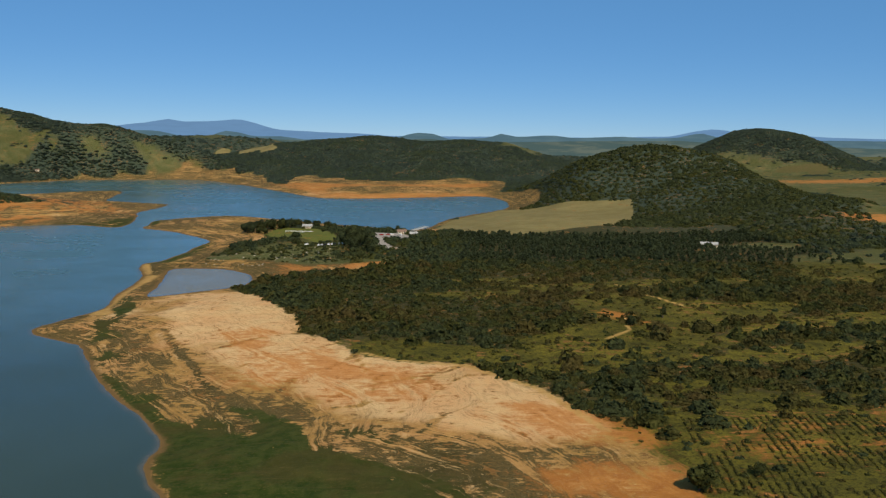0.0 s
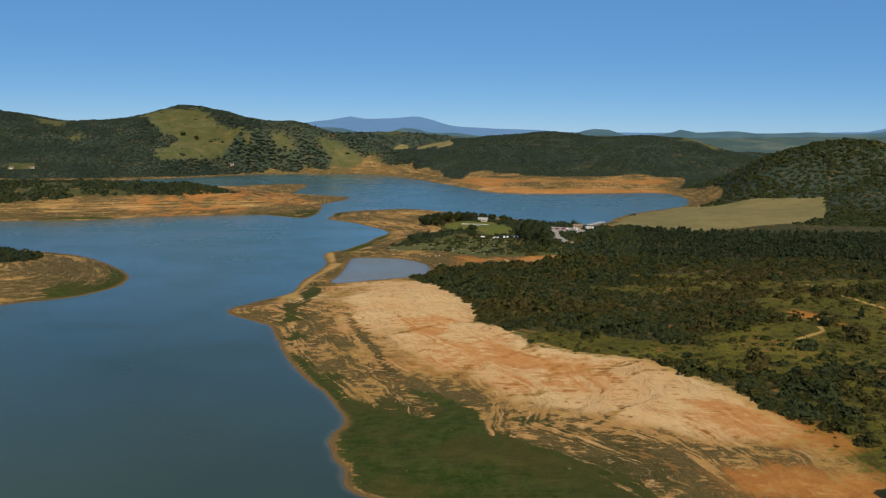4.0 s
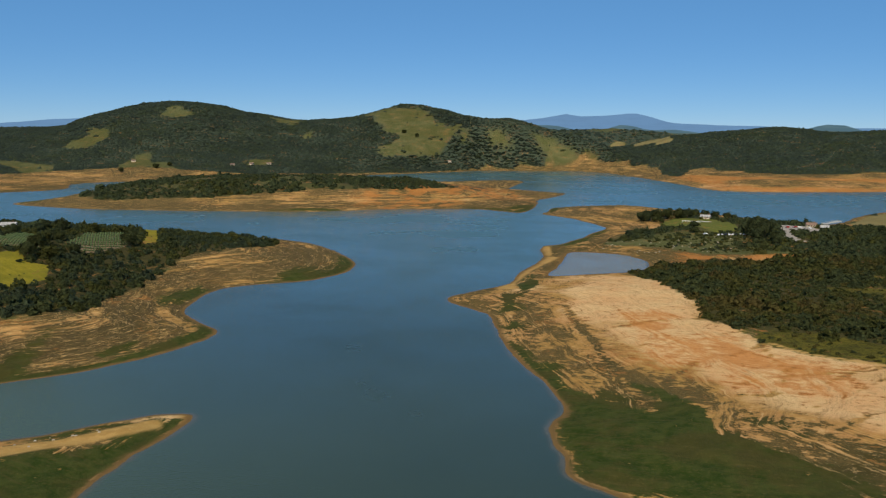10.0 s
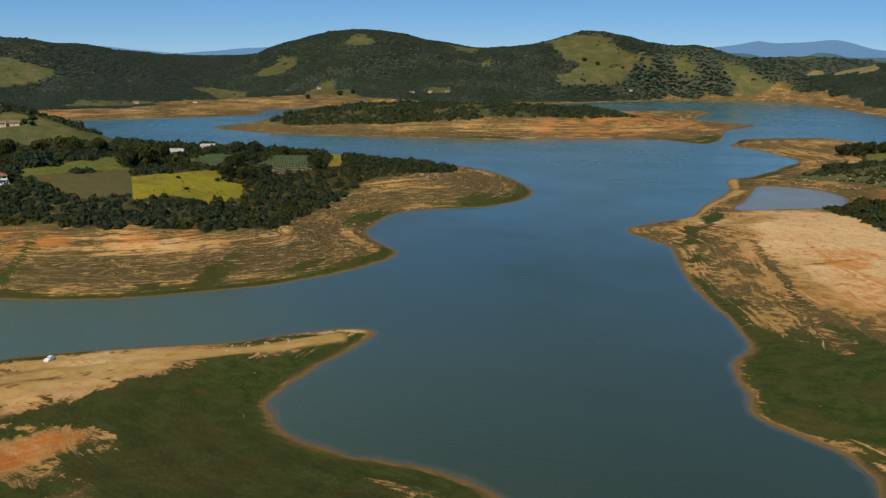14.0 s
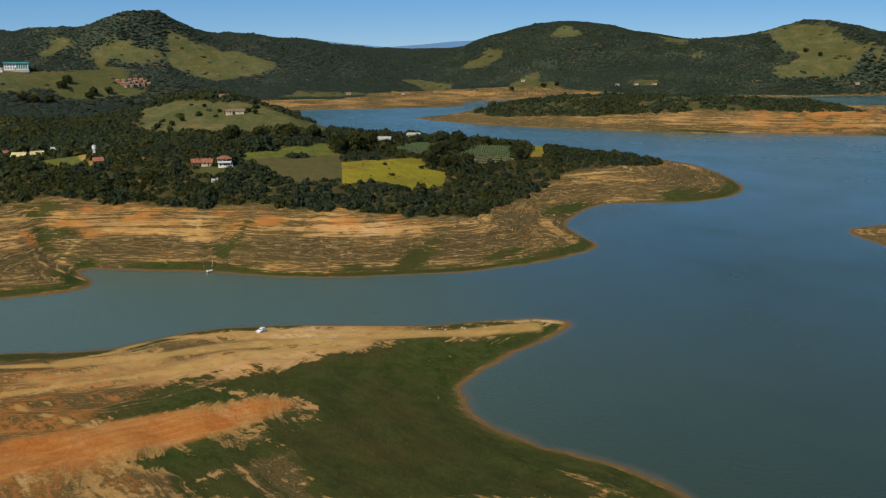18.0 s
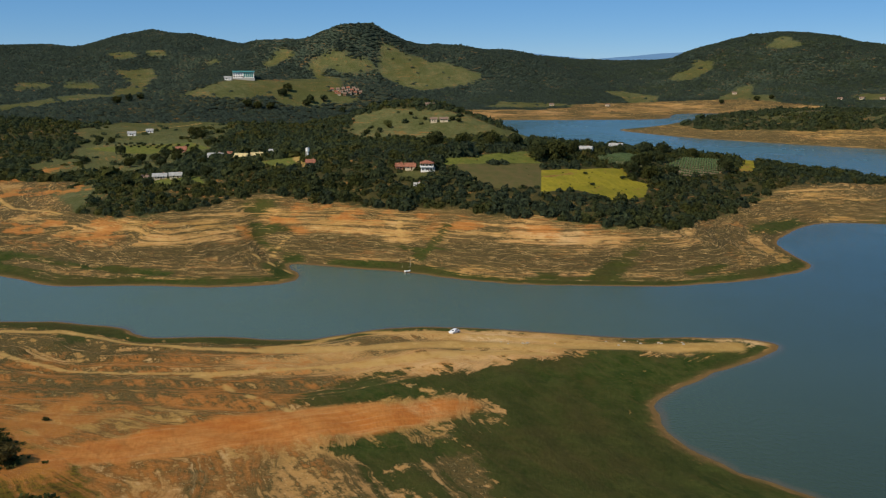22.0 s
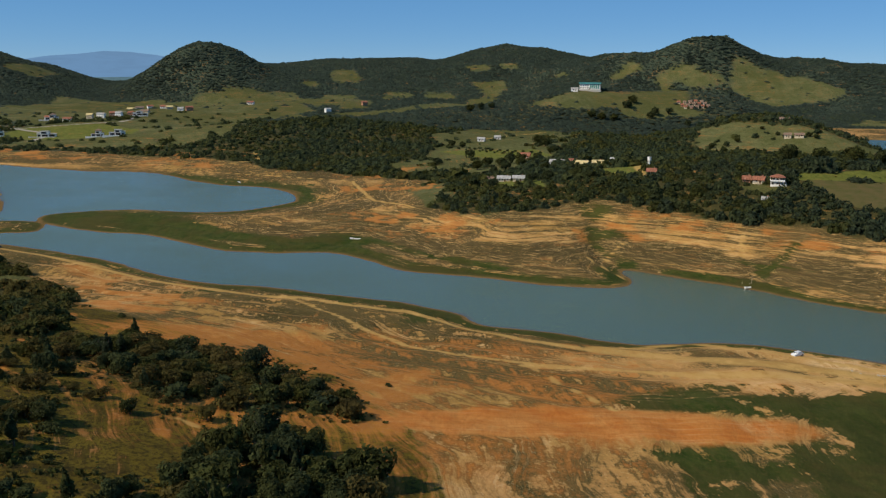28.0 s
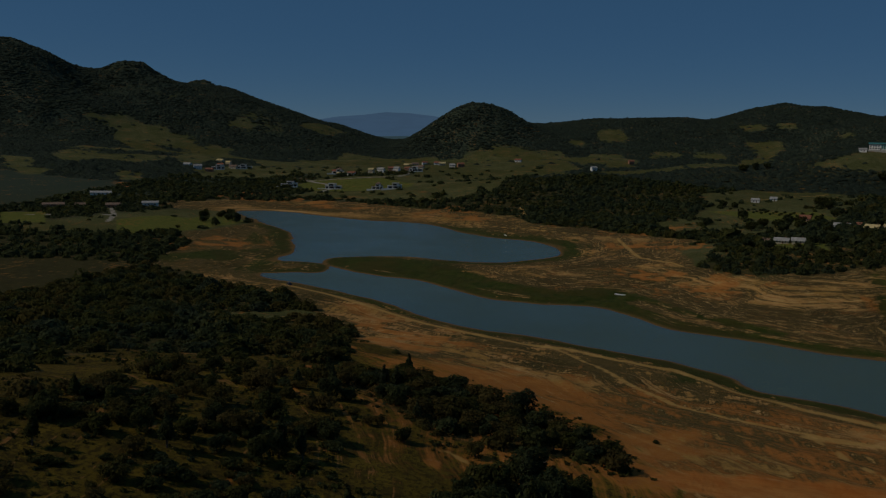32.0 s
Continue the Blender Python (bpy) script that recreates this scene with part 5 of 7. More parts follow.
# in the gullies the green thins out uphill
fresh = fresh * (1 - 0.32 * smooth(Z, 1.5, 5.0) * smooth(X, -300, -340) * smooth(far, 1000, 800))
track = np.zeros(X.shape)
for line, width in TRACKS:
    track = np.maximum(track, ribbon(X, Y, line, width * 1.8))
groove = np.zeros(X.shape)
for line, width in GROOVES:
    groove = np.maximum(groove, ribbon(X, Y, line, width * 1.8))
paved = blob(X, Y, -48, 880, 18, 26, 20)
for line, width in ROADS:
    paved = np.maximum(paved, ribbon(X, Y, line, width * 1.6))
wood = wood * (1 - smooth(track, 0.2, 0.5)) * (1 - smooth(paved, 0.2, 0.5)) * smooth(land, 2, 8)
moss = fbm(X, Y, 110, 3, 71) * 0.5 + fbm(X, Y, 34, 4, 75) * 0.9 - 0.28
for spot in ((-440, 112, 30, 26, 0), (-430, 166, 22, 9, 45), (-365, 222, 34, 10, 45), (-344, 247, 20, 8, 50), (-345, 275, 50, 22, 130), (-318, 340, 20, 40, 10), (-472, 36, 30, 26, 0), (-350, 540, 20, 50, 10),
             (-640, -100, 40, 60, 0), (-340, 430, 30, 30, 0)):
    moss = moss + 0.10 * blob(X, Y, *spot)
upper = area([(-165, 500), (-95, 385), (-39, 340), (2, 309), (50, 300), (75, 300), (41, 350), (13, 395), (-37, 420), (-71, 462), (-129, 605), (-185, 610), (-205, 520)], 30)
moss = moss - 0.55 * upper + 0.06 * (1 - upper) * blob(X, Y, -40, 312, 100, 50, 145) - 0.12 * (1 - upper) * blob(X, Y, -170, 420, 90, 130, 160)
moss = moss + 0.1 * blob(X, Y, -280, 50, 60, 60, 130)
moss = moss - 0.04 * blob(X, Y, -205, 45, 45, 55, 10) + 0.2 * blob(X, Y, -900, 880, 160, 60, 10)
for spot in ((-110, 540, 40, 40, 0),):
    moss = moss - 0.5 * blob(X, Y, *spot)
moss = moss + 0.4 * smooth(groove, 0.2, 0.7)
# damper banks grow more moss: the headland, the western bay and the foot of every bank
moss = moss + 0.09 * blob(X, Y, -470, 150, 160, 260, 20) + 0.10 * blob(X, Y, -640, -30, 330, 160, 30) + 0.26 * blob(X, Y, -370, 580, 50, 110, 10) + 0.14 * blob(X, Y, -340, 430, 40, 60)
moss = moss + 0.3 * blob(X, Y, -640, -270, 150, 70, 20)
belt = np.exp(-((Z - 4.6) / 1.7) ** 2) * (0.2 + 0.8 * smooth(fbm(X, Y, 40, 3, 73), 0.35, 0.6))
moss = moss + 0.16 * belt * blob(X, Y, -420, 230, 220, 330, 20)
moss = moss + 0.05 * blob(X, Y, -1000, -330, 400, 220, 30) + 0.25 * blob(X, Y, -170, 760, 110, 70) + 0.05 * smooth(land, 26, 6)
moss = moss + 0.30 * blob(X, Y, -178, 92, 26, 30, 0) + 0.14 * blob(X, Y, -250, 62, 40, 30, 130)
moss = moss - 0.22 * MASKS["tan"] + 0.30 * MASKS["mossy"]
# the steep western banks are banded, darkest in the damp belt at half height
banded = np.maximum(smooth(X, -275, -300), smooth(X, -245, -275) * smooth(Y, 220, 250)) * smooth(Y - 1.074 * (X + 600) + 230, -10, 20) * np.clip(0.62 + 0.36 * np.exp(-((Z - 4.0) / 1.6) ** 2) - 0.22 * np.exp(-((Z - 8.5) / 2.0) ** 2) + 0.5 * (fbm(X, Y, 26, 3, 211) - 0.5), 0.26, 1)
silt = np.clip(blob(X, Y, -720, -130, 420, 240, 30) * 0.9 + 0.30 * blob(X, Y, -330, 170, 280, 140, 130), 0, 1)


def sheet(name, keep, z, fields, mat):
    """A mesh on the grid, of the cells that are kept."""
    nx, ny = X.shape
    ids = np.arange(nx * ny).reshape(nx, ny)
    quads = np.stack([ids[:-1, :-1], ids[1:, :-1], ids[1:, 1:], ids[:-1, 1:]], -1)[keep]
    used, quads = np.unique(quads, return_inverse=True)
    quads = quads.reshape(-1)
    co = np.stack([X.ravel()[used], Y.ravel()[used], z.ravel()[used]], 1).astype(np.float32)
    me = bpy.data.meshes.new(name)
    me.vertices.add(len(co))
    me.vertices.foreach_set("co", co.ravel())
    me.loops.add(len(quads))
    me.loops.foreach_set("vertex_index", quads.astype(np.int32))
    me.polygons.add(len(quads) // 4)
    me.polygons.foreach_set("loop_start", np.arange(0, len(quads), 4, dtype=np.int32))
    me.update(calc_edges=True)
    for key, values in fields.items():
        a = me.attributes.new(key, "FLOAT", "POINT")
        a.data.foreach_set("value", values.ravel()[used].astype(np.float32))
    me.polygons.foreach_set("use_smooth", np.ones(len(me.polygons), bool))
    me.materials.append(mat)
    return new(name, me)


everywhere = np.ones((len(GX) - 1, len(GY) - 1), bool)
ground = sheet("ground", everywhere, Z, dict(wood=wood, bare=bare, far_floor=smooth(far, 700, 1200), tan=MASKS["tan"] * 0.58, mossy=MASKS["mossy"] * 0.66, tussock=hillside, scrub=smooth(X, -140, -60) * smooth(Y, 760, 680) * smooth(X, 420, 330), earth=earth, banded=banded, field=field, stubble=stubbles, lawn=lawns, red=red, fresh=fresh, track=track, paved=paved,
                                            moss=moss, crop=MASKS["crop"], ploughed=MASKS["ploughed"]), GROUND)
tagged(ground, "rolling land with dried clay lake bed, pasture and woodland floor", "ground", kind="structure")
wet = (SHORE[:-1, :-1] < 5) | (SHORE[1:, 1:] < 5) | (SHORE[1:, :-1] < 5) | (SHORE[:-1, 1:] < 5)
water = sheet("water", wet, np.zeros(X.shape), dict(shore=SHORE, silt=silt, mud=np.clip(1 - loop_distance(X, Y, rounded(POND)) / 6, 0, 1) * (Y > 598)), WATER)
tagged(water, "calm blue-grey lake water with muddy brown shallows", "water", kind="structure")


def far_range(label, away, colour, haze_patch, line, seed):
    """Hills on the horizon, one behind the other, glowing in painted haze colours. line: heading and rise in degrees.
    """
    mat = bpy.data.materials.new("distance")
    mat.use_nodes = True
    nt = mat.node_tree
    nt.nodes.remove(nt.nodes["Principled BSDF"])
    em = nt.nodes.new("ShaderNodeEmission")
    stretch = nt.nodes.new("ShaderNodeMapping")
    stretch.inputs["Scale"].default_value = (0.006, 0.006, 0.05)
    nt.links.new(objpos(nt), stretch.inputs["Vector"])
    # both glow colours already hold the haze of the distance
    nt.links.new(mixc(nt, step(nt, nz(nt, stretch.outputs[0], 1.0, 5, 0.65), 0.42, 0.62), colour, haze_patch), em.inputs[0])
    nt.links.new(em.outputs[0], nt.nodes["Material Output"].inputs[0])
    verts, faces = [], []
    heads, rises = [h for h, _ in line], [r for _, r in line]
    for i in range(401):
        az = -44 + 190 * i / 400
        top = float(np.interp(az, heads, rises)) + 0.10 * (float(fbm(np.array([az]), np.array([3.0]), 1.6, 4, seed)[0]) - 0.5)
        x, y = -away * math.sin(radians(az)), away * math.cos(radians(az))
        rise = 98 + away * math.tan(radians(top))
        verts += [(x, y, -10), (x * 0.99, y * 0.99, rise * 0.6), (x, y, rise)]
        if i:
            a = 3 * i
            faces += [(a - 3, a, a + 1, a - 2), (a - 2, a + 1, a + 2, a - 1)]
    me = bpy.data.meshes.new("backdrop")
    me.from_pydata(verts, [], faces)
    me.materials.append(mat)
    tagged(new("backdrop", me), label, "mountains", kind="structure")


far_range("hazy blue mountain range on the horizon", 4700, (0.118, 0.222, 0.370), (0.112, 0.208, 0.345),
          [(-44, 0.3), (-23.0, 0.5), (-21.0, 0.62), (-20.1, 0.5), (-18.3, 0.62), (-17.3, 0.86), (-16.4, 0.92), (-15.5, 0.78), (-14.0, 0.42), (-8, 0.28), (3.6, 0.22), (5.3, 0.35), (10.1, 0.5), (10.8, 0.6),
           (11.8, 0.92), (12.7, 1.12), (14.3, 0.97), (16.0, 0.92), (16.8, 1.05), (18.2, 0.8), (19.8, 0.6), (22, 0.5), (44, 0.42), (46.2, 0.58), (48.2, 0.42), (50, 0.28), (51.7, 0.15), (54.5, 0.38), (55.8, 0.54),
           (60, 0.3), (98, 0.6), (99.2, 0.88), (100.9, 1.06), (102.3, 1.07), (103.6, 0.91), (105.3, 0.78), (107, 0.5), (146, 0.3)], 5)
far_range("hazy blue-green wooded hills on the horizon", 4400, (0.066, 0.120, 0.150), (0.085, 0.145, 0.170),
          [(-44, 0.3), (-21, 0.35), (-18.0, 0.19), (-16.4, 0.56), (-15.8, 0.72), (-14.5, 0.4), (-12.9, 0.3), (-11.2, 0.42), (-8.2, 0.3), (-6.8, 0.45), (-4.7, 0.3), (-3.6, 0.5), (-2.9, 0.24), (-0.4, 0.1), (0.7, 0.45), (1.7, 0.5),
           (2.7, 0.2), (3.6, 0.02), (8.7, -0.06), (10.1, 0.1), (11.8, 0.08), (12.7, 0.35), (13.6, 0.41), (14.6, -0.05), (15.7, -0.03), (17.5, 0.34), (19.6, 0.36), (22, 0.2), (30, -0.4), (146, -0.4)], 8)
far_range("hazy grey-green grazing land and woods before the horizon", 4150, (0.058, 0.092, 0.088), (0.105, 0.128, 0.105),
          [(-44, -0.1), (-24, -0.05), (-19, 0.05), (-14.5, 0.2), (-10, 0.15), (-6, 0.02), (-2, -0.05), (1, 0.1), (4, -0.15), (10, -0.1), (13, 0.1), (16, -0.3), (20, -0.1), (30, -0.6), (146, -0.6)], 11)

# ---- trees ----
OCTA = np.array([(1, 0, 0), (-1, 0, 0), (0, 1, 0), (0, -1, 0), (0, 0, 1), (0, 0, -1)], float)
OCTA_F = np.array([(0, 2, 4), (2, 1, 4), (1, 3, 4), (3, 0, 4), (2, 0, 5), (1, 2, 5), (3, 1, 5), (0, 3, 5)])


def crown_points(n, leaf, tall, low, seed, spread=1.0, taper=0.0, heart=0.55, wild=0.5):
    """Leaf sprays strewn over the uneven lobes of a crown of about unit radius that stands on the ground. Returns corners and triangles."""
    r = np.random.default_rng(seed)
    d = r.normal(size=(n, 3))
    d[:, 2] = np.abs(d[:, 2]) * np.where(r.random(n) < 0.72, 1, -0.6)
    d /= np.linalg.norm(d, axis=1)[:, None]
    lobes = r.normal(size=(8, 3))
    lobes /= np.linalg.norm(lobes, axis=1)[:, None]
    bulge = 0.52 + 0.55 * np.clip(d @ lobes.T, 0, 1).max(1) ** 4
    rad = (0.55 + 0.45 * r.random(n) ** 0.6) * bulge
    mid = d * rad[:, None]
    narrow = 1 - taper * (mid[:, 2:] * 0.5 + 0.5)
    mid = mid * np.array([spread, spread, tall * 0.5]) * np.concatenate([narrow, narrow, np.ones_like(narrow)], 1) + np.array([0, 0, low + tall * 0.5])
    face = d + r.normal(size=(n, 3)) * wild
    face /= np.linalg.norm(face, axis=1)[:, None]
    side = np.cross(face, r.normal(size=(n, 3)))
    side /= np.linalg.norm(side, axis=1)[:, None]
    up = np.cross(face, side)
    size = (leaf * (0.6 + 0.8 * r.random(n)))[:, None]
    a, b, c = r.uniform(0.7, 1.2, (3, n, 1))
    co = np.stack([mid + side * size * a, mid - side * size * 0.6 * b + up * size * 0.8 * b, mid - side * size * 0.5 * c - up * size * 0.8 * c + face * size * 0.25], 1)
    core = OCTA * np.array([spread * heart, spread * heart, tall * 0.5 * heart]) * r.uniform(0.8, 1.15, (6, 1)) + np.array([0, 0, low + tall * 0.45])
    tri = np.arange(3 * n).reshape(n, 3)
    return np.concatenate([co.reshape(-1, 3), core]), np.concatenate([tri, OCTA_F + 3 * n])


def dome_points(seed, leaves=0, leaf=0.3, tall=1.0, sides=5, wild=0.25, heart=1.0):
    """A low-poly lumpy crown on the ground, of unit radius, with leaf sprays that break its outline."""
    r = np.random.default_rng(seed)
    a = np.arange(sides) * math.tau / sides
    rings = []
    for z, rad, off in ((0.0, 0.95, 0.0), (0.58, 0.80, 0.5)):
        q = a + (off + r.uniform(-0.25, 0.25, sides)) * math.tau / sides
        k = rad * r.uniform(0.72, 1.18, sides)
        rings.append(np.stack([k * np.cos(q), k * np.sin(q), tall * (z + r.uniform(-0.12, 0.12, sides) * (z > 0))], 1))
    co = np.concatenate(rings + [np.array([[r.uniform(-0.25, 0.25), r.uniform(-0.25, 0.25), tall * r.uniform(0.9, 1.12)]])]) * heart
    i = np.arange(sides)
    j = (i + 1) % sides
    tri = np.concatenate([np.stack([i, j, i + sides], 1), np.stack([j, j + sides, i + sides], 1), np.stack([i + sides, j + sides, np.full(sides, 2 * sides)], 1)])
    if not leaves:
        return co, tri
    d = r.normal(size=(leaves, 3))
    d[:, 2] = np.abs(d[:, 2]) + 0.05
    d /= np.linalg.norm(d, axis=1)[:, None]
    lobes = r.normal(size=(6, 3))
    lobes /= np.linalg.norm(lobes, axis=1)[:, None]
    bulge = 0.74 + 0.36 * np.clip(d @ lobes.T, 0, 1).max(1) ** 3
    mid = d * bulge[:, None] * np.array([1, 1, tall])
    face = d + r.normal(size=(leaves, 3)) * wild
    face /= np.linalg.norm(face, axis=1)[:, None]
    side = np.cross(face, r.normal(size=(leaves, 3)))
    side /= np.linalg.norm(side, axis=1)[:, None]
    up = np.cross(face, side)
    size = (leaf * (0.6 + 0.8 * r.random(leaves)))[:, None]
    sprays = np.stack([mid + side * size, mid - side * size * 0.6 + up * size * 0.8, mid - side * size * 0.5 - up * size * 0.8], 1)
    return np.concatenate([co, sprays.reshape(-1, 3)]), np.concatenate([tri, np.arange(3 * leaves).reshape(leaves, 3) + len(co)])


def tuft_points(seed, sides=5):
    """A far-off crown of unit radius: a ragged rim and an off-centre top."""
    r = np.random.default_rng(seed)
    a = (np.arange(sides) + r.uniform(-0.3, 0.3, sides)) * math.tau / sides
    k = r.uniform(0.7, 1.2, sides)
    rim = np.stack([k * np.cos(a), k * np.sin(a), r.uniform(-0.1, 0.3, sides)], 1)
    top = np.array([[r.uniform(-0.4, 0.4), r.uniform(-0.4, 0.4), r.uniform(0.85, 1.15)]])
    i = np.arange(sides)
    return np.concatenate([rim, top]), np.stack([i, (i + 1) % sides, np.full(sides, sides)], 1)


def mesh_from(name, co, tri, mat, tone=None):
    me = bpy.data.meshes.new(name)
    me.vertices.add(len(co))
    me.vertices.foreach_set("co", co.astype(np.float32).ravel())
    me.loops.add(tri.size)
    me.loops.foreach_set("vertex_index", tri.astype(np.int32).ravel())
    me.polygons.add(len(tri))
    me.polygons.foreach_set("loop_start", np.arange(0, tri.size, 3, dtype=np.int32))
    me.update(calc_edges=True)
    if tone is not None:
        a = me.attributes.new("tone", "FLOAT", "POINT")
        a.data.foreach_set("value", tone.astype(np.float32))
    me.materials.append(mat)
    return me


def woodland(name, label, where, spacing, radius, protos, tone_mid, tone_spread, tallness=(0.8, 1.3), seed=1, category="woodland", stray=0.06, ragged=0.8, vary=0.18, hazy_end=0.17):
    """Fill the wooded land that 'where' (a test on x, y) picks with joined crowns."""
    r = np.random.default_rng(seed)
    x0, x1, y0, y1 = where[0]
    gx, gy = np.meshgrid(np.arange(x0, x1, spacing), np.arange(y0, y1, spacing), indexing="ij")
    x = (gx + r.uniform(-0.48, 0.48, gx.shape) * spacing).ravel()
    y = (gy + r.uniform(-0.48, 0.48, gy.shape) * spacing).ravel()
    k = where[1](x, y) & (sample(wood, x, y) + (fbm(x, y, 30, 3, 81) - 0.5) * ragged + (r.random(len(x)) - 0.5) * 0.25 + (r.random(len(x)) < stray) * 0.75 > 0.5)
    k &= np.maximum.reduce([sample(m, x, y) for m in (field, lawns, stubbles, MASKS["crop"], MASKS["ploughed"])]) < 0.5
    k &= (sample(bare, x, y) < 0.5)
    x, y = x[k], y[k]
    z = sample(Z, x, y)
    size = radius * np.clip(np.exp(r.normal(-0.1, vary, len(x))), 0.45, 1.6) * (0.5 + 1.0 * fbm(x, y, 45, 2, 91))
    tall = size * r.uniform(*tallness, len(x))
    turn = r.uniform(0, 6.28, len(x))
    # the lower limit of tone keeps the painted haze blue to far woods
    tone = np.clip(tone_mid + (fbm(x, y, 55, 3, 95) - 0.5) * 2.2 * tone_spread + r.normal(0, 0.5, len(x)) * tone_spread, hazy_end, 1)
    pick = r.integers(0, len(protos), len(x))
    co, tri, tn, base = [], [], [], 0
    for p, (pc, pt) in enumerate(protos):
        i = np.nonzero(pick == p)[0]
        if not len(i):
            continue
        c, s = np.cos(turn[i])[:, None], np.sin(turn[i])[:, None]
        px = (pc[None, :, 0] * c - pc[None, :, 1] * s) * size[i][:, None] + x[i][:, None]
        py = (pc[None, :, 0] * s + pc[None, :, 1] * c) * size[i][:, None] + y[i][:, None]
        pz = pc[None, :, 2] * tall[i][:, None] + z[i][:, None] - np.minimum(0.25 * size[i], 0.3 * tall[i])[:, None]
        co.append(np.stack([px, py, pz], -1).reshape(-1, 3))
        tri.append((pt[None] + (np.arange(len(i)) * len(pc))[:, None, None] + base).reshape(-1, 3))
        tn.append(np.repeat(tone[i], len(pc)))
        base += len(i) * len(pc)
    if not co:
        return
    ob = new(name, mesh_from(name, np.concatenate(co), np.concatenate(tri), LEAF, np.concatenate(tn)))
    tagged(ob, label, category, kind="stuff")


FULL = [dome_points(100 + i, 84, 0.25, 1.0, 6, 0.5, 0.74) for i in range(8)]
DENSE = [dome_points(150 + i, 130, 0.19, 1.1, 7, 0.5, 0.76) for i in range(6)]
LEAN = [dome_points(200 + i, 18, 0.38, 1.0, 5, 0.4, 0.88) for i in range(8)]
FAR = [tuft_points(300 + i) for i in range(12)]
PINE = [crown_points(40, 0.34, 2.4, 0.1, 400 + i, 0.72, 0.4) for i in range(5)]


def close_hill(x, y):
    return (x > -282) & (x < -118) & (y > -98) & (y < 45)


def near_zone(x, y):
    return (x > -560) & (x < 330) & (y > -200) & (y < 700)


woodland("bushes", "brown and olive bushes between the trees of the scrub", ((-120, 330, 215, 700), lambda x, y: x > -150), 5.6, 1.7, LEAN, 0.58, 0.34, (0.6, 1.0), seed=21, category="bushes", stray=0.28)
woodland("woodland", "dense dry scrub and low trees above the clay bank", ((-150, 330, 215, 700), lambda x, y: x > -150), 6.0, 3.7, FULL, 0.42, 0.44, (0.6, 1.15), seed=1, vary=0.42)
woodland("woodland", "dark green trees along the top of the headland bank", ((-560, -300, 60, 700), near_zone), 5.8, 3.5, FULL, 0.30, 0.28, (0.8, 1.35), seed=2, vary=0.32)
woodland("woodland", "bushes and low trees on the far side of the near hill", ((-520, -120, -260, 40), lambda x, y: ~close_hill(x, y)), 6.4, 3.8, DENSE, 0.62, 0.40, (0.7, 1.2), seed=3, vary=0.32)
woodland("bushes", "brown and dark olive shrubs under the trees of the near hillside", ((-282, -118, -98, 45), close_hill), 4.2, 2.5, DENSE, 0.60, 0.40, (0.7, 1.1), seed=22, category="bushes", stray=0.0, ragged=0.2, vary=0.35)
woodland("woodland", "dark pine and eucalyptus grove behind the scrub", ((20, 330, 700, 940), lambda x, y: y < 1000), 6.4, 3.2, PINE, 0.10, 0.12, (0.6, 0.95), seed=4)
woodland("woodland", "trees round the lakeside club", ((-300, 20, 700, 1110), lambda x, y: y > 0), 7.6, 3.9, LEAN, 0.2, 0.2, (0.8, 1.3), seed=5)
woodland("woodland", "dark wooded hill beside the stubble field", ((20, 620, 1010, 1760), lambda x, y: y > 0), 8.4, 5.2, LEAN, 0.2, 0.2, (0.6, 1.0), seed=6, ragged=0.3)
woodland("woodland", "low trees on the long island", ((-1050, -380, 840, 1720), lambda x, y: (y - 900) < -0.9 * (x + 1000) + 700), 8.2, 5.0, LEAN, 0.2, 0.2, (0.8, 1.3), seed=7, ragged=0.6)
woodland("woodland", "dense green woodland on the headland", ((-1130, -560, -60, 720), lambda x, y: ~near_zone(x, y)), 6.8, 4.0, LEAN, 0.28, 0.26, (0.8, 1.35), seed=8, ragged=0.55, vary=0.3)
woodland("woodland", "trees round the village and bay", ((-1500, -520, -560, -60), lambda x, y: ~near_zone(x, y)), 9.0, 4.8, LEAN, 0.2, 0.2, (0.8, 1.2), seed=9)
woodland("woodland", "scrub and trees on the plain", ((330, 700, 200, 1010), lambda x, y: y > 0), 9.0, 4.8, LEAN, 0.42, 0.26, (0.7, 1.1), seed=10)


def outer(x, y):
    d = np.hypot(x, y)
    az = np.degrees(np.arctan2(-x, y))
    return (d < 3700) & (az > -34) & (az < 132)


def hills_only(x, y):
    boxed = ((x > -1130) & (x < 620) & (y > -560) & (y < 1010)) | ((x > 20) & (x < 620) & (y < 1560) & (y > 900)) | ((x > -1050) & (x < -380) & (y > 840) & (y < 1720))
    boxed |= (x > -1500) & (x < -1100) & (y > -560) & (y < -60)
    boxed |= (x > 600) & (x < 700) & (y > 200) & (y < 1010)
    return outer(x, y) & ~boxed


def fronts(x, y):
    """The hills' slopes towards the lake; every eighth tree of those that fall away from it."""
    d = np.hypot(x, y)
    fall = sample(Z, x * (1 + 30 / d), y * (1 + 30 / d)) - sample(Z, x, y)
    return hills_only(x, y) & ((fall > -1.5) | (lattice(np.floor(x * 7).astype(np.int64), np.floor(y * 7).astype(np.int64), 5) < 0.12))


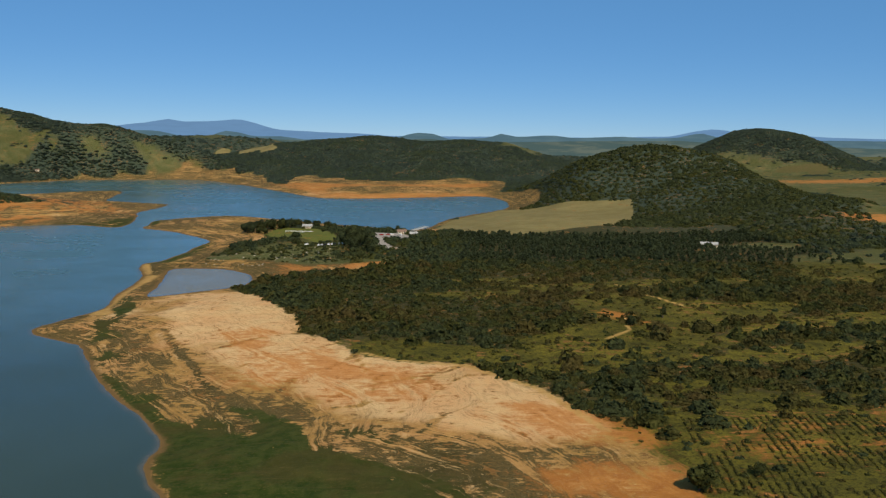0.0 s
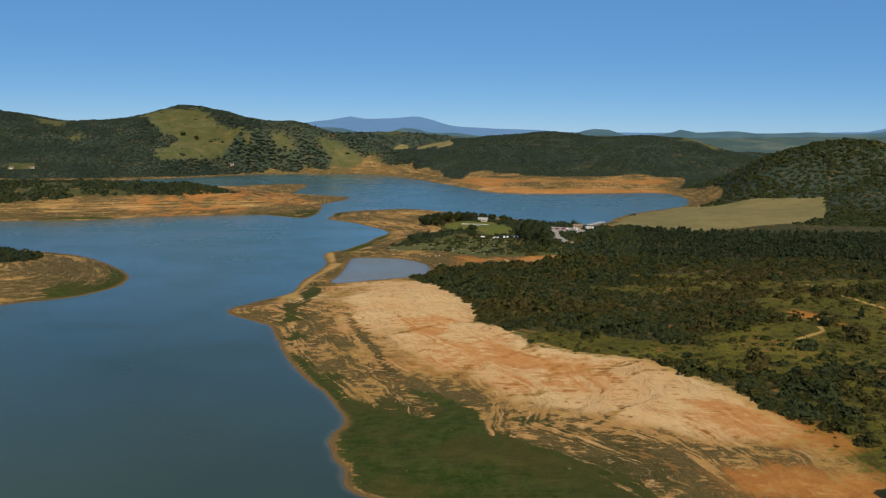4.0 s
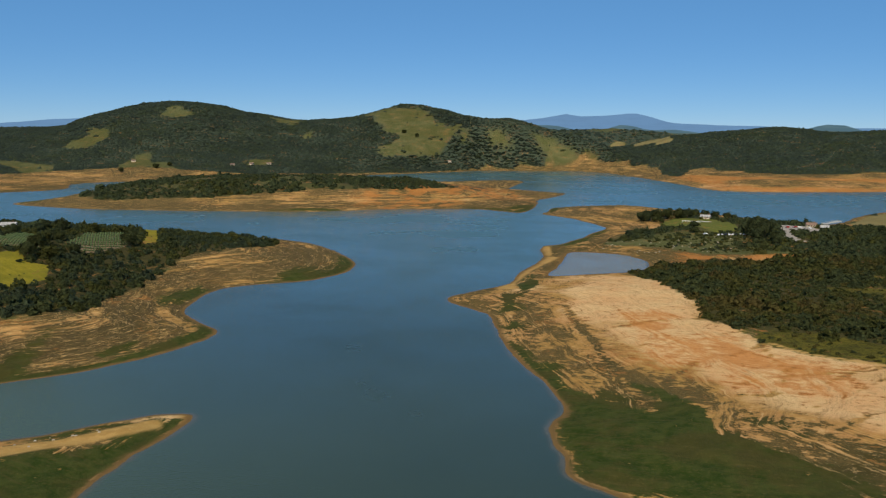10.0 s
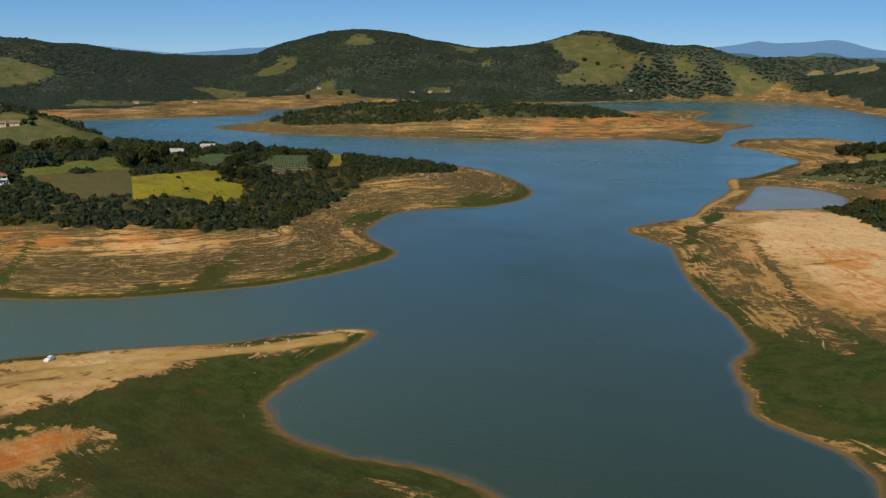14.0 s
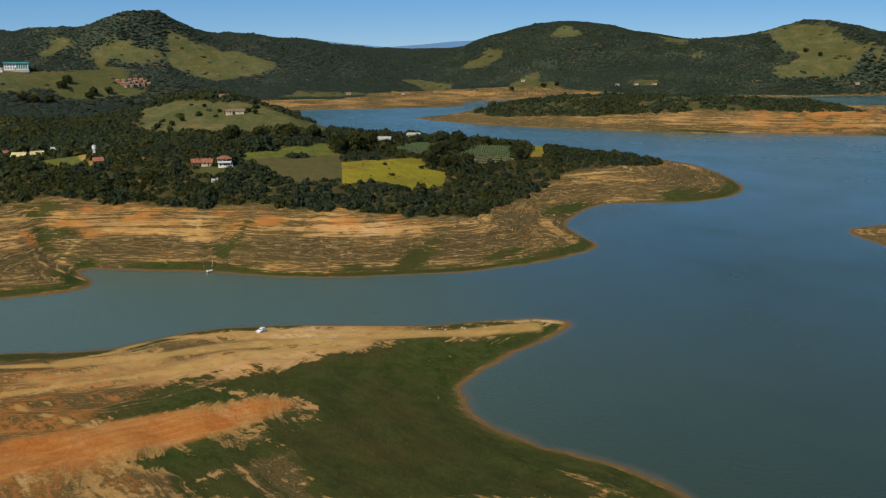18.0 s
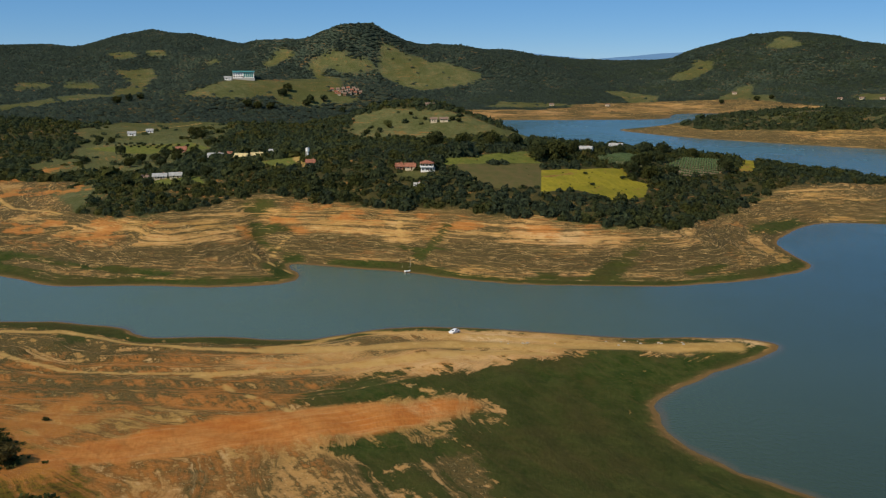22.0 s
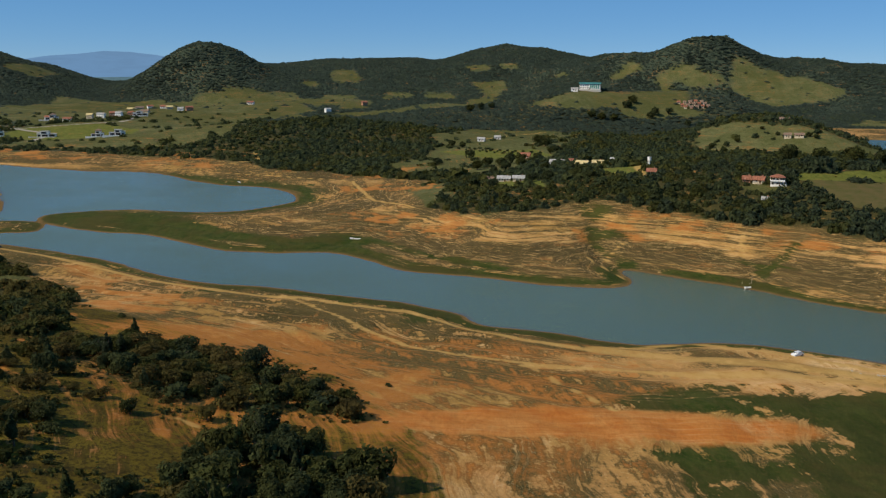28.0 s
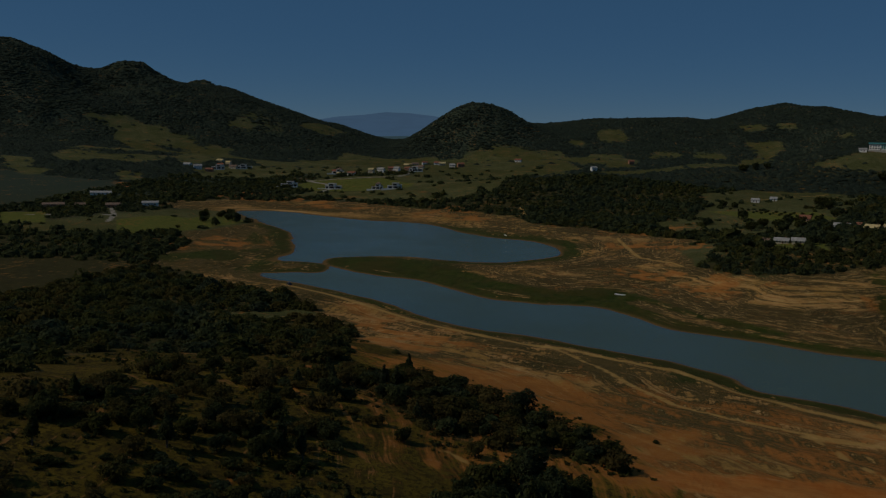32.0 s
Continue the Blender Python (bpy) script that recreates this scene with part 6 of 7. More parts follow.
# far hills: tones near 0 paint haze into the crowns
woodland("woodland", "forested hills beyond the northern shore", ((-1700, 1500, 1000, 2700), fronts), 6.2, 6.0, FAR, 0.05, 0.12, (0.34, 0.66), seed=11, stray=0.02, ragged=0.3, hazy_end=0.0)
woodland("woodland", "forested western hills with pasture between", ((-3200, -1100, -1900, 1400), fronts), 6.8, 6.6, FAR, 0.05, 0.12, (0.34, 0.66), seed=12, stray=0.02, ragged=0.3, hazy_end=0.0)
woodland("woodland", "forested ridges of the north-west", ((-2900, -1700, 1400, 2700), fronts), 7.6, 7.4, FAR, 0.05, 0.10, (0.34, 0.62), seed=13, stray=0.02, ragged=0.3, hazy_end=0.0)
woodland("woodland", "far woods on the plain and hills", ((-1700, 2000, 2700, 3700), fronts), 22, 12, FAR, 0.04, 0.12, (0.4, 0.6), seed=14, hazy_end=0.0)


def part(name, bm, mat, parent=None, label="", smooth_faces=False):
    """Link a bmesh as one mesh object under a thing or a part."""
    me = bpy.data.meshes.new(name)
    bm.normal_update()
    bm.to_mesh(me)
    bm.free()
    if smooth_faces:
        me.polygons.foreach_set("use_smooth", np.ones(len(me.polygons), bool))
    me.materials.append(mat)
    ob = new(name, me)
    ob.parent = parent
    if label:
        tagged(ob, label)
    return ob


def limb(bm, a, b, ra, rb, sides=6):
    """A tapered branch from a to b."""
    a, b = Vector(a), Vector(b)
    q = (b - a).to_track_quat("Z", "Y")
    rings = [[bm.verts.new(p + q @ Vector((r * math.cos(k * math.tau / sides), r * math.sin(k * math.tau / sides), 0))) for k in range(sides)] for p, r in ((a, ra), (b, rb))]
    for k in range(sides):
        bm.faces.new((rings[0][k], rings[0][(k + 1) % sides], rings[1][(k + 1) % sides], rings[1][k]))
    bm.faces.new(rings[1])


def tree_kind(name, label, category, leaves, leaf, tall, low, spread, taper, tone, seed, trunk_r=0.07):
    """One tree of unit crown radius, kept as a pattern for the copies: trunk with limbs, and crown."""
    r = random.Random(seed)
    root = tagged(new(name), label, category)
    bm = bmesh.new()
    fork = low + tall * 0.28
    limb(bm, (0, 0, -0.3), (0.03, 0.02, fork), trunk_r * 1.3, trunk_r * 0.8, 8)
    limb(bm, (0.03, 0.02, fork), (0.0, 0.05, low + tall * 0.8), trunk_r * 0.8, trunk_r * 0.25)
    for k in range(6):
        a = k * 1.05 + r.uniform(-0.3, 0.3)
        out = spread * r.uniform(0.45, 0.75)
        z0 = fork + tall * r.uniform(-0.08, 0.22)
        limb(bm, (0.02, 0.03, z0), (out * math.cos(a), out * math.sin(a), z0 + tall * r.uniform(0.12, 0.35)), trunk_r * 0.5, trunk_r * 0.12, 5)
    part("trunk", bm, BARK, root)
    co, tri = crown_points(leaves, leaf, tall, low, seed, spread, taper, 0.42)
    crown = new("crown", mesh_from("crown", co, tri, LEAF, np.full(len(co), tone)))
    crown.parent = root
    return root


KINDS = [tree_kind("tree", "dark green round-crowned tree on the grassy slope", "tree", 1100, 0.10, 1.75, -0.12, 1.0, 0.15, 0.31, 501),
         tree_kind("tree", "olive green broad tree with an open crown", "tree", 900, 0.105, 1.4, -0.1, 1.05, 0.0, 0.55, 502),
         tree_kind("tree", "tall dark narrow tree with drooping sprays", "tree", 800, 0.115, 2.6, -0.05, 0.72, 0.55, 0.3, 503),
         tree_kind("tree", "dry brownish half-bare tree", "tree", 620, 0.10, 1.4, -0.05, 1.0, 0.0, 0.9, 504),
         tree_kind("bush", "low dense green bush in dry grass", "bush", 420, 0.15, 1.2, -0.05, 1.0, 0.0, 0.3, 505),
         tree_kind("tree", "dense mid-green tree with lobed crown", "tree", 1000, 0.105, 1.6, -0.12, 1.0, 0.0, 0.37, 506)]
used_kind = set()


def plant(kind, x, y, radius, stretch=1.0, turn=None, group=""):
    """Set a tree of a kind on the ground. The first of a kind is the pattern itself."""
    turn = random.uniform(0, 360) if turn is None else turn
    ob = KINDS[kind]
    m = pose(x, y, height(x, y) - 0.1, random.uniform(-3, 3), random.uniform(-3, 3), turn)
    scale = (radius * random.uniform(0.92, 1.08), radius, radius * stretch)
    if kind in used_kind:
        ob = copy_thing(ob, m)
        ob.scale = scale
    else:
        used_kind.add(kind)
        ob.matrix_basis = m
        ob.scale = scale
    return tagged(ob, group=group)


# trees on the near hillside, one by one: the shrubby belt, the dark grove, and loners
random.seed(11)
for gx in np.arange(-282, -118, 5.6):
    for gy in np.arange(-98, 44, 5.6):
        x, y = gx + random.uniform(-2.4, 2.4), gy + random.uniform(-2.4, 2.4)
        if float(sample(wood, np.array([x]), np.array([y]))[0]) < 0.66 + random.uniform(-0.12, 0.12):
            continue
        grove = x > -204 and y > -30
        kind = random.choices((0, 1, 2, 3, 4, 5), (4, 0.6, 1.2, 0.3, 0.3, 3) if grove else (1.0, 3, 0.5, 3.2, 2, 1.6))[0]
        r = random.uniform(3.0, 5.0) if grove else random.uniform(2.2, 4.4)
        plant(kind, x, y, r * (0.7 if kind == 2 else 1), random.uniform(0.85, 1.2) if grove else random.uniform(0.7, 1.05), group="trees on the near hillside")
for x, y, r, k in ((-168, -56, 3.6, 0), (-172, -54, 3.0, 2), (-174, -50, 2.4, 2), (-200, -36, 2.3, 5), (-154, -36, 2.6, 2), (-157, -30, 3.0, 0), (-160, -29, 2.6, 5), (-205, -45, 1.6, 3), (-207, -43, 1.8, 3),
                   (-209, -49, 1.5, 3), (-213, -66, 2.2, 1), (-216, -76, 2.6, 3), (-154, -49, 2.0, 4), (-150, -53, 2.4, 1), (-157, -46, 1.8, 4), (-198, -50, 1.4, 4), (-182, 9, 2.8, 1), (-202, -21, 2.6, 3),
                   (-162, -71, 2.6, 2), (-166, -78, 3.0, 0), (-169, -70, 2.8, 5), (-167, -64, 2.2, 0), (-190, -96, 3.2, 1), (-210, -96, 3.4, 1), (-214, -90, 3.0, 3), (-241, -87, 3.0, 1), (-219, -73, 2.4, 3),
                   (-161, -83, 2.6, 5), (-179, -94, 3.0, 3), (-156, -54, 1.8, 3), (-150, -66, 2.6, 4), (-145, -71, 2.6, 1), (-156, -74, 2.4, 3), (-178, -50, 1.6, 3), (-192, -74, 1.8, 3), (-225, -84, 2.6, 5),
                   (-232, -92, 3.0, 0), (-250, -92, 3.0, 1), (-202, -84, 2.2, 3), (-186, -82, 2.0, 4), (-174, -86, 2.4, 1), (-188, -66, 1.3, 4), (-140, -60, 2.8, 1), (-142, -48, 2.4, 5), (-136, -40, 2.6, 0)):
    plant(k, x, y, r, 1.0, group="trees on the near hillside")
for _ in range(190):
    x, y = random.uniform(-245, -132), random.uniform(-104, -38)
    if float(sample(wood, np.array([x]), np.array([y]))[0]) < 0.6 and fbm(np.array([x]), np.array([y]), 16, 2, 161)[0] > 0.47:
        plant(random.choice((4, 3, 4, 4, 1)), x, y, random.uniform(1.0, 2.6), random.uniform(0.7, 1.0), group="trees on the near hillside")
# the upper slope is half wooded with tall dark trees and brown shrubs
for _ in range(110):
    x, y = random.uniform(-250, -132), random.uniform(-100, -44)
    if y > -50 - 0.45 * (x + 175) - 18 * (x < -190) or fbm(np.array([x]), np.array([y]), 18, 3, 163)[0] < 0.45:
        continue
    kind = random.choices((0, 1, 2, 3, 5), (1.6, 1.2, 1.8, 4, 1.2))[0]
    plant(kind, x, y, random.uniform(1.9, 3.6) * (0.75 if kind == 2 else 1), random.uniform(0.85, 1.2), group="trees on the near hillside")
# single trees that stand out elsewhere
for x, y, r, k in ((75, 248, 5.6, 5), (95, 256, 2.6, 0), (-40, 416, 2.0, 4), (70, 372, 2.6, 4), (30, 396, 2.4, 4), (-486, 336, 7.5, 0), (-488, 350, 9.0, 5), (-497, 342, 8.5, 0), (-500, 362, 6.0, 0), (-459, 388, 6.0, 0), (-455, 400, 6.0, 5), (-473, 486, 7.0, 0), (-470, 404, 7.0, 0), (-480, 418, 6.5, 5), (-530, 408, 5.0, 0), (-545, 430, 5.0, 5), (-545, 452, 5.0, 0),
                   (-474, 362, 1.6, 4), (-448, 372, 2.0, 4), (-452, 346, 1.6, 4), (-430, 334, 1.7, 4), (-132, 813, 4.6, 4),
                   (-216, 985, 7.5, 5), (-207, 980, 8.0, 0), (-198, 990, 7.5, 5), (-189, 997, 7.5, 0), (-180, 1006, 7.0, 5), (-171, 1012, 7.0, 0), (-203, 1000, 8.0, 0), (-192, 1010, 8.0, 5), (-180, 1020, 7.0, 0), (-164, 1022, 6.5, 5), (-152, 1016, 6.0, 0), (-212, 996, 6.5, 0), (-199, 972, 5.0, 5), (-190, 962, 4.5, 0), (-142, 1020, 6.0, 5), (-130, 1022, 5.6, 0), (-122, 1010, 5.0, 5), (-136, 838, 5.5, 4), (-118, 900, 3.0, 4), (-890, 150, 6.0, 0), (-880, 228, 5.0, 5),
                   (98, 452, 3.4, 0), (118, 470, 3.0, 2), (150, 520, 3.2, 2), (-1240, 470, 8.0, 0), (-1245, 492, 7.0, 5), (-1205, 505, 6.0, 0), (-1265, 440, 7.0, 0), (-240, 20, 1.0, 4)):
    plant(k, x, y, r, 1.0)
for x, y, r, k in ((-79, 790, 8.5, 0), (-71, 786, 8.0, 0), (-87, 796, 6.5, 5), (-63, 770, 5.0, 0), (-76, 778, 5.5, 5), (-60, 764, 4.0, 0)):
    plant(k, x, y, r, 1.35)
for x, y, r in ((-862, -338, 5.0), (-850, -346, 4.4), (-876, -345, 5.0), (-842, -332, 3.6), (-890, -352, 5.0), (-868, -352, 4.6), (-790, -338, 4.4), (-800, -332, 3.4), (-720, -330, 2.4)):
    plant(random.choice((0, 5)), x, y, r, 0.9)
for x, y, r in ((-484, 500, 5.5), (-559, 506, 6.0), (-566, 498, 5.0), (-500, 372, 7.0), (-520, 386, 5.0), (-548, 476, 4.5), (-500, 440, 3.6), (-496, 446, 4.4), (-540, 520, 5.0), (-462, 428, 4.6)):
    plant(random.choice((0, 5, 0)), x, y, r, 1.1)
# field trees on the pastures
random.seed(15)
for x, y, r in ((-1282, 452, 8), (-1265, 437, 7), (-1230, 461, 7), (-971, 239, 8), (-949, 240, 7), (-1225, 374, 8), (-1218, 388, 8), (-1216, 403, 7), (-983, 146, 5), (-976, 156, 4.5), (-847, 112, 5), (-1282, 230, 7), (-1260, 212, 7), (-1291, 247, 6), (-562, 304, 8), (-559, 321, 7), (-552, 341, 8), (-565, 368, 7), (-1054, 2068, 7), (-1018, 2065, 7), (-1357, 1400, 7), (-1329, 1468, 8), (-1321, 1499, 7), (-761, -314, 5), (-824, -328, 5), (-804, -344, 7), (-813, -315, 6)):
    plant(random.choice((0, 5, 0)), x, y, r, 0.95, group="field trees")
# dark trees round the headland farms and on the round hill
for x, y, r in ((-768, 136, 6), (-802, 152, 6), (-718, 140, 5), (-804, 172, 7), (-817, 185, 6), (-826, 202, 5), (-736, 186, 5), (-683, 172, 5), (-740, 154, 6), (-897, 238, 5), (-898, 255, 5), (-652, 184, 5), (-604, 175, 5), (-582, 177, 5),
                (-604, 155, 5), (-659, 112, 5), (-635, 109, 5), (-607, 145, 5), (-602, 117, 5), (-782, 160, 6), (-760, 172, 6), (-983, 242, 6), (-966, 247, 6), (-907, 406, 4), (-904, 421, 4), (-911, 435, 4), (-880, 407, 4), (-928, 471, 3),
                (-904, 476, 3), (-894, 478, 3), (-884, 500, 4), (-876, 502, 4)):
    plant(random.choice((0, 5)), x, y, r, 0.9, group="field trees")
# young orchard rows beside the field hut
random.seed(5)
for i in range(9):
    for j in range(3):
        plant(4, -965 + 9.5 * i + random.uniform(-1, 1), 150 + 11 * j + 6.0 * i + random.uniform(-1, 1), random.uniform(1.3, 2.0), 1.2, group="orchard rows")

# ---- buildings ----
def box(bm, x0, x1, y0, y1, z0, z1):
    v = [bm.verts.new((x, y, z)) for z in (z0, z1) for x, y in ((x0, y0), (x1, y0), (x1, y1), (x0, y1))]
    for f in ((3, 2, 1, 0), (4, 5, 6, 7), (0, 1, 5, 4), (1, 2, 6, 5), (2, 3, 7, 6), (3, 0, 4, 7)):
        bm.faces.new([v[i] for i in f])


def boxed(name, dims, mat, parent, label=""):
    bm = bmesh.new()
    box(bm, *dims)
    return part(name, bm, mat, parent, label)


def gable_roof(bm, w, d, z, rise, over, thick=0.25):
    """Two slopes with thickness, the ridge along x."""
    x0, x1, y = -w / 2 - over, w / 2 + over, d / 2 + over
    drop = rise * over / (d / 2)
    outer_line = [(-y, z - drop), (0, z + rise), (y, z - drop)]
    top = [[bm.verts.new((x, a, b + thick)) for a, b in outer_line] for x in (x0, x1)]
    low = [[bm.verts.new((x, a, b)) for a, b in outer_line] for x in (x0, x1)]
    for k in (0, 1):
        bm.faces.new((top[0][k], top[1][k], top[1][k + 1], top[0][k + 1]))
        bm.faces.new((low[0][k + 1], low[1][k + 1], low[1][k], low[0][k]))
        for side in (0, 1):
            bm.faces.new((low[side][k], low[side][k + 1], top[side][k + 1], top[side][k]))
    for k in (0, 2):
        bm.faces.new((low[0][k], top[0][k], top[1][k], low[1][k]))


def gable_walls(bm, w, d, h, rise):
    """Walls with pointed gable ends; sunk into the slope."""
    base = [bm.verts.new((x, y, -1.6)) for x, y in ((-w / 2, -d / 2), (w / 2, -d / 2), (w / 2, d / 2), (-w / 2, d / 2))]
    top = [bm.verts.new((v.co.x, v.co.y, h)) for v in base]
    peak = [bm.verts.new((-w / 2, 0, h + rise)), bm.verts.new((w / 2, 0, h + rise))]
    bm.faces.new((base[0], base[1], top[1], top[0]))
    bm.faces.new((base[2], base[3], top[3], top[2]))
    bm.faces.new((base[1], base[2], top[2], peak[1], top[1]))
    bm.faces.new((base[3], base[0], top[0], peak[0], top[3]))


def window(parent, x, y, z, w, h, face):
    """A window with a proud frame, a sill and a pane; face: the side of the house, -1 front, 1 back."""
    f = part_box("window", (x - w / 2 - 0.09, x + w / 2 + 0.09, y - 0.05, y + 0.05, z - 0.09, z + h + 0.09), WHITE, parent)
    part_box("pane", (x - w / 2, x + w / 2, y + face * 0.045 - 0.02, y + face * 0.045 + 0.02, z, z + h), GLASS, f)
    part_box("sill", (x - w / 2 - 0.15, x + w / 2 + 0.15, y + face * 0.06 - 0.07, y + face * 0.06 + 0.07, z - 0.17, z - 0.10), CONCRETE, f)


BOX_MESHES = {}


def part_box(name, d, mat, parent):
    """A small box part; boxes of one size share their mesh."""
    size = tuple(round(d[i + 1] - d[i], 3) for i in (0, 2, 4))
    key = (name, size, mat.name)
    if key not in BOX_MESHES:
        bm = bmesh.new()
        box(bm, -size[0] / 2, size[0] / 2, -size[1] / 2, size[1] / 2, -size[2] / 2, size[2] / 2)
        me = bpy.data.meshes.new(name)
        bm.to_mesh(me)
        bm.free()
        me.materials.append(mat)
        BOX_MESHES[key] = me
    ob = new(name, BOX_MESHES[key])
    ob.parent = parent
    here = Vector(((d[0] + d[1]) / 2, (d[2] + d[3]) / 2, (d[4] + d[5]) / 2))
    ob.matrix_basis = Matrix.Translation(here - (parent.matrix_basis.translation if parent.type == "MESH" and parent.name.startswith("window") else Vector()))
    return ob


def house(x, y, w, d, h, turn, wall, roof, label, rise=1.6, name="house", category="house", windows=3, group="", lift=0.0, porch=False):
    root = tagged(new(name), label, category, group)
    root.matrix_basis = pose(x, y, height(x, y) + lift, 0, 0, turn)
    bm = bmesh.new()
    gable_walls(bm, w, d, h, rise)
    part("wall", bm, wall, root)
    bm = bmesh.new()
    gable_roof(bm, w, d, h, rise, 0.6)
    part("roof", bm, roof, root)
    step_x = w / (windows + 1)
    for k in range(windows):
        for face in (-1, 1):
            px = -w / 2 + step_x * (k + 1)
            if face == -1 and k == windows // 2:
                part_box("door", (px - 0.5, px + 0.5, -d / 2 - 0.06, -d / 2 + 0.04, -0.1, 2.1), DOOR, root)
            else:
                window(root, px, face * d / 2, 1.0, min(1.5, step_x * 0.5), 1.2, face)
    part_box("chimney", (w * 0.25, w * 0.25 + 0.7, d * 0.1, d * 0.1 + 0.7, h + rise * 0.4, h + rise + 0.8), BRICK, root)
    if porch:
        part_box("porch_roof", (-w / 2, w / 2, -d / 2 - 3.0, -d / 2 - 0.6, h - 0.35, h - 0.15), roof, root)
        for k in range(4):
            px = -w / 2 + 0.3 + k * (w - 0.6) / 3
            part_box("post", (px - 0.1, px + 0.1, -d / 2 - 2.9, -d / 2 - 2.7, -0.6, h - 0.35), WHITE, root)
    return root


def villa(x, y, w, d, turn, label, group="", shape=0):
    """A modern house of white blocks of uneven height, with dark glazed bays, a deck and a pitched or flat roof."""
    root = tagged(new("villa"), label, "house", group)
    root.matrix_basis = pose(x, y, height(x, y), 0, 0, turn)
    flip = -1 if shape % 2 else 1
    blocks = [("wing", -0.5, -0.08, -0.42, 0.30, 3.3), ("main_block", -0.14, 0.30, -0.5, 0.5, 6.6), ("side_block", 0.26, 0.5, -0.30, 0.44, 4.6)]
    for name, x0, x1, y0, y1, top in blocks:
        lo, hi = sorted((flip * x0 * w, flip * x1 * w))
        wall = boxed(name, (lo, hi, y0 * d, y1 * d, -2.0, top), WHITE, root)
        boxed("roof_slab", (lo - 0.5, hi + 0.5, y0 * d - 0.7, y1 * d + 0.5, top, top + 0.3), FIBRE if shape != 2 else BROWN_TILE, wall)
        part_box("glazing", (lo + 0.16 * (hi - lo), hi - 0.16 * (hi - lo), y0 * d - 0.06, y0 * d + 0.04, 0.3, min(top - 0.5, 2.7)), GLASS, root)
        if top > 6:
            part_box("glazing", (lo + 0.10 * (hi - lo), hi - 0.30 * (hi - lo), y0 * d - 0.06, y0 * d + 0.04, 3.9, 6.0), GLASS, root)
            part_box("balcony", (lo, hi, y0 * d - 1.6, y0 * d - 0.02, 3.2, 3.5), CONCRETE, root)
    part_box("deck", (-0.62 * w, 0.2 * w, -0.5 * d - 5.0, -0.5 * d - 0.02, -2.0, -0.05), CONCRETE, root)
    part_box("garden_wall", (-0.9 * w, 0.5 * w, -0.5 * d - 7.0, -0.5 * d - 6.7, -2.5, 0.7), WHITE, root)
    if shape == 2:
        bm = bmesh.new()
        hip_roof(bm, w * 0.44, d, 6.95, 2.0, 0.8)
        roof = part("hip_roof", bm, BROWN_TILE, root)
        roof.location = (flip * 0.08 * w, 0, 0)
    return root


def water_tower(x, y):
    root = tagged(new("water_tower"), "tall white cylindrical water tower among the trees", "water tower")
    root.matrix_basis = pose(x, y, height(x, y))
    for name, r0, r1, z0, z1, mat in (("column", 0.75, 0.75, -1.0, 3.8, WHITE), ("tank", 1.3, 1.3, 3.8, 6.2, WHITE), ("lid", 1.35, 0.4, 6.2, 6.6, FIBRE)):
        bm = bmesh.new()
        limb(bm, (0, 0, z0), (0, 0, z1), r0, r1, 24)
        part(name, bm, mat, root)
    for z in (3.7, 6.1):
        bm = bmesh.new()
        limb(bm, (0, 0, z), (0, 0, z + 0.16), 1.38, 1.38, 24)
        part("band", bm, CONCRETE, root)
    part_box("ladder", (-0.2, 0.2, -1.44, -1.34, 0, 6.2), CONCRETE, root)


def hilltop_hall(x, y, turn):
    root = tagged(new("hall"), "large white and teal hall on top of a grassy hill", "building")
    root.matrix_basis = pose(x, y, height(x, y) + 0.8, 0, 0, turn)
    w, d, h = 30, 16, 8.0
    bm = bmesh.new()
    gable_walls(bm, w, d, h, 1.4)
    part("wall", bm, WHITE, root)
    bm = bmesh.new()
    gable_roof(bm, w, d, h, 1.4, 1.2, 0.5)
    part("roof", bm, TEAL, root)
    for k in range(5):
        px = 1.5 + k * 2.8
        part_box("teal_panel", (px - 1.1, px + 1.1, -d / 2 - 0.08, -d / 2 + 0.05, 0.8, 7.2), TEAL, root)
    for k in range(4):
        px = -13 + k * 3.4
        window(root, px, -d / 2, 1.2, 2.0, 1.6, -1)
        window(root, px, -d / 2, 4.6, 2.0, 1.6, -1)
    part_box("door", (-1.2, 0.2, -d / 2 - 0.06, -d / 2 + 0.04, -0.2, 2.4), DOOR, root)
    part_box("plinth", (-w / 2 - 1, w / 2 + 1, -d / 2 - 3, d / 2 + 1, -4.0, -0.1), CONCRETE, root)


def hip_roof(bm, w, d, z, rise, over, thick=0.2):
    """Four slopes that meet in a short ridge along x."""
    x, y, r = w / 2 + over, d / 2 + over, max(w - d, 0.6) / 2
    for lift in (0.0, thick):
        e = [bm.verts.new(p) for p in ((-x, -y, z + lift), (x, -y, z + lift), (x, y, z + lift), (-x, y, z + lift))]
        p = [bm.verts.new((-r, 0, z + rise + lift)), bm.verts.new((r, 0, z + rise + lift))]
        faces = ((e[0], e[1], p[1], p[0]), (e[2], e[3], p[0], p[1]), (e[1], e[2], p[1]), (e[3], e[0], p[0]))
        for f in faces:
            bm.faces.new(f if lift else f[::-1])
        rim = e if not lift else [(a, b) for a, b in zip(rim, e)]
    for k in range(4):
        (a, b), (c, d2) = rim[k], rim[(k + 1) % 4]
        bm.faces.new((a, c, d2, b))


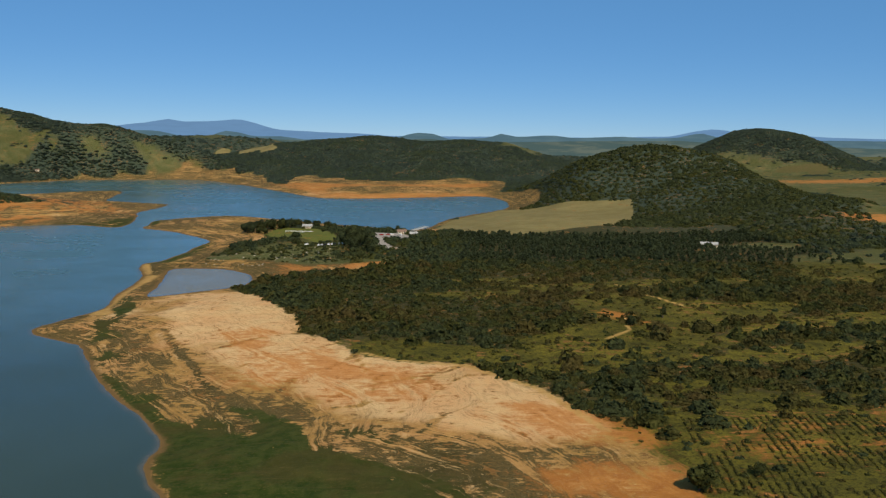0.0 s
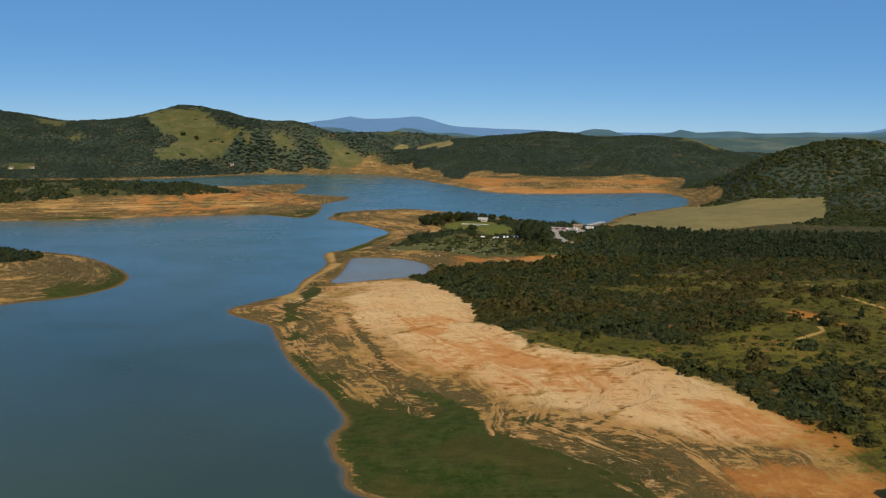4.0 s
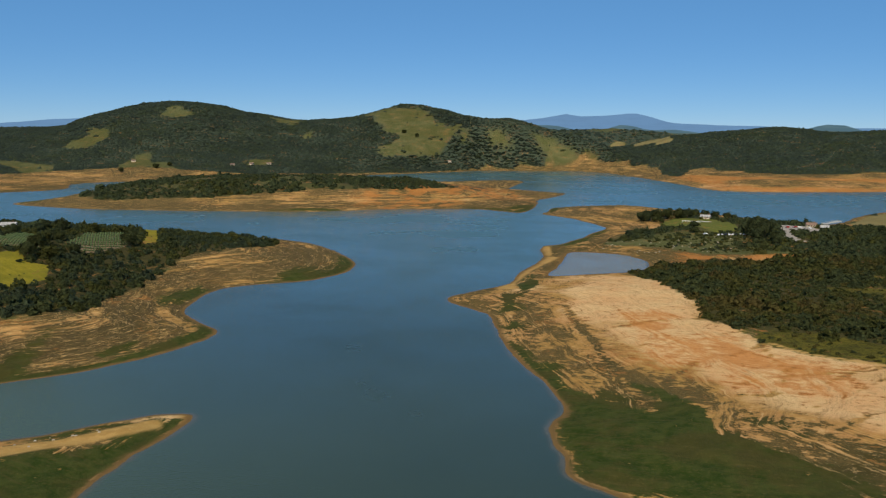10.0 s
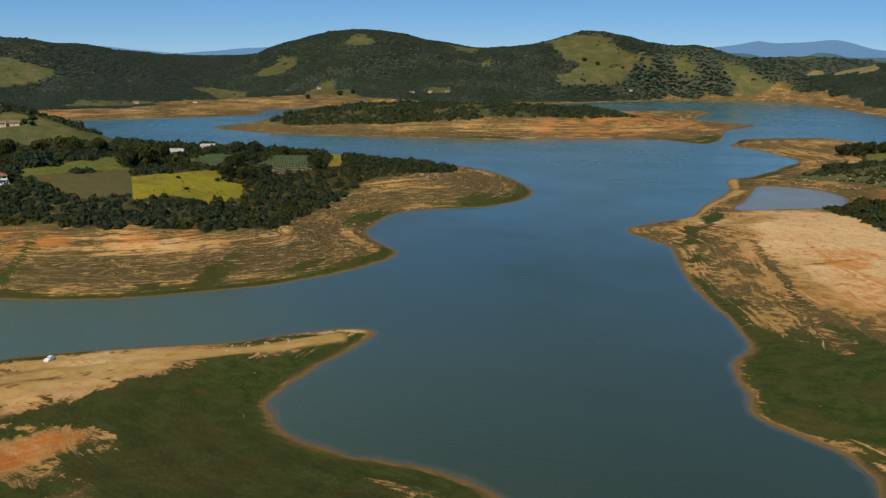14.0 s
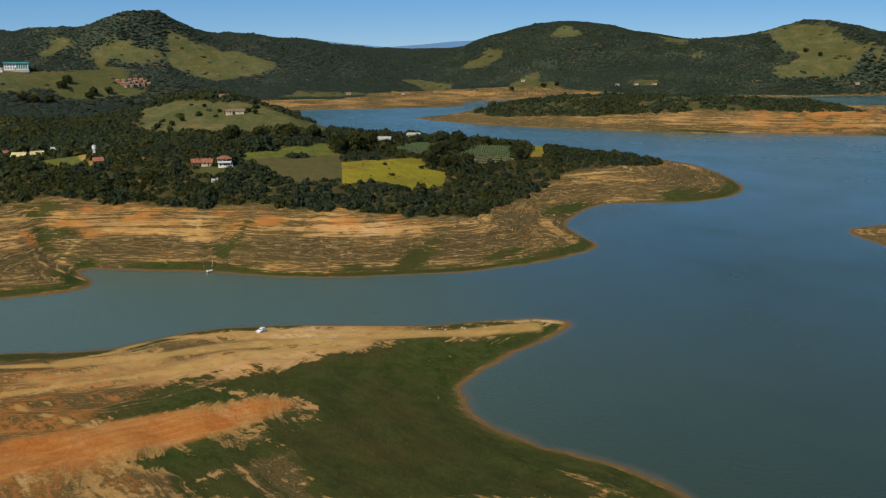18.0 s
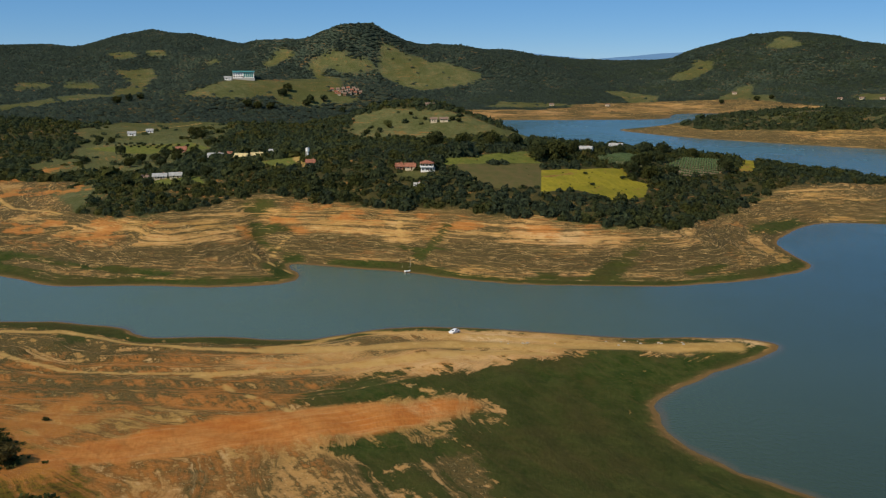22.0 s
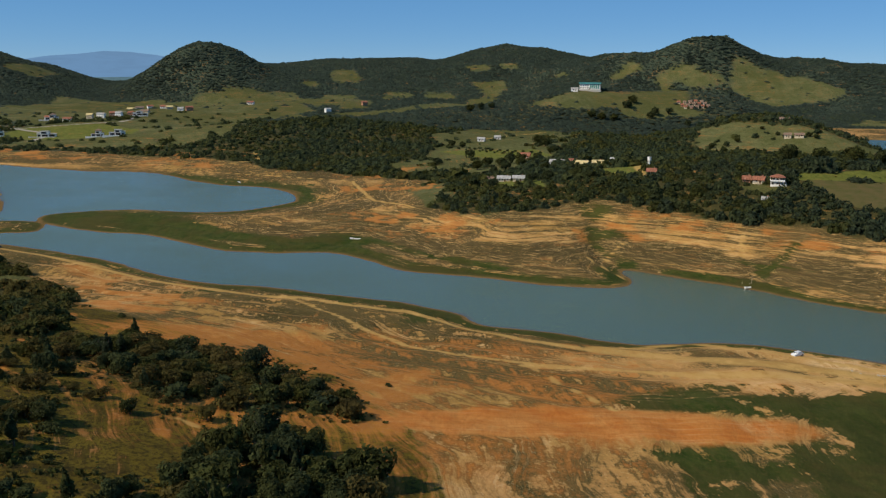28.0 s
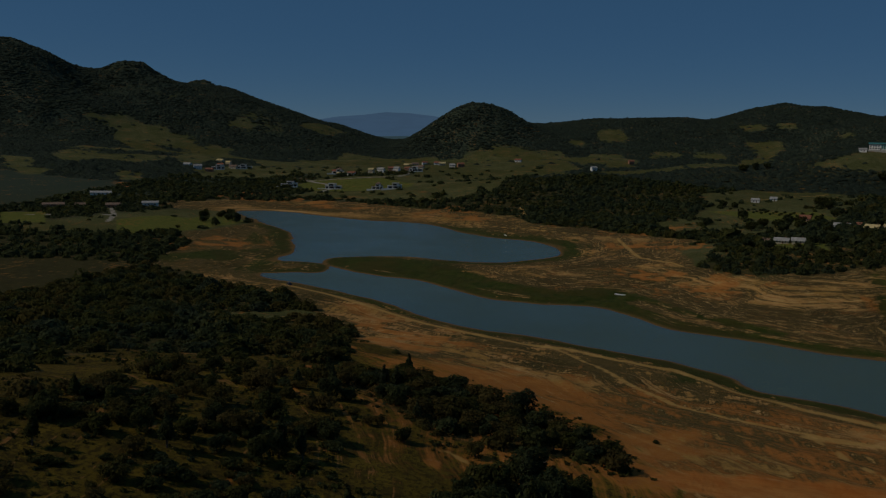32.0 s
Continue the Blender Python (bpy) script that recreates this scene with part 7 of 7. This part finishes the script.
def farmhouse(x, y, turn):
    """Two storeys: a white base with a balcony, and a set-back upper floor under a hipped roof on posts."""
    root = tagged(new("house"), "white two-storey farmhouse with a balcony and a hipped orange roof", "house")
    root.matrix_basis = pose(x, y, height(x, y), 0, 0, turn) @ Matrix.Scale(0.8, 4)
    boxed("lower_wall", (-4.5, 4.5, -3.2, 3.2, -1.8, 2.8), WHITE, root)
    boxed("balcony_floor", (-4.9, 4.9, -4.6, 3.4, 2.8, 3.05), CONCRETE, root)
    boxed("upper_wall", (-3.6, 3.6, -1.6, 2.8, 3.05, 5.6), CREAM, root)
    part_box("parapet", (-4.9, 4.9, -4.6, -4.4, 3.05, 4.0), WHITE, root)
    for side in (-1, 1):
        part_box("side_parapet", (side * 4.8 - 0.1, side * 4.8 + 0.1, -4.4, 3.4, 3.05, 4.0), WHITE, root)
    bm = bmesh.new()
    hip_roof(bm, 9.6, 7.8, 5.7, 1.9, 0.5)
    roof = part("roof", bm, TILE, root)
    roof.location = (0, -0.6, 0)
    for px in (-4.6, -1.5, 1.5, 4.6):
        part_box("post", (px - 0.1, px + 0.1, -4.4, -4.2, 4.0, 5.75), WHITE, root)
    for px in (-3.0, 0.0, 3.0):
        window(root, px, -3.2, 0.8, 1.3, 1.2, -1)
        window(root, px * 0.8, -1.6, 3.8, 1.3, 1.2, -1)
        window(root, px, 3.2, 0.8, 1.3, 1.2, 1)
    part_box("door", (1.0, 1.9, -3.26, -3.16, -0.1, 2.0), DOOR, root)
    for k in range(8):
        part_box("stair", (4.9, 6.0, -4.4 + 0.45 * k, -3.95 + 0.45 * k, -1.2, 0.3 + 0.36 * k), CONCRETE, root)


# headland farms, from the bank inwards
farmhouse(-490, 257, 62)
house(-498, 250, 6, 4, 2.2, 56, CREAM, TILE, "low farm annexe with an orange tiled roof beside the farmhouse", name="annexe", windows=2)
house(-503, 245, 4, 3.2, 2.0, 70, BRICK, TILE, "small orange-roofed store beside the farmhouse", name="store", windows=2)
water_tower(-607, 226)
house(-648, 134, 9, 6, 2.3, 75, CREAM, FIBRE, "low cream farmhouse with a weathered grey roof", windows=4)
house(-631, 141, 8, 5, 2.3, 75, CREAM, FIBRE, "small cream house with a grey sheet roof", windows=2)
house(-660, 126, 6, 5, 2.2, 60, CREAM, BROWN_TILE, "small cream outbuilding with a brown roof", name="outbuilding", windows=2)
house(-760, 203, 12, 6, 2.4, 66, WHITE, FIBRE, "long white house with a grey roof among trees", windows=4)
house(-742, 212, 7, 6, 2.5, 66, WHITE, TILE, "white cottage with a red tiled roof", windows=2)
house(-690, 204, 9, 8, 2.5, 58, CREAM, YELLOW, "cream house with a broad ochre roof", rise=2.2, windows=4)
house(-674, 211, 8, 7, 2.5, 84, CREAM, YELLOW, "cream house with an ochre roof", windows=2)
house(-678, 226, 7, 5, 2.5, 66, WHITE, FIBRE, "small white house with a grey roof", windows=2)
house(-850, 196, 9, 8, 2.6, 70, BRICK, TILE, "brick house with a steep red tiled roof", rise=2.6, windows=3)
house(-1018, 184, 8, 5, 2.8, 70, WHITE, FIBRE, "small white field hut on the mown paddock", name="hut", windows=2)
house(-1040, 207, 7, 4, 2.6, 70, WHITE, FIBRE, "narrow white field hut beside the track", name="hut", windows=2)
house(-526, 400, 15, 6, 3.2, 40, WHITE, FIBRE, "long white farm shed with a pale sheet roof", name="shed", category="shed", windows=4)
house(-583, 479, 10, 6, 3.0, 40, WHITE, FIBRE, "pale farm shed among dark trees", name="shed", category="shed", windows=3)
house(-466, 238, 3, 2.5, 2.0, 60, WHITE, FIBRE, "tiny white pump house at the edge of the wood", name="pump_house", windows=2)
house(-565, 212, 5.5, 5, 2.3, 66, BRICK, TILE, "brick cottage with a red roof beside the track", windows=2)
hilltop_hall(-1338, 405, 70)
house(-1330, 379, 10, 6, 3.2, 70, WHITE, FIBRE, "low white annexe below the hall", name="annexe", windows=2, lift=0.4)
house(-943, 503, 10, 7, 2.6, 62, WHITE, BROWN_TILE, "white farmhouse with a brown roof on the round hill", lift=0.4)
house(-888, 491, 9, 6, 2.4, 62, CREAM, BROWN_TILE, "cream farmhouse with a brown roof on the hillside", lift=0.4)
house(-893, 481, 7, 6, 3.0, 62, CREAM, BROWN_TILE, "small brown-roofed barn on the hillside", name="barn", windows=2, lift=0.4)
random.seed(21)
for row in range(3):
    for k in range(5):
        house(-1262 - 8 * row + random.uniform(-1, 1), 524 + 8.5 * k - 2 * row, 4.2, 3.4, 2.4, 66, (CREAM, BRICK, CREAM)[(row + k) % 3], (TILE, BROWN_TILE, BROWN_TILE)[k % 3],
              "small terraced hillside cottage of plaster and brick", name="cottage", windows=2, group="hillside terraces")
# village above the bay
for x, y, w, d, turn, label, shape in ((-1204, -394, 22, 13, 104, "large white modern villa with stacked flat roofs", 0), (-1198, -330, 22, 12, 98, "white modern villa with a long terrace above the bay", 1),
                                       (-1169, -263, 14, 10, 96, "grey-roofed villa with dark glazing", 2), (-1159, -238, 18, 12, 98, "sprawling white modern villa with a terrace", 0),
                                       (-1383, -374, 18, 11, 100, "pale villa on the slope behind the road", 2), (-1446, -263, 22, 12, 100, "white villa on the hill crest", 1),
                                       (-1386, -572, 20, 12, 110, "pale modern villa on the valley slope", 0), (-1436, -547, 24, 12, 112, "long white modern villa on the valley slope", 1)):
    villa(x, y, w, d, turn, label, "villas above the bay", shape)
random.seed(31)
village = [(-1386, -380), (-1398, -325), (-1410, -312), (-1438, -302), (-1446, -266), (-1366, -348), (-1352, -362), (-1425, -290), (-1462, -280), (-1480, -262), (-1569, -248), (-1548, -236),
           (-1525, -215), (-1515, -200), (-1640, -300), (-1655, -285), (-1670, -320), (-1347, -589), (-1333, -564), (-1420, -560), (-1440, -590), (-1500, -600), (-1489, 19), (-1556, 81), (-1780, 90),
           (-1600, -110), (-1560, -640), (-1380, -620)]
styles = ((WHITE, TILE, "white village house with a red tiled roof"), (CREAM, YELLOW, "cream village house with an ochre roof"), (WHITE, FIBRE, "white village house with a grey roof"),
          (BRICK, TILE, "unplastered brick village house with a tiled roof"), (CREAM, BROWN_TILE, "cream village house with a brown roof"))
for k, (x, y) in enumerate(village):
    wall, roof, label = styles[k % 5]
    house(x, y, random.uniform(8, 13), random.uniform(6, 8), random.choice((3.0, 3.2, 5.0)), random.uniform(70, 120), wall, roof, label, rise=2.0, group="village houses", lift=0.3)
# farm on the near side of the bay
house(-842, -517, 20, 8, 3.2, 118, BRICK, BROWN_TILE, "long brick farm building with a brown roof", name="barn", category="barn", windows=4)
house(-853, -495, 9, 6, 3.0, 118, CREAM, BROWN_TILE, "small brown-roofed farm building", windows=2)
house(-862, -465, 13, 8, 3.2, 115, BRICK, BROWN_TILE, "brick farmhouse with a brown roof", windows=3)
house(-906, -447, 16, 8, 3.4, 115, WHITE, FIBRE, "white farmhouse with a pale roof by the bay", windows=4)
house(-955, -530, 22, 8, 3.0, 115, WHITE, FIBRE, "long white farm shed below the wood", name="shed", category="shed", windows=4)
# far shore farms
for x, y in ((-1210, 1634), (-1184, 1662), (-1235, 1600), (-1560, 1122), (-1509, 1229), (-920, 2050), (-1420, 1500)):
    house(x, y, 9, 6, 3.0, random.uniform(10, 60), CREAM, BROWN_TILE, "small cream farmhouse on the far lake shore", windows=2, group="far shore farms")
# plain in the east
house(246, 822, 15, 6, 3.0, -20, CREAM, FIBRE, "long pale barn in a clearing on the plain", name="barn", category="barn", windows=4)

# ---- lakeside club ----
def bleacher(x, y, w, d, turn):
    root = tagged(new("bleacher"), "long low white spectator stand on the lawn", "bleacher")
    root.matrix_basis = pose(x, y, height(x, y), 0, 0, turn)
    boxed("bench", (-w / 2, w / 2, -d / 2, d / 2, 0.75, 0.95), WHITE, root)
    for k in range(8):
        for side in (-1, 1):
            px, py = -w / 2 + 0.4 + k * (w - 0.8) / 7, side * (d / 2 - 0.3)
            part_box("post", (px - 0.12, px + 0.12, py - 0.12, py + 0.12, -0.8, 0.75), WHITE, root)


bleacher(-158, 968, 22, 2.4, -8)
bleacher(-140, 935, 16, 2.4, -10)
house(-150, 1004, 10, 5, 2.8, -5, CREAM, FIBRE, "cream clubhouse with a pale roof under the trees", windows=4)
house(-40, 905, 9, 5, 2.6, 10, CREAM, BROWN_TILE, "cream gatehouse with a brown roof beside the car park", name="gatehouse", windows=3)
house(-28, 890, 7, 4.5, 2.6, 15, CREAM, FIBRE, "low cream store beside the car park", name="store", windows=2)


def landing_ramp(x0, y0, z0, x1, y1, z1):
    """A white concrete ramp on posts, with rails."""
    root = tagged(new("landing_ramp"), "white concrete ramp on posts leading down to the lake", "ramp")
    run = math.hypot(x1 - x0, y1 - y0)
    root.matrix_basis = pose((x0 + x1) / 2, (y0 + y1) / 2, (z0 + z1) / 2, 0, -math.degrees(math.atan2(z1 - z0, run)), math.degrees(math.atan2(y1 - y0, x1 - x0)))
    boxed("deck", (-run / 2, run / 2, -2.2, 2.2, -0.4, 0), CONCRETE, root)
    for side in (-1, 1):
        part_box("rail", (-run / 2, run / 2, side * 2.1 - 0.05, side * 2.1 + 0.05, 0.7, 0.8), CONCRETE, root)
        for k in range(9):
            px = -run / 2 + 0.4 + k * (run - 0.8) / 8
            part_box("post", (px - 0.1, px + 0.1, side * 2.1 - 0.1, side * 2.1 + 0.1, -1.6, 0.8), CONCRETE, root)


landing_ramp(-30, 930, 14.8, -16, 958, 16.0)


def car(x, y, turn, paint, label, group="", z=None):
    root = tagged(new("car"), label, "car", group)
    root.matrix_basis = pose(x, y, height(x, y) if z is None else z, 0, 0, turn)
    bm = bmesh.new()
    side = [(-2.1, 0.35), (-2.15, 0.85), (-1.25, 0.98), (-0.6, 1.48), (0.95, 1.5), (1.6, 1.05), (2.1, 0.95), (2.15, 0.35)]
    rows = [[bm.verts.new((px, s * (0.88 if pz < 1.1 else 0.68), pz)) for px, pz in side] for s in (-1, 1)]
    n = len(side)
    bm.faces.new(rows[0])
    bm.faces.new(rows[1][::-1])
    for k in range(n):
        bm.faces.new((rows[0][k], rows[1][k], rows[1][(k + 1) % n], rows[0][(k + 1) % n]))
    bmesh.ops.recalc_face_normals(bm, faces=bm.faces[:])
    part("body", bm, paint, root)
    part_box("windscreen", (-1.05, -0.78, -0.62, 0.62, 1.02, 1.40), GLASS, root)
    part_box("rear_window", (1.2, 1.42, -0.62, 0.62, 1.08, 1.40), GLASS, root)
    for s in (-1, 1):
        part_box("side_window", (-0.5, 0.9, s * 0.79 - 0.03, s * 0.79 + 0.03, 1.05, 1.40), GLASS, root)
    for px in (-1.3, 1.35):
        for s in (-1, 1):
            bm = bmesh.new()
            limb(bm, (px, s * 0.70, 0.32), (px, s * 0.92, 0.32), 0.32, 0.32, 14)
            wheel = part("wheel", bm, RUBBER, root)
            bm = bmesh.new()
            limb(bm, (px, s * 0.90, 0.32), (px, s * 0.94, 0.32), 0.18, 0.18, 10)
            part("rim", bm, CONCRETE, wheel)
    return root


random.seed(41)
for k in range(9):
    paint, word = ((CAR_WHITE, "white"), (CAR_WHITE, "white"), (CAR_DARK, "dark"))[k % 3]
    car(-109 + 2.9 * k, 796 + 0.25 * k, 88 + random.uniform(-5, 5), paint, word + " car parked in a row below the lawn", "cars parked below the lawn")
car(-121, 803, 20, CAR_WHITE, "white car parked on the grass")
for x, y, t in ((-52, 872, 20), (-49, 876, 20), (-40, 880, 110), (-58, 862, 30)):
    car(x, y, t, random.choice((CAR_WHITE, CAR_DARK, CAR_RED)), "car parked on the paved yard", "cars in the yard")
car(-279, 155, 112, CAR_WHITE, "white car parked on the dry spit by the water")
car(-497, -160, 40, CAR_DARK, "dark car parked where the shore track ends")


def jetty(x, y, turn):
    root = tagged(new("jetty"), "small weathered plank jetty at the water's edge", "jetty")
    root.matrix_basis = pose(x, y, 0.0, 0, 0, turn)
    for k in range(12):
        part_box("plank", (-0.8, 0.8, -4 + k * 0.62, -4 + k * 0.62 + 0.55, 0.55, 0.63), PLANK, root)
    for px in (-0.75, 0.75):
        for py in (-3.8, -0.6, 2.8):
            part_box("pile", (px - 0.09, px + 0.09, py - 0.09, py + 0.09, -1.5, 1.2), PLANK, root)
    part_box("mast", (-0.06, 0.06, -0.06, 0.06, 0.6, 4.6), PLANK, root)


def rowboat(x, y, turn, label, length=4.2):
    root = tagged(new("boat"), label, "boat")
    root.matrix_basis = pose(x, y, max(height(x, y), -0.06) + 0.02, 0, 0, turn)
    bm = bmesh.new()
    rings = []
    for u in np.linspace(-1, 1, 9):
        beam = 0.75 * (1 - max(0, u) ** 2.2) * (0.92 if u < -0.9 else 1) + 0.03
        px = u * length / 2
        sheer = 0.5 + 0.18 * u * u
        rings.append([bm.verts.new((px, s * beam * f, z)) for s, f, z in ((-1, 1.0, sheer), (-1, 0.7, 0.05), (1, 0.7, 0.05), (1, 1.0, sheer), (1, 0.88, sheer), (1, 0.6, 0.14), (-1, 0.6, 0.14), (-1, 0.88, sheer))])
    for a, b in zip(rings, rings[1:]):
        for k in range(8):
            bm.faces.new((a[k], b[k], b[(k + 1) % 8], a[(k + 1) % 8]))
    bm.faces.new(rings[0][:4])
    bm.faces.new(rings[-1][:4][::-1])
    bmesh.ops.recalc_face_normals(bm, faces=bm.faces[:])
    part("hull", bm, WHITE, root)
    for px in (-0.9, 0.3):
        part_box("seat", (px - 0.15, px + 0.15, -0.55, 0.55, 0.36, 0.41), PLANK, root)


jetty(-381, 190, -35)
rowboat(-376, 186, 95, "white rowing boat moored at the jetty", 3.0)
rowboat(-775, -62, 20, "white boat pulled up by the bay", 5.5)
rowboat(-500, 22, 70, "pale upturned boat on the dried bank", 6.0)


def stone(x, y, r, seed, group=""):
    g = random.Random(seed)
    bm = bmesh.new()
    bmesh.ops.create_icosphere(bm, subdivisions=2, radius=r)
    for v in bm.verts:
        v.co *= g.uniform(0.8, 1.15)
        v.co.z = max(v.co.z * 0.6, -0.2 * r)
    ob = part("boulder", bm, STONE)
    ob.matrix_basis = pose(x, y, height(x, y) + 0.1 * r, 0, 0, g.uniform(0, 360))
    tagged(ob, "pale weathered boulder on the dried lake bed", "boulder", group)


random.seed(51)
for k in range(16):
    u = random.random()
    stone(-226 - 34 * u + random.uniform(-5, 5), 228 - 62 * u + random.uniform(-5, 5), random.uniform(0.25, 0.6), k, "boulders along the spit")
for k in range(70):
    stone(random.uniform(-205, -90), random.uniform(742, 795), random.uniform(0.3, 0.9), 100 + k, "boulders below the club")


def crop_rows():
    """Hedge-like vegetable rows on the headland."""
    co, tri, n = [], [], 0
    r = np.random.default_rng(9)
    for i in range(-4, 15):
        for j in range(-45, 46):
            x, y = -535 + i * 6.2 + j * 0.55, 458 + j * 2.0 - i * 1.2
            if float(sample(MASKS["crop"], np.array([x]), np.array([y]))[0]) < 0.5:
                continue
            z = height(x, y)
            co.append(OCTA * np.array([1.4, 1.3, 1.0]) * r.uniform(0.7, 1.2, (6, 1)) + np.array([x, y, z + 0.5]))
            tri.append(OCTA_F + 6 * n)
            n += 1
    if n:
        ob = new("crop_rows", mesh_from("crop_rows", np.concatenate(co), np.concatenate(tri), CROP))
        tagged(ob, "rows of low green vegetables on brown soil", "crop", kind="stuff")


crop_rows()


def field_rows():
    """Straggling rows of young plants on red soil."""
    r = np.random.default_rng(19)
    co, tri, n = [], [], 0
    pc, pt = crown_points(10, 0.42, 0.9, 0.0, 901, 1.0, 0.0, 0.5)
    for i in range(34):
        for j in range(70):
            x, y = 78 + i * 2.5 + j * 0.12 + r.normal(0, 0.15), 224 + j * 1.25 + r.normal(0, 0.2)
            if r.random() < 0.12 or fbm(np.array([x]), np.array([y]), 14, 3, 141)[0] < 0.44 or x > 165:
                continue
            co.append(pc * np.array([0.8, 1.1, 0.42]) * r.uniform(0.5, 1.25) + np.array([x, y, height(x, y)]))
            tri.append(pt + n * len(pc))
            n += 1
    tone = np.repeat(np.clip(r.normal(0.58, 0.12, n), 0, 1), len(pc))
    tagged(new("crop_rows", mesh_from("crop_rows", np.concatenate(co), np.concatenate(tri), LEAF, tone)), "straggling rows of yellow-green plants on red soil", "crop", kind="stuff")


field_rows()


def tufts():
    """Low weeds and dry shrubs strewn over the dried bed and the slopes."""
    r = np.random.default_rng(77)
    for name, label, xr, yr, n, tone, size in (("weeds", "low weeds and dry tufts on the clay bank", (-230, 60), (250, 620), 1500, 0.6, (0.1, 0.25)),
                                               ("weeds", "green weeds and scrub among the boulders below the club", (-230, -60), (735, 810), 1500, 0.3, (0.5, 1.8)),
                                               ("weeds", "low weeds on the dried spit and green flats", (-400, -110), (20, 250), 1500, 0.5, (0.12, 0.35)),
                                               ("weeds", "dry tussocks and shrubs on the near hillside", (-330, -100), (-130, 45), 6000, 0.62, (0.25, 0.9)),
                                               ("weeds", "shrubs and tussocks in the eastern scrub", (-60, 330), (220, 700), 6000, 0.5, (0.4, 1.3)),
                                               ("weeds", "weeds along the headland bank", (-560, -290), (-60, 560), 2600, 0.5, (0.2, 0.6))):
        x, y = r.uniform(*xr, n), r.uniform(*yr, n)
        on = (sample(SHORE, x, y) > 3) & (sample(bare, x, y) < 0.5) & (sample(track, x, y) < 0.3) & ~((x > 72) & (x < 168) & (y > 218) & (y < 314)) & (fbm(x, y, 20, 3, 121) > 0.45)
        x, y = x[on], y[on]
        z, s = sample(Z, x, y), r.uniform(*size, len(x)) * (0.6 + 0.8 * r.random(len(x)))
        pc, pt = crown_points(14, 0.4, 0.9, 0.0, 900, 1.0, 0.0, 0.6)
        co = pc[None] * s[:, None, None] * r.uniform(0.8, 1.2, (len(x), 1, 3)) + np.stack([x, y, z], 1)[:, None]
        tri = pt[None] + (np.arange(len(x)) * len(pc))[:, None, None]
        tn = np.repeat(np.clip(tone + r.normal(0, 0.18, len(x)), 0, 1), len(pc))
        tagged(new(name, mesh_from(name, co.reshape(-1, 3), tri.reshape(-1, 3), LEAF, tn)), label, "weeds", kind="stuff")


tufts()
